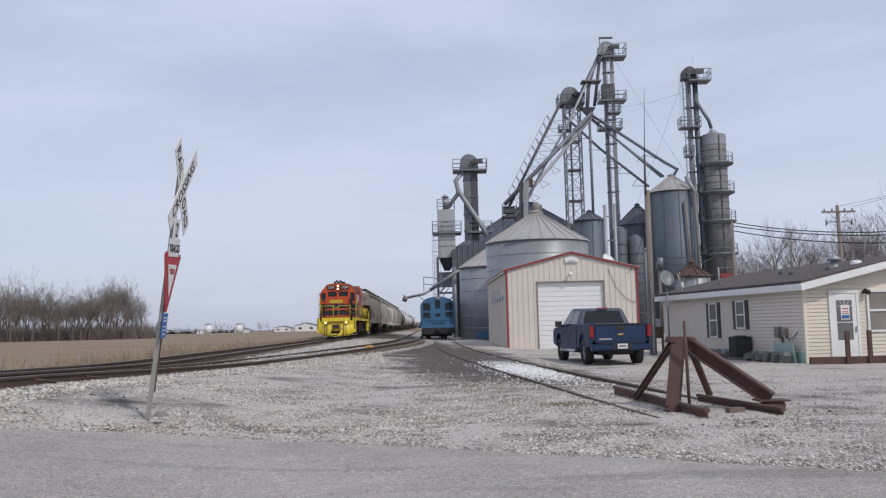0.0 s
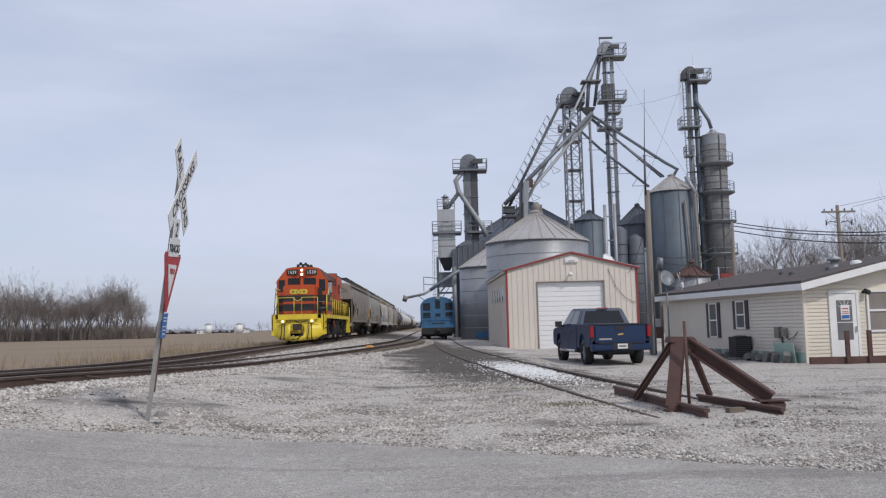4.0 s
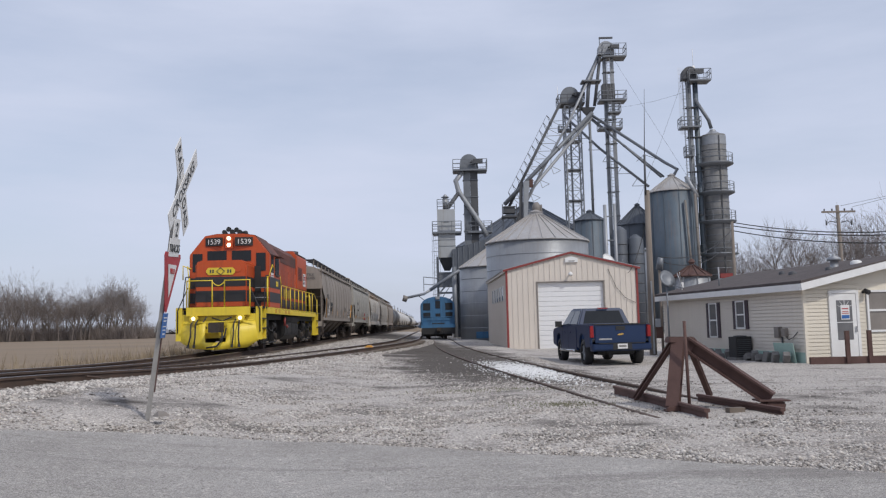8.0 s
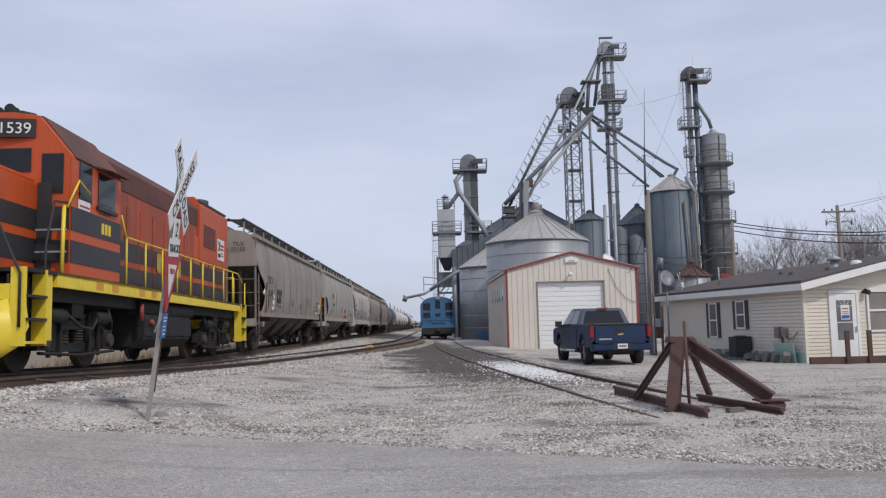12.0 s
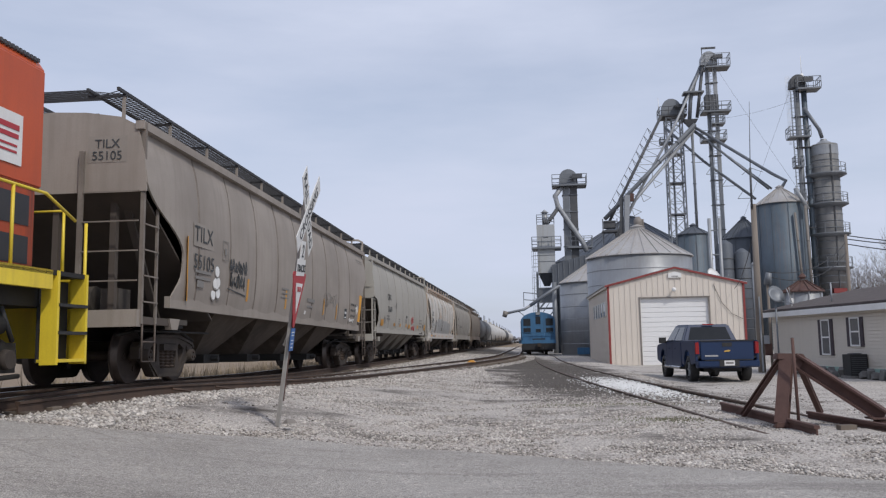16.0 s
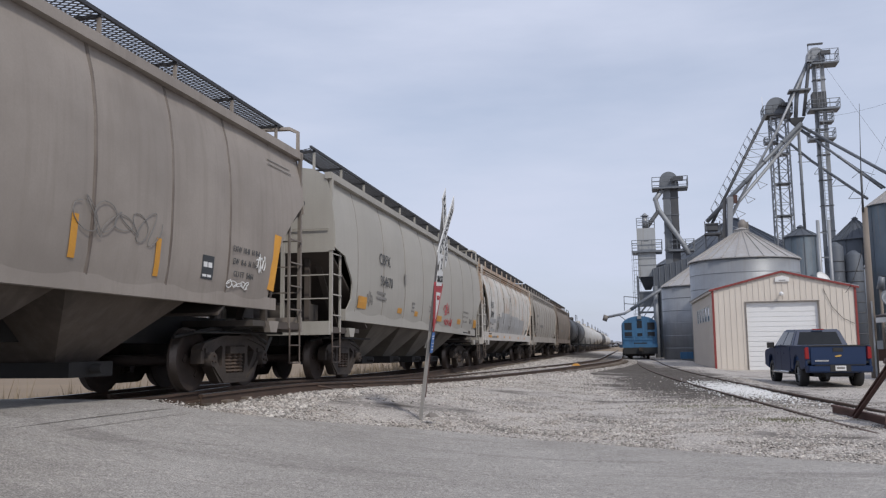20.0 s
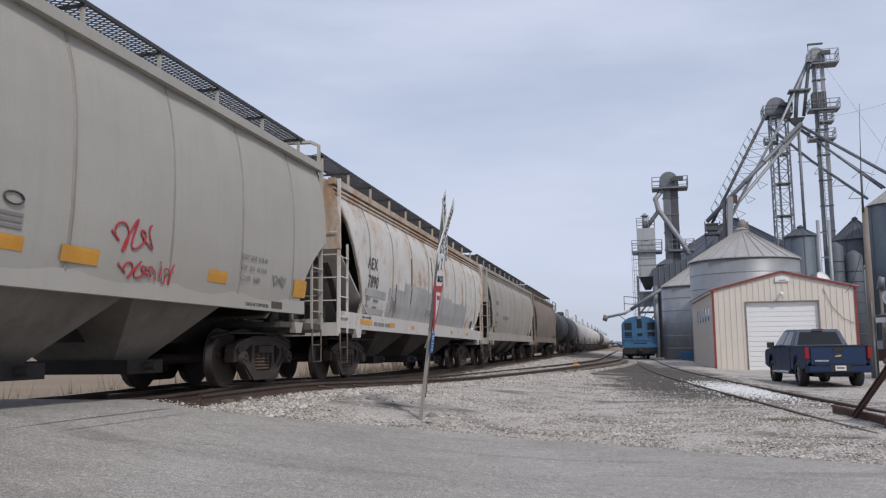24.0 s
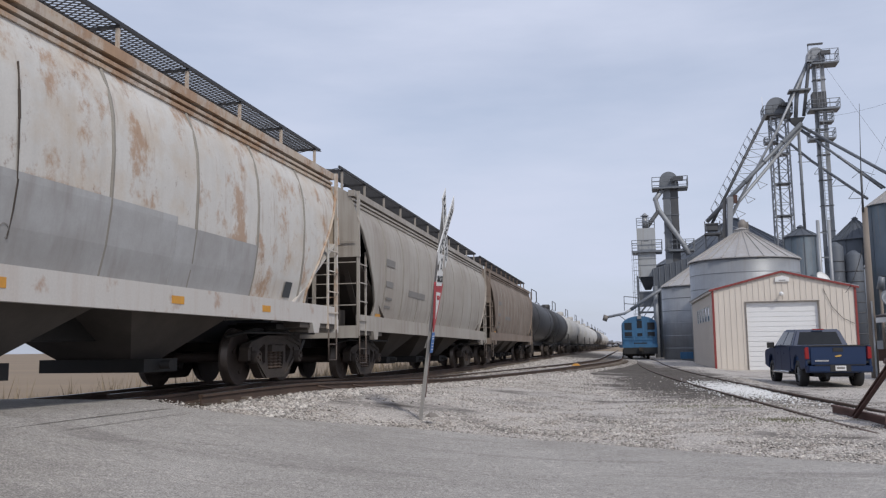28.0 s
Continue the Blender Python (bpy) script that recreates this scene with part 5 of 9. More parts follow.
SPRING = paint("rusty_spring_steel", (0.105, 0.075, 0.058), 0.7, 0.2, spots=(0.06, 0.045, 0.036), amount=0.6, scale=6)
SILL_WHITE = paint("chipped_white_sill_paint", (0.52, 0.495, 0.465), 0.6, spots=(0.33, 0.2, 0.13), amount=0.7, scale=2.4, contrast=0.05, centre=0.63, streak=(0.4, 0.3, 0.24), streak_amount=0.4)
# brown dust, darkened further for the shade under the car
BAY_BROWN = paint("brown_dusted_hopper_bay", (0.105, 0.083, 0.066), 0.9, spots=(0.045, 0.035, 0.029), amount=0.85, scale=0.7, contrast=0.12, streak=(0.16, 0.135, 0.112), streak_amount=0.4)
STENCIL_PATCH = paint("dusty_stencil_patch", (0.29, 0.258, 0.228), 0.7, spots=(0.22, 0.195, 0.17), amount=0.7, scale=1.5)
SOOTY_ORANGE = paint("sooty_streaked_orange", (0.46, 0.068, 0.015), 0.5, spots=(0.20, 0.038, 0.015), amount=0.7, scale=0.7, streak=(0.06, 0.026, 0.02), streak_amount=0.75)
FADED_YELLOW = paint("faded_yellow_stencil", (0.48, 0.33, 0.05), 0.6, spots=(0.3, 0.18, 0.04), amount=0.6, scale=3)
STIRRUP = paint("rusty_grey_stirrup", (0.13, 0.105, 0.09), 0.7, 0.2, spots=(0.07, 0.05, 0.04), amount=0.6, scale=6)
RUST_EAVE = rusted("rust_stained_eave", (0.52, 0.46, 0.40), 0.075)
LADDER_GREY = paint("grimy_grey_ladder", (0.215, 0.188, 0.163), 0.7, spots=(0.13, 0.105, 0.088), amount=0.7, scale=3)
WELD_GREY = paint("grimy_weld_seam", (0.125, 0.10, 0.084), 0.8, spots=(0.22, 0.19, 0.165), amount=0.8, scale=0.9, contrast=0.1)
WELD_PALE = paint("dusty_weld_seam", (0.23, 0.21, 0.183), 0.75, spots=(0.31, 0.29, 0.255), amount=0.8, scale=0.9, contrast=0.1)
# pale body paint with dust and the underside's shade mixed in
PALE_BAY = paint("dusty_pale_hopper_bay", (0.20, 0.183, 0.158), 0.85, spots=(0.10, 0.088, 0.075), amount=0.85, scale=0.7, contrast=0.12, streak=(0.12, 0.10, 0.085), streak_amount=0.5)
# grimy bays and end platforms, the shade under the car painted in
DUSTY_SHADED_BAY = paint("dark_dusty_hopper_bay", (0.055, 0.047, 0.041), 0.9, spots=(0.10, 0.085, 0.073), amount=0.6, scale=1.2)


# ---- rolling stock; front at y = 0, rail top at z = 0, +x towards the road side ----
WHEELSETS = []


def wheelset(parent, y, r=0.457):
    bm = B()
    prof = [(0.10, -0.05), (0.12, -0.07), (r * 0.78, -0.03), (r * 0.84, -0.055), (r, -0.055), (r, 0.06), (r + 0.028, 0.068), (r + 0.028, 0.085), (r * 0.8, 0.085), (0.3, 0.04), (0.1, 0.09)]
    for s in (-1, 1):
        rings = []
        for rr, d in prof:
            x = s * (0.7525 - d)
            rings.append([bm.verts.new((x, rr * math.cos(6.28318 * i / 28), rr * math.sin(6.28318 * i / 28))) for i in range(28)])
        for k, (a, b) in enumerate(zip(rings, rings[1:])):
            for i in range(28):
                q = (a[i], a[(i + 1) % 28], b[(i + 1) % 28], b[i])
                f = bm.faces.new(q if s < 0 else q[::-1])
                f.smooth = k not in (3, 5, 7)
                f.material_index = 1 if k == 4 else 0
        # lightening marks on the plate
        for k in range(3):
            a = 2.0944 * k
            box(bm, s * 0.805, r * 0.5 * math.cos(a), r * 0.5 * math.sin(a) - 0.03, 0.03, 0.10, 0.06)
    rod(bm, (-1.05, 0, 0), (1.05, 0, 0), 0.085, n=12)
    for s in (-1, 1):
        n0 = len(bm.faces)
        rod(bm, (s * 0.98, 0, 0), (s * 1.16, 0, 0), 0.125, 0.105, n=14)
        bm.faces.ensure_lookup_table()
        for f in bm.faces[n0:]:
            f.material_index = 2
        for k in range(3):
            a = 2.0944 * k + 0.5
            rod(bm, (s * 1.14, 0.055 * math.cos(a), 0.055 * math.sin(a)), (s * 1.185, 0.055 * math.cos(a), 0.055 * math.sin(a)), 0.022, n=6)
    ob = part("wheelset", bm, [WHEEL, TREAD, CASTING], parent, at=pose(0, y, r))
    WHEELSETS.append((ob, y, r))
    return ob


def outline_plate(bm, pts, holes, x0, x1):
    """A cast frame: an outline in y, z with openings, from x0 to x1."""
    for x, flip in ((x0, x1 < x0), (x1, x1 > x0)):
        loops = []
        for loop in [pts] + holes:
            vs = [bm.verts.new((x, *p)) for p in loop]
            loops += [bm.edges.new((vs[i], vs[(i + 1) % len(vs)])) for i in range(len(vs))]
        bmesh.ops.triangle_fill(bm, edges=loops, use_beauty=True)
    for loop in [pts] + holes:
        n = len(loop)
        for i in range(n):
            quad(bm, (x0, *loop[i]), (x0, *loop[(i + 1) % n]), (x1, *loop[(i + 1) % n]), (x1, *loop[i]))
    bmesh.ops.remove_doubles(bm, verts=bm.verts[:], dist=0.0005)
    bmesh.ops.recalc_face_normals(bm, faces=bm.faces[:])


def freight_truck(parent, y):
    """A three-piece truck: two cast side frames, springs, bolster and two wheelsets."""
    tk = part("truck", (lambda b: (box(b, 0, 0, 0.42, 1.9, 0.34, 0.3), b)[1])(B()), CASTING, parent, at=pose(0, y, 0))
    half = [(1.10, 0.40), (1.10, 0.60), (1.03, 0.67), (0.80, 0.72), (0.42, 0.79)]
    top = half + [(-a, b) for a, b in half[::-1]]
    low = [(0.40, 0.09), (0.52, 0.11), (0.78, 0.36), (0.80, 0.56), (0.98, 0.56), (1.00, 0.40)]
    bot = [(-a, b) for a, b in low[::-1]] + low
    tri = [(0.68, 0.58), (0.63, 0.48), (0.50, 0.33), (0.44, 0.36), (0.43, 0.64), (0.48, 0.67)]
    holes = [[(-0.30, 0.24), (0.30, 0.24), (0.34, 0.40), (0.34, 0.66), (-0.34, 0.66), (-0.34, 0.40)], [(-a, b) for a, b in tri], tri]
    for s in (-1, 1):
        bm = B()
        outline_plate(bm, top + bot, holes, s * 0.90, s * 1.06)
        for p, q in list(zip(top[1:], top[2:]))[:-1]:
            beam(bm, (s * 1.06, *p), (s * 1.06, *q), 0.05, 0.05)
        for e in (-1, 1):
            beam(bm, (s * 1.06, e * 0.40, 0.12), (s * 1.06, e * 0.79, 0.42), 0.05, 0.06)
        beam(bm, (s * 1.06, -0.42, 0.12), (s * 1.06, 0.42, 0.12), 0.05, 0.06)
        part("side_frame", bm, CASTING, tk)
        for dy in (-0.19, 0.0, 0.19):
            bm = B()
            lathe(bm, [(0.062 + 0.03 * (k % 2), 0.24 + 0.027 * k) for k in range(12)], 10, s * 1.0, dy, False)
            part("coil_spring", bm, SPRING, tk)
        bm = B()
        box(bm, s * 1.0, 0, 0.54, 0.22, 0.54, 0.11)
        part("bolster_end", bm, CASTING, tk, bevel=0.02)
        for e in (-0.889, 0.889):
            bm = B()
            box(bm, s * 0.99, e, 0.55, 0.20, 0.24, 0.07)
            part("bearing_adapter", bm, CASTING, tk, bevel=0.02)
        bm = B()
        beam(bm, (s * 0.5, -0.55, 0.5), (s * 0.5, 0.55, 0.5), 0.08, 0.12)
        part("brake_beam", bm, GRIME, tk)
    for e in (-0.889, 0.889):
        wheelset(tk, e)
    return tk


def coupler(parent, y, s):
    bm = B()
    box(bm, 0, y + s * 0.35, 0.76, 0.22, 0.7, 0.22)
    box(bm, 0.03, y + s * 0.08, 0.70, 0.34, 0.26, 0.32)
    box(bm, 0, y + s * 0.55, 0.70, 0.5, 0.12, 0.36)
    part("coupler", bm, CASTING, parent, bevel=0.03)
    bm = B()
    pipe(bm, [(0.35, y + s * 0.5, 0.85), (0.36, y + s * 0.2, 0.55), (0.25, y, 0.45)], 0.03, 6)
    part("air_hose", bm, BLACK, parent)


def hopper(name, length, label, body_mat, sill_mat, shape="round", ribs=9, marks=None, cut=(2.4, 2.4, 1.2), bays=None, seams=None):
    c = thing(name, Matrix(), label, "covered hopper", "hopper cars of the train")
    y0, y1 = 0.62, length - 0.62
    top = 4.02
    # side profile: x at height z
    if shape == "round":
        prof = [(1.525, 1.30), (1.578, 1.6), (1.612, 2.0), (1.62, 2.6), (1.60, 3.1), (1.54, 3.55), (1.45, 3.88), (1.42, top)]
    else:
        prof = [(1.42, 1.30), (1.52, 1.7), (1.58, 2.15), (1.60, 2.7), (1.575, 3.15), (1.50, 3.5), (1.36, 3.78), (1.33, top)]
    cut_z, end_z, cut_d = cut
    eave = RUST_EAVE if body_mat is HOPPER_RUSTY else body_mat
    base_z = prof[0][1]

    open_step = 0.0 if body_mat is HOPPER_GREY else 0.5
    gear = LADDER_GREY if body_mat is HOPPER_GREY else body_mat

    def start(z, rear_end=False):
        if z >= cut_z:
            return 0.0
        t = min(1.0, (cut_z - z) / (cut_z - base_z))
        if shape == "round" and not rear_end:
            # a rounded notch that closes again towards the sill
            return cut_d * (open_step + (1 - open_step) * smooth(0.0, 0.55, t) - 0.22 * smooth(0.72, 1.0, t))
        return cut_d * (1 - (1 - t) ** 2.2) if shape == "round" else cut_d * min(1.0, t * 1.15) - 0.25 * max(0.0, t - 0.75)

    def xs(z):
        for (xa, za), (xb, zb) in zip(prof, prof[1:]):
            if za <= z <= zb:
                return xa + (xb - xa) * (z - za) / (zb - za)
        return prof[0][0] if z < prof[0][1] else prof[-1][0]

    zs = [prof[0][1] + (top - prof[0][1]) * k / 26 for k in range(27)]
    first, last = seams or (y0 + 1.9, y1 - 1.9)
    pitch = (last - first) / (ribs - 1)
    dip = {"round": 0.028, "flow": 0.007}[shape]

    def pillow(y):
        """How far the sheet draws in towards a welded seam."""
        f = ((y - first) / pitch) % 1.0
        return dip * (1 - math.sin(math.pi * f) ** 0.55)

    nU = 8 * (ribs + 1)
    for s in (-1, 1):
        bm = B()
        grid = []
        for z in zs:
            a, b = y0 + start(z), y1 - start(z, True)
            mid = [y0 + 1.6 + (y1 - y0 - 3.2) * k / nU for k in range(nU + 1)]
            grid.append([bm.verts.new((s * (xs(z) - pillow(y)), y, z)) for y in [a] + mid + [b]])
        for r in range(len(zs) - 1):
            for k in range(nU + 2):
                q = (grid[r][k], grid[r][k + 1], grid[r + 1][k + 1], grid[r + 1][k])
                bm.faces.new(q if s > 0 else q[::-1]).smooth = True
        thicken(bm, (-s * 0.03, 0, 0))
        for ed in bm.edges:
            if len(ed.link_faces) != 2 or ed.calc_face_angle(0) > 0.5:
                ed.smooth = False
        part("side_sheet", bm, body_mat, c)
    # roof with a soft crown, and hatch coaming
    bm = B()
    x0 = prof[-1][0]
    prism(bm, [(-x0, top - 0.02), (x0, top - 0.02), (x0 * 0.8, top + 0.13), (x0 * 0.4, top + 0.22), (0, top + 0.25), (-x0 * 0.4, top + 0.22), (-x0 * 0.8, top + 0.13)], y0, y1)
    part("roof", bm, body_mat, c)
    for s in (-1, 1):
        bm = B()
        box(bm, s * (x0 + 0.05), (y0 + y1) / 2, top - 0.09, 0.14, y1 - y0 + 0.1, 0.13)
        part("eave_rail", bm, eave, c, bevel=0.012)
        if shape != "round":
            bm = B()
            box(bm, s * (x0 + 0.03), (y0 + y1) / 2, top - 0.27, 0.10, y1 - y0, 0.05)
            part("eave_moulding", bm, eave, c, bevel=0.012)
            bm = B()
            box(bm, s * (x0 + 0.04), (y0 + y1) / 2, top - 0.185, 0.11, y1 - y0 + 0.04, 0.045)
            part("eave_moulding", bm, eave, c, bevel=0.012)
            for rear_end in (False, True):
                bm = B()
                pts = [(s * (xs(z) + 0.012), (y1 - start(z, True)) if rear_end else (y0 + start(z)), z) for z in zs if z <= cut_z + 0.1]
                pipe(bm, pts, 0.026, 6)
                part("opening_flange", bm, eave, c)
    # seams up the sides, following the curve
    zz = [zs[k] for k in range(0, 27, 2)]
    bm = B()
    rows = [[bm.verts.new((xs(z) - dip + d, y, z)) for y, d in ((-0.034, 0.004), (-0.014, 0.020), (0.014, 0.020), (0.034, 0.004))] for z in zz]
    for a, b in zip(rows, rows[1:]):
        for k in range(3):
            bm.faces.new((a[k], a[k + 1], b[k + 1], b[k]))
    seam = mesh_of("side_seam", bm, WELD_GREY if body_mat is HOPPER_GREY else WELD_PALE)
    for k in range(ribs):
        y = first + pitch * k
        for s in (0, 180):
            o = new("side_seam", seam)
            o.parent = c
            o.matrix_basis = pose(0, y, 0, 0, 0, s)
    # side sills
    sz, sh = (1.20, 0.19) if body_mat is HOPPER_GREY else (1.17, 0.23) if shape == "round" else (1.02, 0.34)
    for s in (-1, 1):
        bm = B()
        short = cut_d * 0.75 if shape == "round" else 0.1
        box(bm, s * 1.48, length / 2, sz, 0.10, length - 1.3 - 2 * short, sh)
        part("side_sill", bm, sill_mat, c, bevel=0.01)
        if shape == "round":
            for e in (1, -1):
                bm = B()
                box(bm, s * 1.49, (0.65 + short / 2) if e > 0 else length - 0.65 - short / 2, 0.90, 0.08, short, 0.11)
                part("end_side_sill", bm, HOPPER_SHADE, c)
    # end sheets, slope sheets
    for e, s in ((y0, 1), (y1, -1)):
        bm = B()
        prism(bm, [(-xs(end_z) + 0.02, end_z), (xs(end_z) - 0.02, end_z), (xs(3.1) - 0.02, 3.1), (xs(3.5), 3.5), (x0, top), (0, top + 0.2), (-x0, top), (-xs(3.5), 3.5), (-xs(3.1) + 0.02, 3.1)], e - 0.02, e + 0.02)
        part("end_sheet", bm, eave, c)
        bm = B()
        d = 3.3
        for a, b in (((e, end_z), (e + s * d * (end_z - 0.6) / 2.6, 1.05)),):
            vs = [(-1.5, a[0], a[1]), (1.5, a[0], a[1]), (1.5, b[0], b[1]), (-1.5, b[0], b[1])]
            quad(bm, *vs)
        thicken(bm, (0, 0, 0.04))
        # the slope's shaded underside is painted dark, except on the rusty car
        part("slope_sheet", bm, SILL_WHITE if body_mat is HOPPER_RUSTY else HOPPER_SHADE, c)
        # bulkhead posts under the slope, platform, end sill; posts and platform painted shade-dark
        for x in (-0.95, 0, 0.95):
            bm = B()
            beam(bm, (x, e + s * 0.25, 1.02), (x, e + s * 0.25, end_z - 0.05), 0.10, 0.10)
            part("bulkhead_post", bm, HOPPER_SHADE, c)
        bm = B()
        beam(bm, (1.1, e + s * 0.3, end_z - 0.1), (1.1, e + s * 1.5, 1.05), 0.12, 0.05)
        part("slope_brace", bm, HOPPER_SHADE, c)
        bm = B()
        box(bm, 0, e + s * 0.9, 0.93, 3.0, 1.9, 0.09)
        part("end_platform", bm, DUSTY_SHADED_BAY, c)
        bm = B()
        box(bm, 0, e - s * 0.02, 0.86, 3.05, 0.16, 0.26)
        part("end_sill", bm, sill_mat, c, bevel=0.01)
        # brake gear behind the ladder
        bm = B()
        rod(bm, (-0.5, e + s * 0.9, 1.35), (0.35, e + s * 0.9, 1.35), 0.22, n=12)
        box(bm, 0.75, e + s * 0.75, 1.1, 0.3, 0.4, 0.4)
        part("brake_cylinder", bm, DUSTY_SHADED_BAY, c)
        coupler(c, 0.0 if s > 0 else length, s)
        # ladders: one on the end, one on each side at the corner
        for sx in (-1, 1):
            bm = B()
            beam(bm, (sx * 1.52, e + s * 0.03, 0.90), (sx * 1.52, e + s * 0.03, top + 0.02), 0.06, 0.06)
            part("corner_post", bm, gear, c)
            ld = part("side_ladder", (lambda b: (beam(b, (sx * 1.53, e + s * 0.52, 0.92), (sx * 1.53, e + s * 0.52, 2.75), 0.035, 0.05), b)[1])(B()), gear, c)
            bm = B()
            pipe(bm, [(sx * 1.54, e + s * 0.06, 0.95), (sx * 1.54, e + s * 0.06, 0.36), (sx * 1.54, e + s * 0.50, 0.36), (sx * 1.54, e + s * 0.50, 0.95)], 0.016, 6)
            pipe(bm, [(sx * 1.54, e + s * 0.06, 0.66), (sx * 1.54, e + s * 0.50, 0.66)], 0.013, 6)
            part("stirrup_step", bm, STIRRUP, c)
            for k in range(2, 8):
                bm = B()
                z = 0.44 + k * 0.40
                if z < 2.8:
                    beam(bm, (sx * 1.56, e + s * 0.03, z), (sx * 1.56, e + s * 0.52, z), 0.022, 0.022)
                    part("rung", bm, gear, ld)
        for x in (0.55,):
            ld = part("end_ladder", (lambda b: (beam(b, (x, e - s * 0.06, 0.95), (x, e - s * 0.06, 3.6), 0.07, 0.06), b)[1])(B()), gear, c)
            for k in range(5):
                bm = B()
                z = 1.1 + k * 0.46
                beam(bm, (x, e - s * 0.07, z), (1.5, e - s * 0.07, z), 0.022, 0.022)
                part("rung", bm, gear, ld)
        if shape == "round" and s < 0:
            bm = B()
            pipe(bm, [(1.46, e, top - 0.05), (1.46, e, top + 0.42), (1.30, e, top + 0.50), (0.6, e, top + 0.52)], 0.04, 4)
            part("end_loop", bm, body_mat, c)
        bm = B()
        hull(bm, [(1.45, e + s * (1.0 + a), b) for a, b in ((0, 1.02), (0.40, 1.02), (0.32, 0.84), (0.08, 0.84))] + [(1.56, e + s * (1.0 + a), b) for a, b in ((0, 1.02), (0.40, 1.02), (0.32, 0.84), (0.08, 0.84))])
        part("jacking_pad", bm, sill_mat, c)
    # running board on stands: a grating of crossed bars
    rz_ = top + 0.56
    bm = B()
    yy = y0 + 0.0
    for x in (0.62, 1.12, -0.62, -1.12):
        beam(bm, (x, y0 - 0.1, rz_), (x, y1 + 0.1, rz_), 0.04, 0.05)
    for s in (-1, 1):
        k = 0
        while yy < y1:
            beam(bm, (s * 0.62, yy, rz_), (s * 1.12, yy + 0.25, rz_), 0.008, 0.014)
            beam(bm, (s * 1.12, yy, rz_), (s * 0.62, yy + 0.25, rz_), 0.008, 0.014)
            yy += 0.085
        yy = y0
    for e in (y0 - 0.05, y1 + 0.05 - 0.5):
        for k in range(7):
            beam(bm, (-0.62, e + k * 0.08, rz_), (0.62, e + k * 0.08, rz_), 0.02, 0.02)
    part("roof_walk_grating", bm, GRATING, c)
    y = y0 + 0.15
    bm = B()
    beam(bm, (1.10, 0, top - 0.02), (1.10, 0, rz_ - 0.03), 0.05, 0.03)
    stand = mesh_of("walk_stand", bm, eave)
    bm = B()
    beam(bm, (0.5, 0, rz_ - 0.04), (1.14, 0, rz_ - 0.04), 0.04, 0.04)
    bracket = mesh_of("walk_bracket", bm, GRATING)
    while y < y1:
        for s in (0, 180):
            for nm, shape_ in (("walk_stand", stand), ("walk_bracket", bracket)):
                o = new(nm, shape_)
                o.parent = c
                o.matrix_basis = pose(0, y, 0, 0, 0, s)
        y += (y1 - y0 - 0.3) / 10
    y = y0 + 1.0
    while y < y1 - 1.7:
        bm = B()
        box(bm, 0, y, top + 0.2, 0.9, 0.85, 0.18)
        part("roof_hatch", bm, body_mat, c)
        y += 1.1
    bm = B()
    box(bm, 0, y, top + 0.2, 0.9, 0.85, 0.18)
    part("roof_hatch", bm, body_mat, c)
    # hopper bays, with the shade below the sill put into their colour
    n = 3 if shape != "round" else 4
    a0, a1 = 4.1, length - 4.1
    step = (a1 - a0) / n
    for k in range(n):
        y = a0 + step * (k + 0.5)
        bm = B()
        zt = 1.3
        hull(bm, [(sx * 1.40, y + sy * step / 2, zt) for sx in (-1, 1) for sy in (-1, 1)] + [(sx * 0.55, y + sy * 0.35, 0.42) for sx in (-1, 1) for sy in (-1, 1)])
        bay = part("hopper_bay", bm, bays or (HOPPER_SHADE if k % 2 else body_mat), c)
        bm = B()
        box(bm, 0, y, 0.26, 1.6, 0.85, 0.18)
        rod(bm, (-0.95, y, 0.36), (0.95, y, 0.36), 0.06)
        part("outlet_gate", bm, GRIME, bay, bevel=0.02)
    bm = B()
    box(bm, 0, length / 2, 0.68, 0.6, length - 2.0, 0.42)
    part("centre_sill", bm, GRIME, c)
    tc, rear = (2.7, 2.15) if shape == "round" else (2.55, 2.5)
    for y in (tc, length - rear):
        bm = B()
        hull(bm, [(x, y + d, z) for x, d, z in ((-1.2, -0.3, 0.98), (1.2, -0.3, 0.98), (-1.2, 0.3, 0.98), (1.2, 0.3, 0.98), (-0.5, -0.25, 0.72), (0.5, -0.25, 0.72), (-0.5, 0.25, 0.72), (0.5, 0.25, 0.72), (-1.2, -0.3, 0.9), (1.2, -0.3, 0.9), (-1.2, 0.3, 0.9), (1.2, 0.3, 0.9))])
        part("body_bolster", bm, GRIME, c)
        bm = B()
        pipe(bm, [(0.9, y - 1.6, 0.75), (0.95, y - 0.6, 0.88), (0.95, y + 0.7, 0.88), (0.8, y + 1.7, 0.7)], 0.03, 6)
        pipe(bm, [(1.15, y - 1.5, 0.82), (1.2, y + 1.5, 0.84)], 0.02, 6)
        part("brake_pipe", bm, GRIME, c)
    freight_truck(c, tc)
    if marks:
        marks(c, length, xs)
    # the body rides this much higher on its springs
    for ob in c.children:
        if ob.name.split(".")[0] not in ("truck", "coupler", "air_hose", "stirrup_step"):
            ob.matrix_basis = Matrix.Translation((0, 0, 0.03)) @ ob.matrix_basis
    freight_truck(c, length - rear)
    return c


def side_text(c, text, size, y, z, xs, material=LETTER, space=1.05):
    """Lettering on the road-facing side, tilted to the sheet."""
    tilt = math.degrees(math.atan2(xs(z + 0.2) - xs(z), 0.2))
    return letters(text, size, material, c, pose(xs(z) + 0.012, y, z, 0, 0, 90) @ pose(0, 0, 0, tilt), "lettering", 0.002, space)


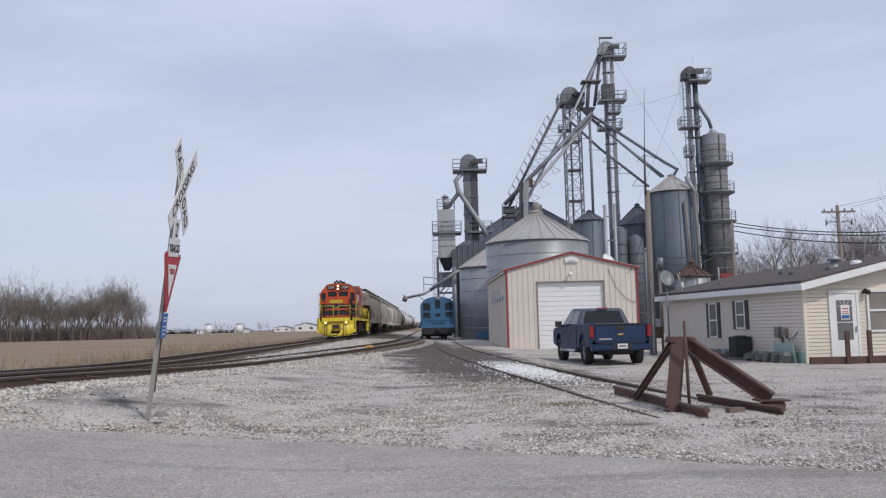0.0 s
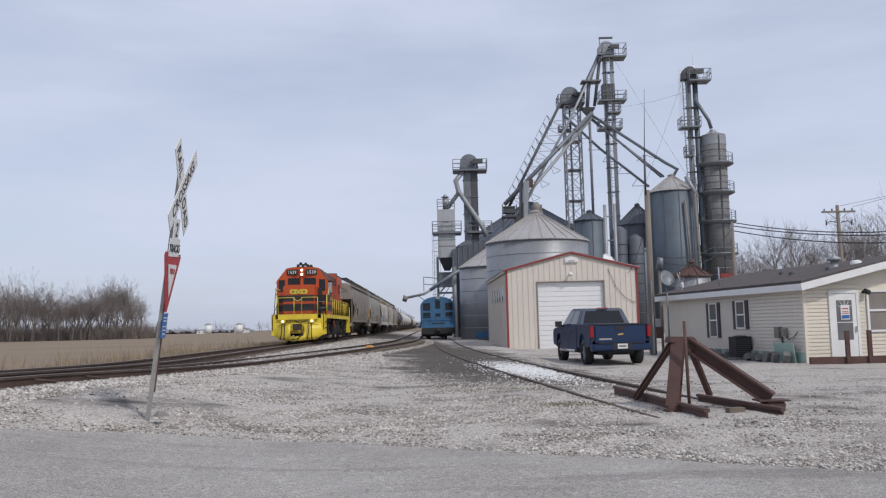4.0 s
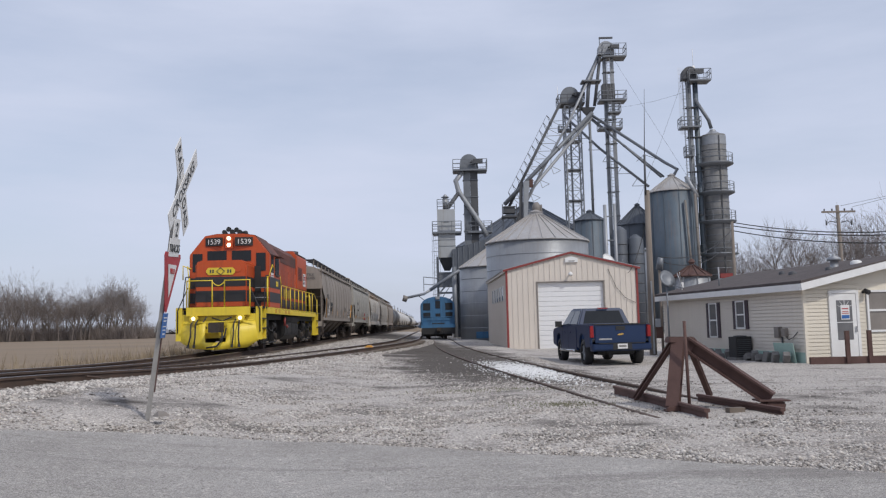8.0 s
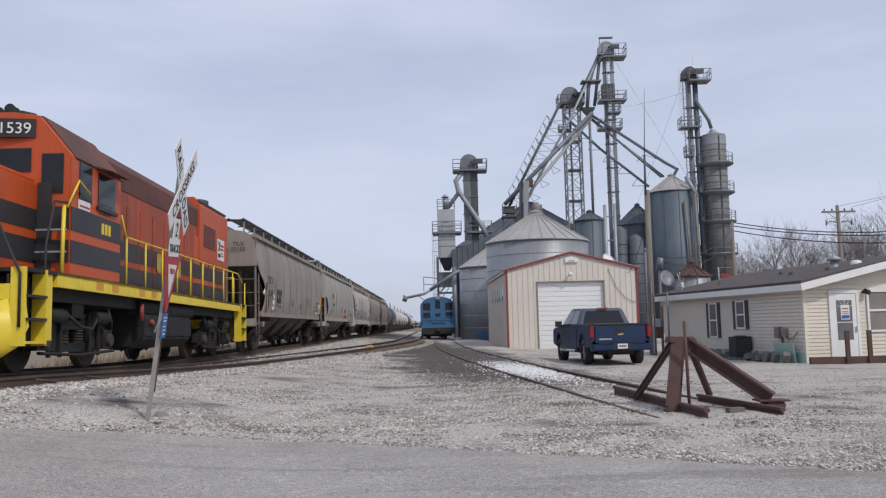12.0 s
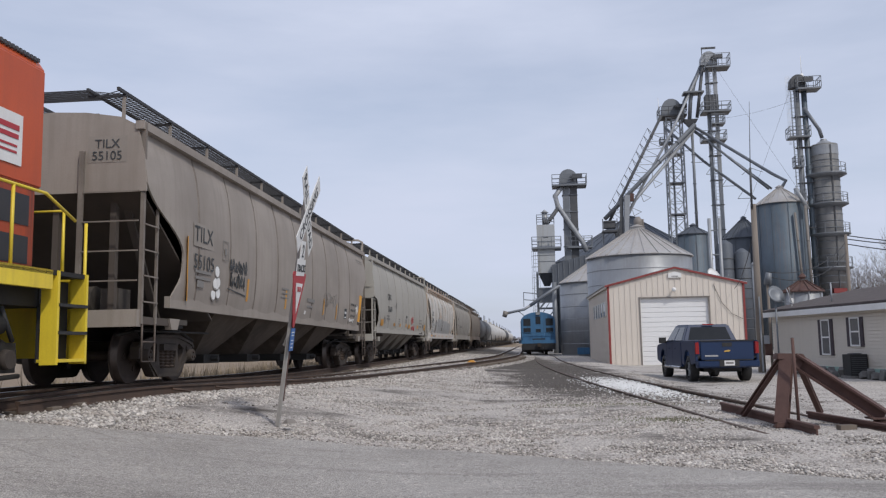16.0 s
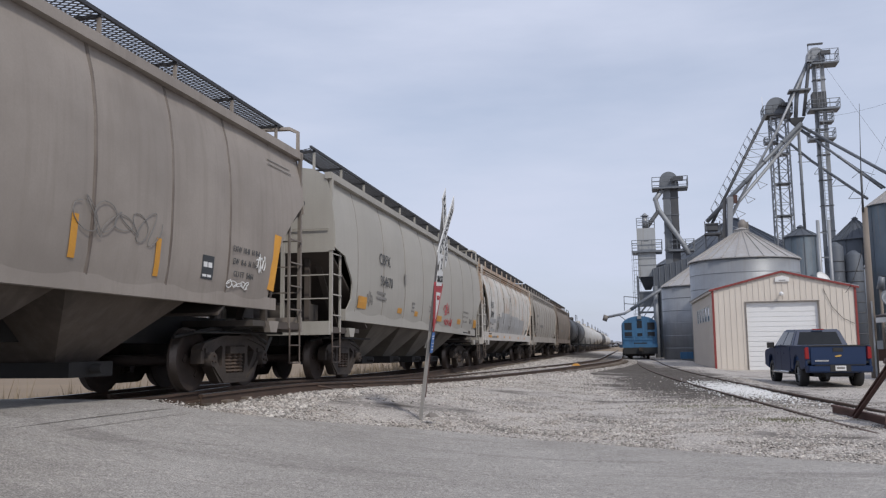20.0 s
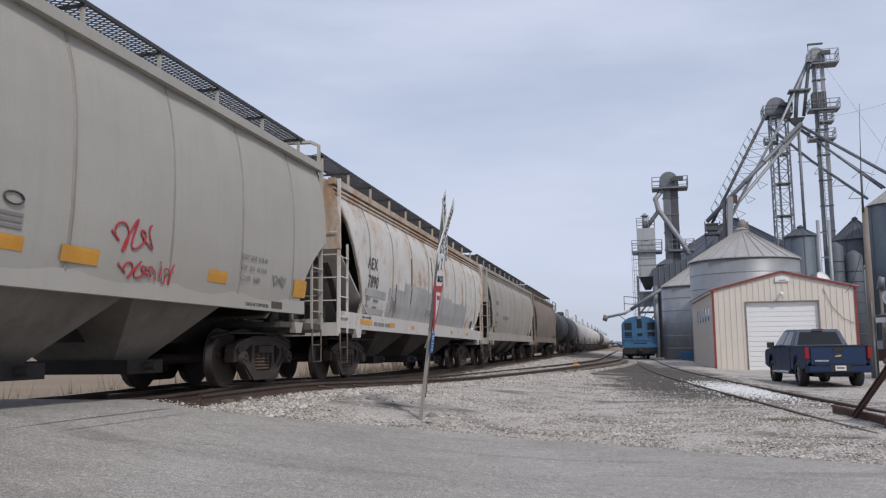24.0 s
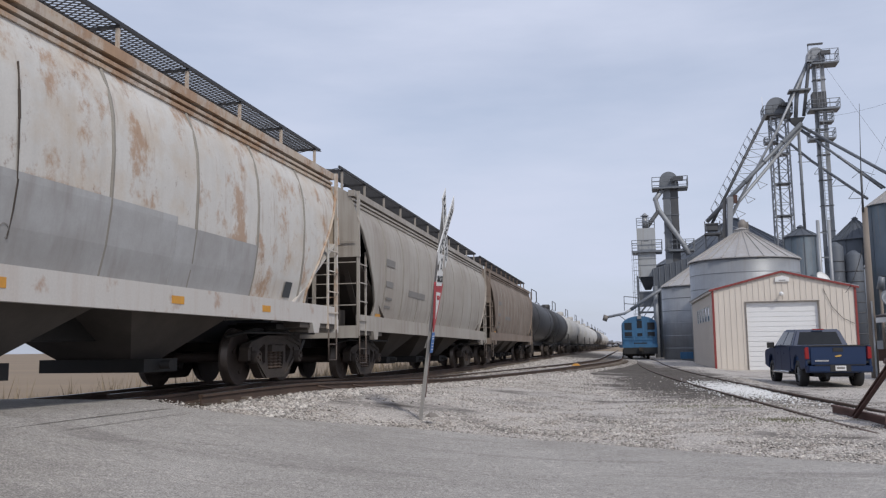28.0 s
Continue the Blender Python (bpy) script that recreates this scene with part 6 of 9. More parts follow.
def side_bars(c, rows, y, z, xs, material=FADED):
    tilt = math.degrees(math.atan2(xs(z + 0.2) - xs(z), 0.2))
    return bars(rows, material, c, pose(xs(z) + 0.008, y, z, 0, 0, 90) @ pose(0, 0, 0, tilt))


def patch(c, y, z, w, h, xs, material, name="reflector", lift=0.005):
    bm = B()
    n = 12
    for k in range(n):
        za, zb = z + h * k / n, z + h * (k + 1) / n
        quad(bm, (xs(za) + lift, y, za), (xs(za) + lift, y + w, za), (xs(zb) + lift, y + w, zb), (xs(zb) + lift, y, zb))
    return part(name, bm, material, c)


def scrawl(c, y, z, w, h, xs, material, seed, r=0.014, loops=9, name="graffiti"):
    """A looped spray-paint line."""
    rr = random.Random(seed)
    bm = B()
    ph = [rr.uniform(0, 6.28) for _ in range(6)]
    pts = []
    for k in range(loops * 12):
        t = k / (loops * 12)
        zz = z + h * (0.5 + 0.42 * math.sin(6.28 * loops * t * 0.77 + ph[0]) * (0.7 + 0.3 * math.sin(9 * t + ph[1])))
        yy = y + w * (t + 0.09 * math.cos(6.28 * loops * t + ph[2]) + 0.03 * math.sin(31 * t + ph[3]))
        pts.append((xs(zz) + 0.012, yy, zz))
    for a, b in zip(pts, pts[1:]):
        beam(bm, a, b, 0.006, r * 2)
    return part(name, bm, material, c, "spray-painted graffiti")


def marks_grey(c, L, xs):
    side_text(c, "TILX", 0.40, 2.85, 2.42, xs)
    side_text(c, "55105", 0.37, 2.90, 1.94, xs)
    patch(c, 2.40, 2.33, 0.95, 0.42, xs, STENCIL_PATCH, "renumbered_patch", 0.004)
    bm = B()
    beam(bm, (xs(1.45) + 0.012, 2.28, 1.35), (xs(2.3) + 0.02, 2.12, 2.45), 0.012, 0.16)
    part("reflector", bm, AMBER, c, "faded orange reflector strip")
    side_bars(c, [(0, 0.25, 0.75, 0.05), (0, 0.14, 0.7, 0.05), (-0.1, 0.0, 0.3, 0.12)], 2.9, 1.62, xs)
    bm, edge_ = B(), B()
    for dy, dz, r in ((0, 0.55, 0.10), (-0.06, 0.32, 0.09), (0.10, 0.36, 0.09), (-0.09, 0.12, 0.10), (0.13, 0.16, 0.10), (0.02, 0.34, 0.12)):
        z = 1.42 + dz
        rod(bm, (xs(z) - 0.01, 3.55 + dy, z), (xs(z) + 0.010, 3.55 + dy, z), r, n=14)
        rod(edge_, (xs(z) - 0.01, 3.55 + dy, z), (xs(z) + 0.006, 3.55 + dy, z), r + 0.028, n=14)
    part("graffiti", bm, SIGN_WHITE, c, "white sprayed shape with a dark outline")
    part("graffiti", edge_, FADED, c)
    # a two-line tag of jagged sprayed strokes
    rr = random.Random(3)
    bm = B()
    for row, (za, count) in enumerate(((2.04, 7), (1.76, 6))):
        for k in range(count):
            ya = 4.22 + 0.14 * k + 0.05 * row
            pts = [(ya + rr.uniform(-0.03, 0.05), za + rr.uniform(-0.02, 0.03)), (ya + rr.uniform(0.0, 0.09), za + 0.24 + rr.uniform(-0.05, 0.04)), (ya + 0.11 + rr.uniform(-0.02, 0.03), za + rr.uniform(0.04, 0.18)), (ya + rr.uniform(0.02, 0.10), za + rr.uniform(0.06, 0.14)), (ya + 0.13, za + rr.uniform(-0.05, 0.02))]
            for p, q in zip(pts, pts[1:]):
                beam(bm, (xs(p[1]) + 0.010, p[0], p[1]), (xs(q[1]) + 0.010, q[0], q[1]), 0.006, 0.028)
    beam(bm, (xs(1.70) + 0.010, 4.15, 1.70), (xs(1.62) + 0.010, 5.2, 1.62), 0.006, 0.022)
    part("graffiti", bm, LETTER, c, "black sprayed tag in two lines")
    for y, z in ((5.27, 1.52), (8.05, 1.50), (11.8, 1.52), (13.4, 1.46)):
        patch(c, y, z, 0.11, 0.46, xs, AMBER)
    patch(c, 9.85, 1.46, 0.14, 0.09, xs, SIGN_WHITE, "placard")
    bars([(0, 0.0, 0.30, 0.012), (0, 0.36, 0.30, 0.012)], FADED, c, pose(xs(2.4) + 0.012, 3.95, 2.22, 0, 0, 90), "stencil_frame")
    bars([(-0.15, 0.0, 0.012, 0.36), (0.15, 0.0, 0.012, 0.36), (0, 0.1, 0.09, 0.13)], FADED, c, pose(xs(2.4) + 0.012, 3.95, 2.22, 0, 0, 90), "stencil_frame")
    side_bars(c, [(0, 0.2, 0.55, 0.04), (0, 0.1, 0.5, 0.03), (0, 0.0, 0.6, 0.03)], 8.0, 1.75, xs, FADED)
    side_bars(c, [(0, 0.25, 0.75, 0.09), (-0.05, 0.1, 0.6, 0.05)], 10.4, 1.55, xs, FADED)
    scrawl(c, 11.9, 1.75, 1.5, 0.5, xs, FADED, 8, 0.004, 9)
    side_text(c, "EXW 10-8  H 8-6", 0.12, 15.85, 1.98, xs, LETTER)
    side_text(c, "EW  8-6  H 15-0", 0.12, 15.85, 1.80, xs, LETTER)
    side_text(c, "CU FT  5461", 0.12, 15.8, 1.62, xs, LETTER)
    bm = B()
    beam(bm, (xs(1.5) + 0.012, 16.78, 1.50), (xs(2.4) + 0.02, 16.95, 2.4), 0.012, 0.15)
    part("reflector", bm, AMBER, c)
    pl = patch(c, 14.55, 1.52, 0.32, 0.32, xs, LETTER, "black_placard", 0.006)
    for a, b in ((0.03, 0.03), (0.16, 0.03), (0.03, 0.16), (0.16, 0.16)):
        bm = B()
        z = 1.52 + b
        quad(bm, (xs(z) + 0.012, 14.55 + a, z), (xs(z) + 0.012, 14.55 + a + 0.11, z), (xs(z) + 0.012, 14.55 + a + 0.11, z + 0.11), (xs(z) + 0.012, 14.55 + a, z + 0.11))
        part("placard_square", bm, SIGN_WHITE, pl)
    scrawl(c, 16.2, 1.7, 0.30, 0.36, xs, LETTER_WHITE, 14, 0.008, 7)
    scrawl(c, 15.3, 1.44, 0.7, 0.14, xs, LETTER_WHITE, 15, 0.005, 9)
    side_bars(c, [(0, 0.08, 0.9, 0.015), (0, 0.0, 0.95, 0.015)], L - 1.6, 3.55, xs, FADED)
    for e, f in ((0.62, 0),):
        bm = B()
        quad(bm, (0.62, e - 0.026, 3.42), (1.26, e - 0.026, 3.42), (1.26, e - 0.026, 3.84), (0.62, e - 0.026, 3.84))
        part("number_patch", bm, STENCIL_PATCH, c)
        letters("TILX", 0.20, LETTER, c, pose(0.94, e - 0.034, 3.65), "lettering", 0.002)
        letters("55105", 0.20, LETTER, c, pose(0.94, e - 0.034, 3.46), "lettering", 0.002)


def marks_pale(c, L, xs):
    side_text(c, "CBFX", 0.36, 4.05, 2.55, xs)
    side_text(c, "354670", 0.33, 4.20, 2.06, xs)
    for y, z, w_, h in ((2.15, 1.46, 0.6, 0.26), (5.3, 1.50, 0.4, 0.13), (7.0, 1.50, 0.35, 0.13), (8.8, 1.50, 0.4, 0.14), (9.75, 1.47, 0.62, 0.17), (12.8, 1.49, 0.55, 0.17), (15.8, 1.45, 0.55, 0.30)):
        patch(c, y, z, w_, h, xs, AMBER)
    side_bars(c, [(0, 0.2, 0.7, 0.05), (0.05, 0.08, 0.8, 0.05)], 3.8, 1.66, xs, FADED)
    side_bars(c, [(0, 0.0, 0.16, 0.26)], 5.9, 2.25, xs, FADED)
    scrawl(c, 2.75, 1.5, 0.4, 0.42, xs, FADED, 21, 0.01, 5)
    side_bars(c, [(0, 0.3, 0.3, 0.05), (0, 0.2, 0.25, 0.04), (0, 0.1, 0.3, 0.04)], 6.8, 1.5, xs, FADED)
    # maker's oval and its small print
    bm = B()
    pts = [(xs(1.98) + 0.012, 9.0 + 0.13 * math.cos(6.28318 * k / 20), 1.98 + 0.06 * math.sin(6.28318 * k / 20)) for k in range(21)]
    pipe(bm, pts, 0.010, 5)
    part("maker_mark", bm, LETTER, c)
    side_bars(c, [(0, 0.14, 0.5, 0.03), (0.05, 0.08, 0.4, 0.03), (0, 0.02, 0.5, 0.03)], 8.9, 1.68, xs, FADED)
    side_text(c, "EXW 10-8  H 8-10", 0.11, 14.2, 1.90, xs, FADED)
    side_text(c, "EW   8-3   H 15-0", 0.11, 14.2, 1.74, xs, FADED)
    side_text(c, "CU FT   5400", 0.11, 14.1, 1.58, xs, FADED)
    scrawl(c, 14.9, 1.55, 0.5, 0.22, xs, FADED, 4, 0.006, 7)
    # red tag: tall loops with two lines under them
    scrawl(c, 10.55, 1.62, 0.85, 0.50, xs, SIGN_RED, 12, 0.012, 5)
    scrawl(c, 10.75, 1.36, 0.75, 0.26, xs, SIGN_RED, 18, 0.010, 6)
    scrawl(c, 11.55, 1.32, 0.35, 0.36, xs, SIGN_RED, 23, 0.010, 3)
    letters("2 INCH HF COMP SHOES", 0.075, LETTER, c, pose(1.5335, L - 3.45, 1.22, 0, 0, 90), "lettering", 0.002)
    bars([(0, 0, 0.42, 0.11)], HOPPER_SHADE, c, pose(1.534, L - 2.7, 1.22, 0, 0, 90))
    letters("CBFX", 0.16, LETTER, c, pose(0.75, 0.59, 3.6), "lettering", 0.002)
    letters("354670", 0.16, LETTER, c, pose(0.75, 0.59, 3.4), "lettering", 0.002)


def marks_rusty(c, L, xs):
    side_text(c, "AEX", 0.38, 2.72, 2.38, xs)
    side_text(c, "7890", 0.38, 2.80, 1.98, xs)
    for k, (a, b, z, h) in enumerate(((4.17, 5.55, 1.34, 0.74), (5.55, 8.2, 1.34, 0.96), (8.2, 11.5, 1.34, 0.90), (11.5, 13.86, 1.34, 0.80), (2.3, 3.9, 1.78, 0.16), (2.35, 3.9, 1.40, 0.12))):
        patch(c, a, z, b - a, h, xs, PATCH_GREY, "paint_patch", 0.006 + 0.002 * k)
    side_bars(c, [(0.3, 0.26, 0.36, 0.06), (0.3, 0.10, 0.32, 0.06)], 2.85, 1.42, xs, FADED)
    m = pose(1.5345, 3.65, 1.13, 0, 0, 90)
    for x, w_ in ((-0.52, 0.24), (-0.08, 0.5), (0.46, 0.38)):
        bars([(x, 0, w_, 0.085)], FADED, c, m, "maker_mark")
    letters("2 IN  H F  COMP  SHOES", 0.06, LETTER, c, pose(1.5345, 2.45, 1.27, 0, 0, 90), "lettering", 0.002)
    side_text(c, "LD LMT", 0.10, 2.55, 1.68, xs, FADED)
    side_text(c, "LT WT", 0.10, 2.52, 1.52, xs, FADED)
    for y, w_ in ((2.0, 0.85), (4.25, 0.5), (6.4, 0.3), (8.3, 0.3), (11.5, 0.3), (14.2, 0.3)):
        bm = B()
        box(bm, 1.532, y + w_ / 2, 1.14, 0.008, w_, 0.10)
        part("reflector", bm, AMBER, c)
    pl = patch(c, L - 3.2, 1.42, 0.3, 0.26, xs, LETTER, "black_placard", 0.02)
    scrawl(c, 4.4, 1.4, 0.5, 0.55, xs, FADED, 31, 0.007, 8)
    scrawl(c, 8.0, 1.5, 0.6, 0.3, xs, FADED, 32, 0.007, 6)
    for y, z, h in ((4.75, 1.4, 0.8), (6.2, 1.8, 1.2), (8.6, 1.6, 1.7)):
        bm = B()
        for k in range(6):
            za, zb = z + h * k / 6, z + h * (k + 1) / 6
            beam(bm, (xs(za) + 0.008, y + 0.02 * math.sin(k), za), (xs(zb) + 0.008, y + 0.02 * math.sin(k + 1), zb), 0.01, 0.03)
        part("dent_line", bm, HOPPER_SHADE, c)


def marks_white(c, L, xs):
    side_bars(c, [(0, 0.5, 0.75, 0.16), (0, 0.0, 0.6, 0.14)], 2.9, 2.1, xs, FADED)
    side_bars(c, [(0, 0.0, 1.8, 0.16)], 5.6, 2.0, xs, FADED)
    side_bars(c, [(0, 0.3, 0.5, 0.06), (0, 0.1, 0.5, 0.06)], 2.9, 1.5, xs, FADED)
    patch(c, 2.1, 1.3, 0.4, 0.14, xs, AMBER)


hoppers = [
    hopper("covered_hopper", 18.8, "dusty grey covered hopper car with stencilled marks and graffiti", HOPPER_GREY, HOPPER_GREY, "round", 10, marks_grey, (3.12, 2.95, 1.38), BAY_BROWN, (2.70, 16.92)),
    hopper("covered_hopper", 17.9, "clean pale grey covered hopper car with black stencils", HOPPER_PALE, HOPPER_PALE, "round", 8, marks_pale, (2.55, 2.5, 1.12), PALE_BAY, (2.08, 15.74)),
    hopper("covered_hopper", 18.3, "white covered hopper car with rust blotches and grey paint patches", HOPPER_RUSTY, SILL_WHITE, "flow", 8, marks_rusty, (3.6, 2.6, 1.6), DUSTY_SHADED_BAY),
    hopper("covered_hopper", 17.9, "dirty white covered hopper car", HOPPER_WHITE, HOPPER_WHITE, "flow", 9, marks_white, (3.4, 2.6, 1.3), DUSTY_SHADED_BAY),
    hopper("covered_hopper", 17.0, "brown streaked covered hopper car", HOPPER_BROWN, HOPPER_BROWN, "flow", 12, marks_white, (3.4, 2.6, 1.3), DUSTY_SHADED_BAY),
]


def tank_car(name, material, label, L=16.6):
    c = thing(name, Matrix(), label, "tank car", "tank cars of the train")
    bm = B()
    n = 28
    prof = [(0.9, 0.0), (0.95, 0.7), (1.1, 1.1), (1.35, 1.38), (1.75, 1.52), (L - 1.75, 1.52), (L - 1.35, 1.38), (L - 1.1, 1.1), (L - 0.95, 0.7), (L - 0.9, 0.0)]
    rings = [[bm.verts.new((max(r, 0.02) * math.cos(6.28318 * i / n), y, 2.55 + max(r, 0.02) * math.sin(6.28318 * i / n))) for i in range(n)] for y, r in prof]
    for a, b in zip(rings, rings[1:]):
        for i in range(n):
            bm.faces.new((a[i], b[i], b[(i + 1) % n], a[(i + 1) % n])).smooth = True
    part("tank_shell", bm, material, c)
    bm = B()
    lathe(bm, [(0.4, 3.95), (0.4, 4.45), (0.3, 4.55)], 16, 0, L / 2)
    part("dome", bm, material, c)
    bm = B()
    for s in (-1, 1):
        pts = [(s * 0.75, L / 2 - 1.6, 4.0), (s * 0.75, L / 2 - 1.6, 4.75), (s * 0.75, L / 2 + 1.6, 4.75), (s * 0.75, L / 2 + 1.6, 4.0)]
        pipe(bm, pts, 0.035, 6)
    part("dome_rail", bm, GRIME, c)
    for y in (4.0, L - 4.0):
        bm = B()
        pipe(bm, [(1.5 * math.cos(6.28318 * k / 28), y, 2.55 + 1.5 * math.sin(6.28318 * k / 28)) for k in range(29)], 0.05, 6)
        part("tank_band", bm, material, c)
    bm = B()
    box(bm, 0, L / 2, 0.85, 1.2, L - 1.2, 0.3)
    part("centre_sill", bm, GRIME, c)
    for e, s in ((0.6, 1), (L - 0.6, -1)):
        bm = B()
        box(bm, 0, e + s * 0.7, 0.95, 2.9, 1.6, 0.12)
        part("end_platform", bm, GRIME, c)
        bm = B()
        for x in (-1.4, 1.4):
            beam(bm, (x, e, 0.4), (x, e, 2.0), 0.05, 0.05)
            beam(bm, (x, e + s * 0.5, 0.4), (x, e + s * 0.5, 1.6), 0.05, 0.05)
        pipe(bm, [(-1.4, e, 2.0), (1.4, e, 2.0)], 0.03, 6)
        part("end_rail", bm, GRIME, c)
        coupler(c, 0.0 if s > 0 else L, s)
    for y in (2.3, L - 2.3):
        freight_truck(c, y)
    return c


tb = tank_car("tank_car", TANK_BLACK, "black tank car with a railed dome")
WHEELSETS_NEAR = WHEELSETS[:20]
tw_ = tank_car("tank_car", TANK_WHITE, "dirty white tank car with a railed dome")
tanks = [tb, copy_thing(tb, Matrix()), tw_] + [copy_thing(tw_, Matrix()) for _ in range(4)] + [copy_thing(tb, Matrix()) for _ in range(2)] + [copy_thing(tw_, Matrix()) for _ in range(4)]


# ---- the locomotive ----
def locomotive():
    c = thing("diesel_locomotive", Matrix(), "orange and black diesel locomotive with yellow pilot and handrails", "locomotive")
    L = 16.74
    # plough: a bent blade
    for s in (-1, 1):
        bm = B()
        rows = []
        for z, lean in ((0.10, 0.34), (0.35, 0.22), (0.65, 0.12), (1.0, 0.10)):
            row = []
            for k in range(9):
                f = k / 8
                x = s * f * {0.10: 1.02, 0.35: 1.40, 0.65: 1.53, 1.0: 1.46}[z]
                y = 0.55 - lean * (1 - 0.25 * f) + 0.55 * f * f
                row.append(bm.verts.new((x, y, z + (0.14 * f if z == 1.0 else 0.05 * f))))
            rows.append(row)
        for a, b in zip(rows, rows[1:]):
            for k in range(8):
                if not (k < 2 and a is rows[1]) and not (k < 2 and a is rows[2]):
                    bm.faces.new((a[k], a[k + 1], b[k + 1], b[k])).smooth = True
        thicken(bm, (0, 0.025, 0))
        part("plough_blade", bm, YELLOW, c)
    bm = B()
    box(bm, 0, 0.92, 0.5, 2.6, 0.06, 0.85)
    part("pilot_sheet", bm, YELLOW, c)
    bm = B()
    box(bm, 0, 0.80, 1.30, 2.25, 0.10, 0.30)
    part("deck_fascia", bm, YELLOW, c, bevel=0.02)
    coupler(c, 0.0, 1)
    bm = B()
    box(bm, 0, 0.55, 0.74, 0.28, 0.2, 0.28)
    part("coupler_pocket", bm, RUST, c, bevel=0.04)
    # hoses on the pilot
    for x, dx in ((-0.80, -0.05), (-0.68, -0.01), (0.66, -0.02), (0.78, 0.04)):
        bm = B()
        pipe(bm, [(x, 0.62, 1.15), (x + dx, 0.38, 1.0), (x + dx, 0.30, 0.55), (x + dx * 2, 0.22, 0.28)], 0.028, 6)
        rod(bm, (x + dx * 2, 0.22, 0.28), (x + dx * 2.2, 0.2, 0.18), 0.05, n=6)
        part("air_hose", bm, BLACK, c)
    bm = B()
    pipe(bm, [(0.25, 0.3, 0.75), (0.30, 0.15, 0.45), (0.1, 0.1, 0.22), (-0.25, 0.1, 0.18)], 0.035, 6)
    part("air_hose", bm, BLACK, c)
    bm = B()
    pipe(bm, [(-0.4, 0.72, 1.25), (-0.5, 0.6, 1.05), (-0.35, 0.55, 0.85)], 0.03, 6)
    pipe(bm, [(-0.2, 0.7, 1.22), (0.2, 0.62, 1.1), (0.5, 0.7, 1.24)], 0.025, 6)
    part("jumper_cable", bm, BLACK, c)
    bm = B()
    pipe(bm, [(-1.2, 0.62, 1.0), (-0.3, 0.5, 1.06), (0.5, 0.5, 1.08), (1.3, 0.7, 1.12)], 0.02, 6)
    part("uncoupling_lever", bm, YELLOW, c)
    # ditch lights
    for x in (-0.82, 0.82):
        bm = B()
        rod(bm, (x, 0.78, 1.20), (x, 0.56, 1.20), 0.13, 0.14, n=18)
        dl = part("ditch_light", bm, YELLOW, c)
        bm = B()
        rod(bm, (x, 0.56, 1.20), (x, 0.545, 1.20), 0.062, n=18)
        part("lens", bm, LAMP_ON, dl, "lit headlight lens")
    # frame and walkways
    bm = B()
    box(bm, 0, L / 2, 1.15, 2.5, L - 2.6, 0.35)
    part("main_frame", bm, GRIME, c)
    for s in (-1, 1):
        bm = B()
        box(bm, s * 1.47, L / 2 + 0.15, 1.36, 0.08, L - 3.7, 0.24)
        part("side_sill", bm, YELLOW, c, bevel=0.01)
        for k in range(7):
            bm = B()
            box(bm, s * 1.513, 3.0 + k * 0.75, 1.40, 0.008, 0.32, 0.14)
            part("sill_patch", bm, AMBER if k % 3 else YELLOW, c)
        bm = B()
        box(bm, s * 1.2, L / 2, 1.54, 0.62, L - 1.9, 0.06)
        part("walkway", bm, GRIME, c)
        # stepwells front and back
        for y, nm in ((1.25, 1), (L - 1.25, -1)):
            for dy in (-0.34, 0.34):
                bm = B()
                box(bm, s * 1.42, y + dy, 0.42, 0.22, 0.05, 1.18)
                st = part("stepwell", bm, YELLOW, c)
            for z in (0.45, 0.80, 1.15):
                bm = B()
                box(bm, s * 1.40, y, z, 0.3, 0.66, 0.04)
                part("step", bm, YELLOW if z < 0.5 else BLACK, st)
            bm = B()
            box(bm, s * 1.25, y, 0.45, 0.03, 0.66, 1.05)
            part("step_back", bm, BLACK, st)
        bm = B()
        box(bm, s * 1.46, 1.72, 0.5, 0.06, 0.3, 1.1)
        part("pilot_side", bm, YELLOW, c)
    # short hood
    bm = B()
    prism(bm, [(-0.92, 1.58), (0.92, 1.58), (0.92, 3.18), (0.78, 3.30), (-0.78, 3.30), (-0.92, 3.18)], 1.15, 2.55)
    part("short_hood", bm, ORANGE, c, bevel=0.05)
    for z0, z1 in ((2.35, 2.70), (1.80, 2.20)):
        bm = B()
        box(bm, 0, 1.142, z0, 1.80, 0.012, z1 - z0)
        for s in (-1, 1):
            box(bm, s * 0.926, 1.86, z0, 0.010, 1.30, z1 - z0)
        part("nose_stripe", bm, LOCO_BLACK, c)
    bm = B()
    prism(bm, [(-0.52, 2.86), (-0.44, 2.77), (0.44, 2.77), (0.52, 2.86), (0.52, 2.94), (0.44, 3.03), (-0.44, 3.03), (-0.52, 2.94)], 1.118, 1.134)
    em = part("nose_emblem", bm, LETTER_YELLOW, c, "yellow emblem plate with black edging")
    bm = B()
    for a, b in (((-0.14, 2.90), (0, 3.03)), ((0, 3.03), (0.14, 2.90)), ((0.14, 2.90), (0, 2.77)), ((0, 2.77), (-0.14, 2.90))):
        beam(bm, (a[0], 1.112, a[1]), (b[0], 1.112, b[1]), 0.02, 0.02)
    part("emblem_diamond", bm, LETTER, em)
    for x in (-0.36, -0.27, 0.27, 0.36):
        bm = B()
        box(bm, x, 1.112, 2.84, 0.05, 0.008, 0.12)
        part("emblem_bar", bm, LETTER, em)
    bm = B()
    rod(bm, (0.62, 1.15, 3.0), (0.62, 1.13, 3.0), 0.14, n=20)
    part("blanking_plate", bm, ORANGE, c)
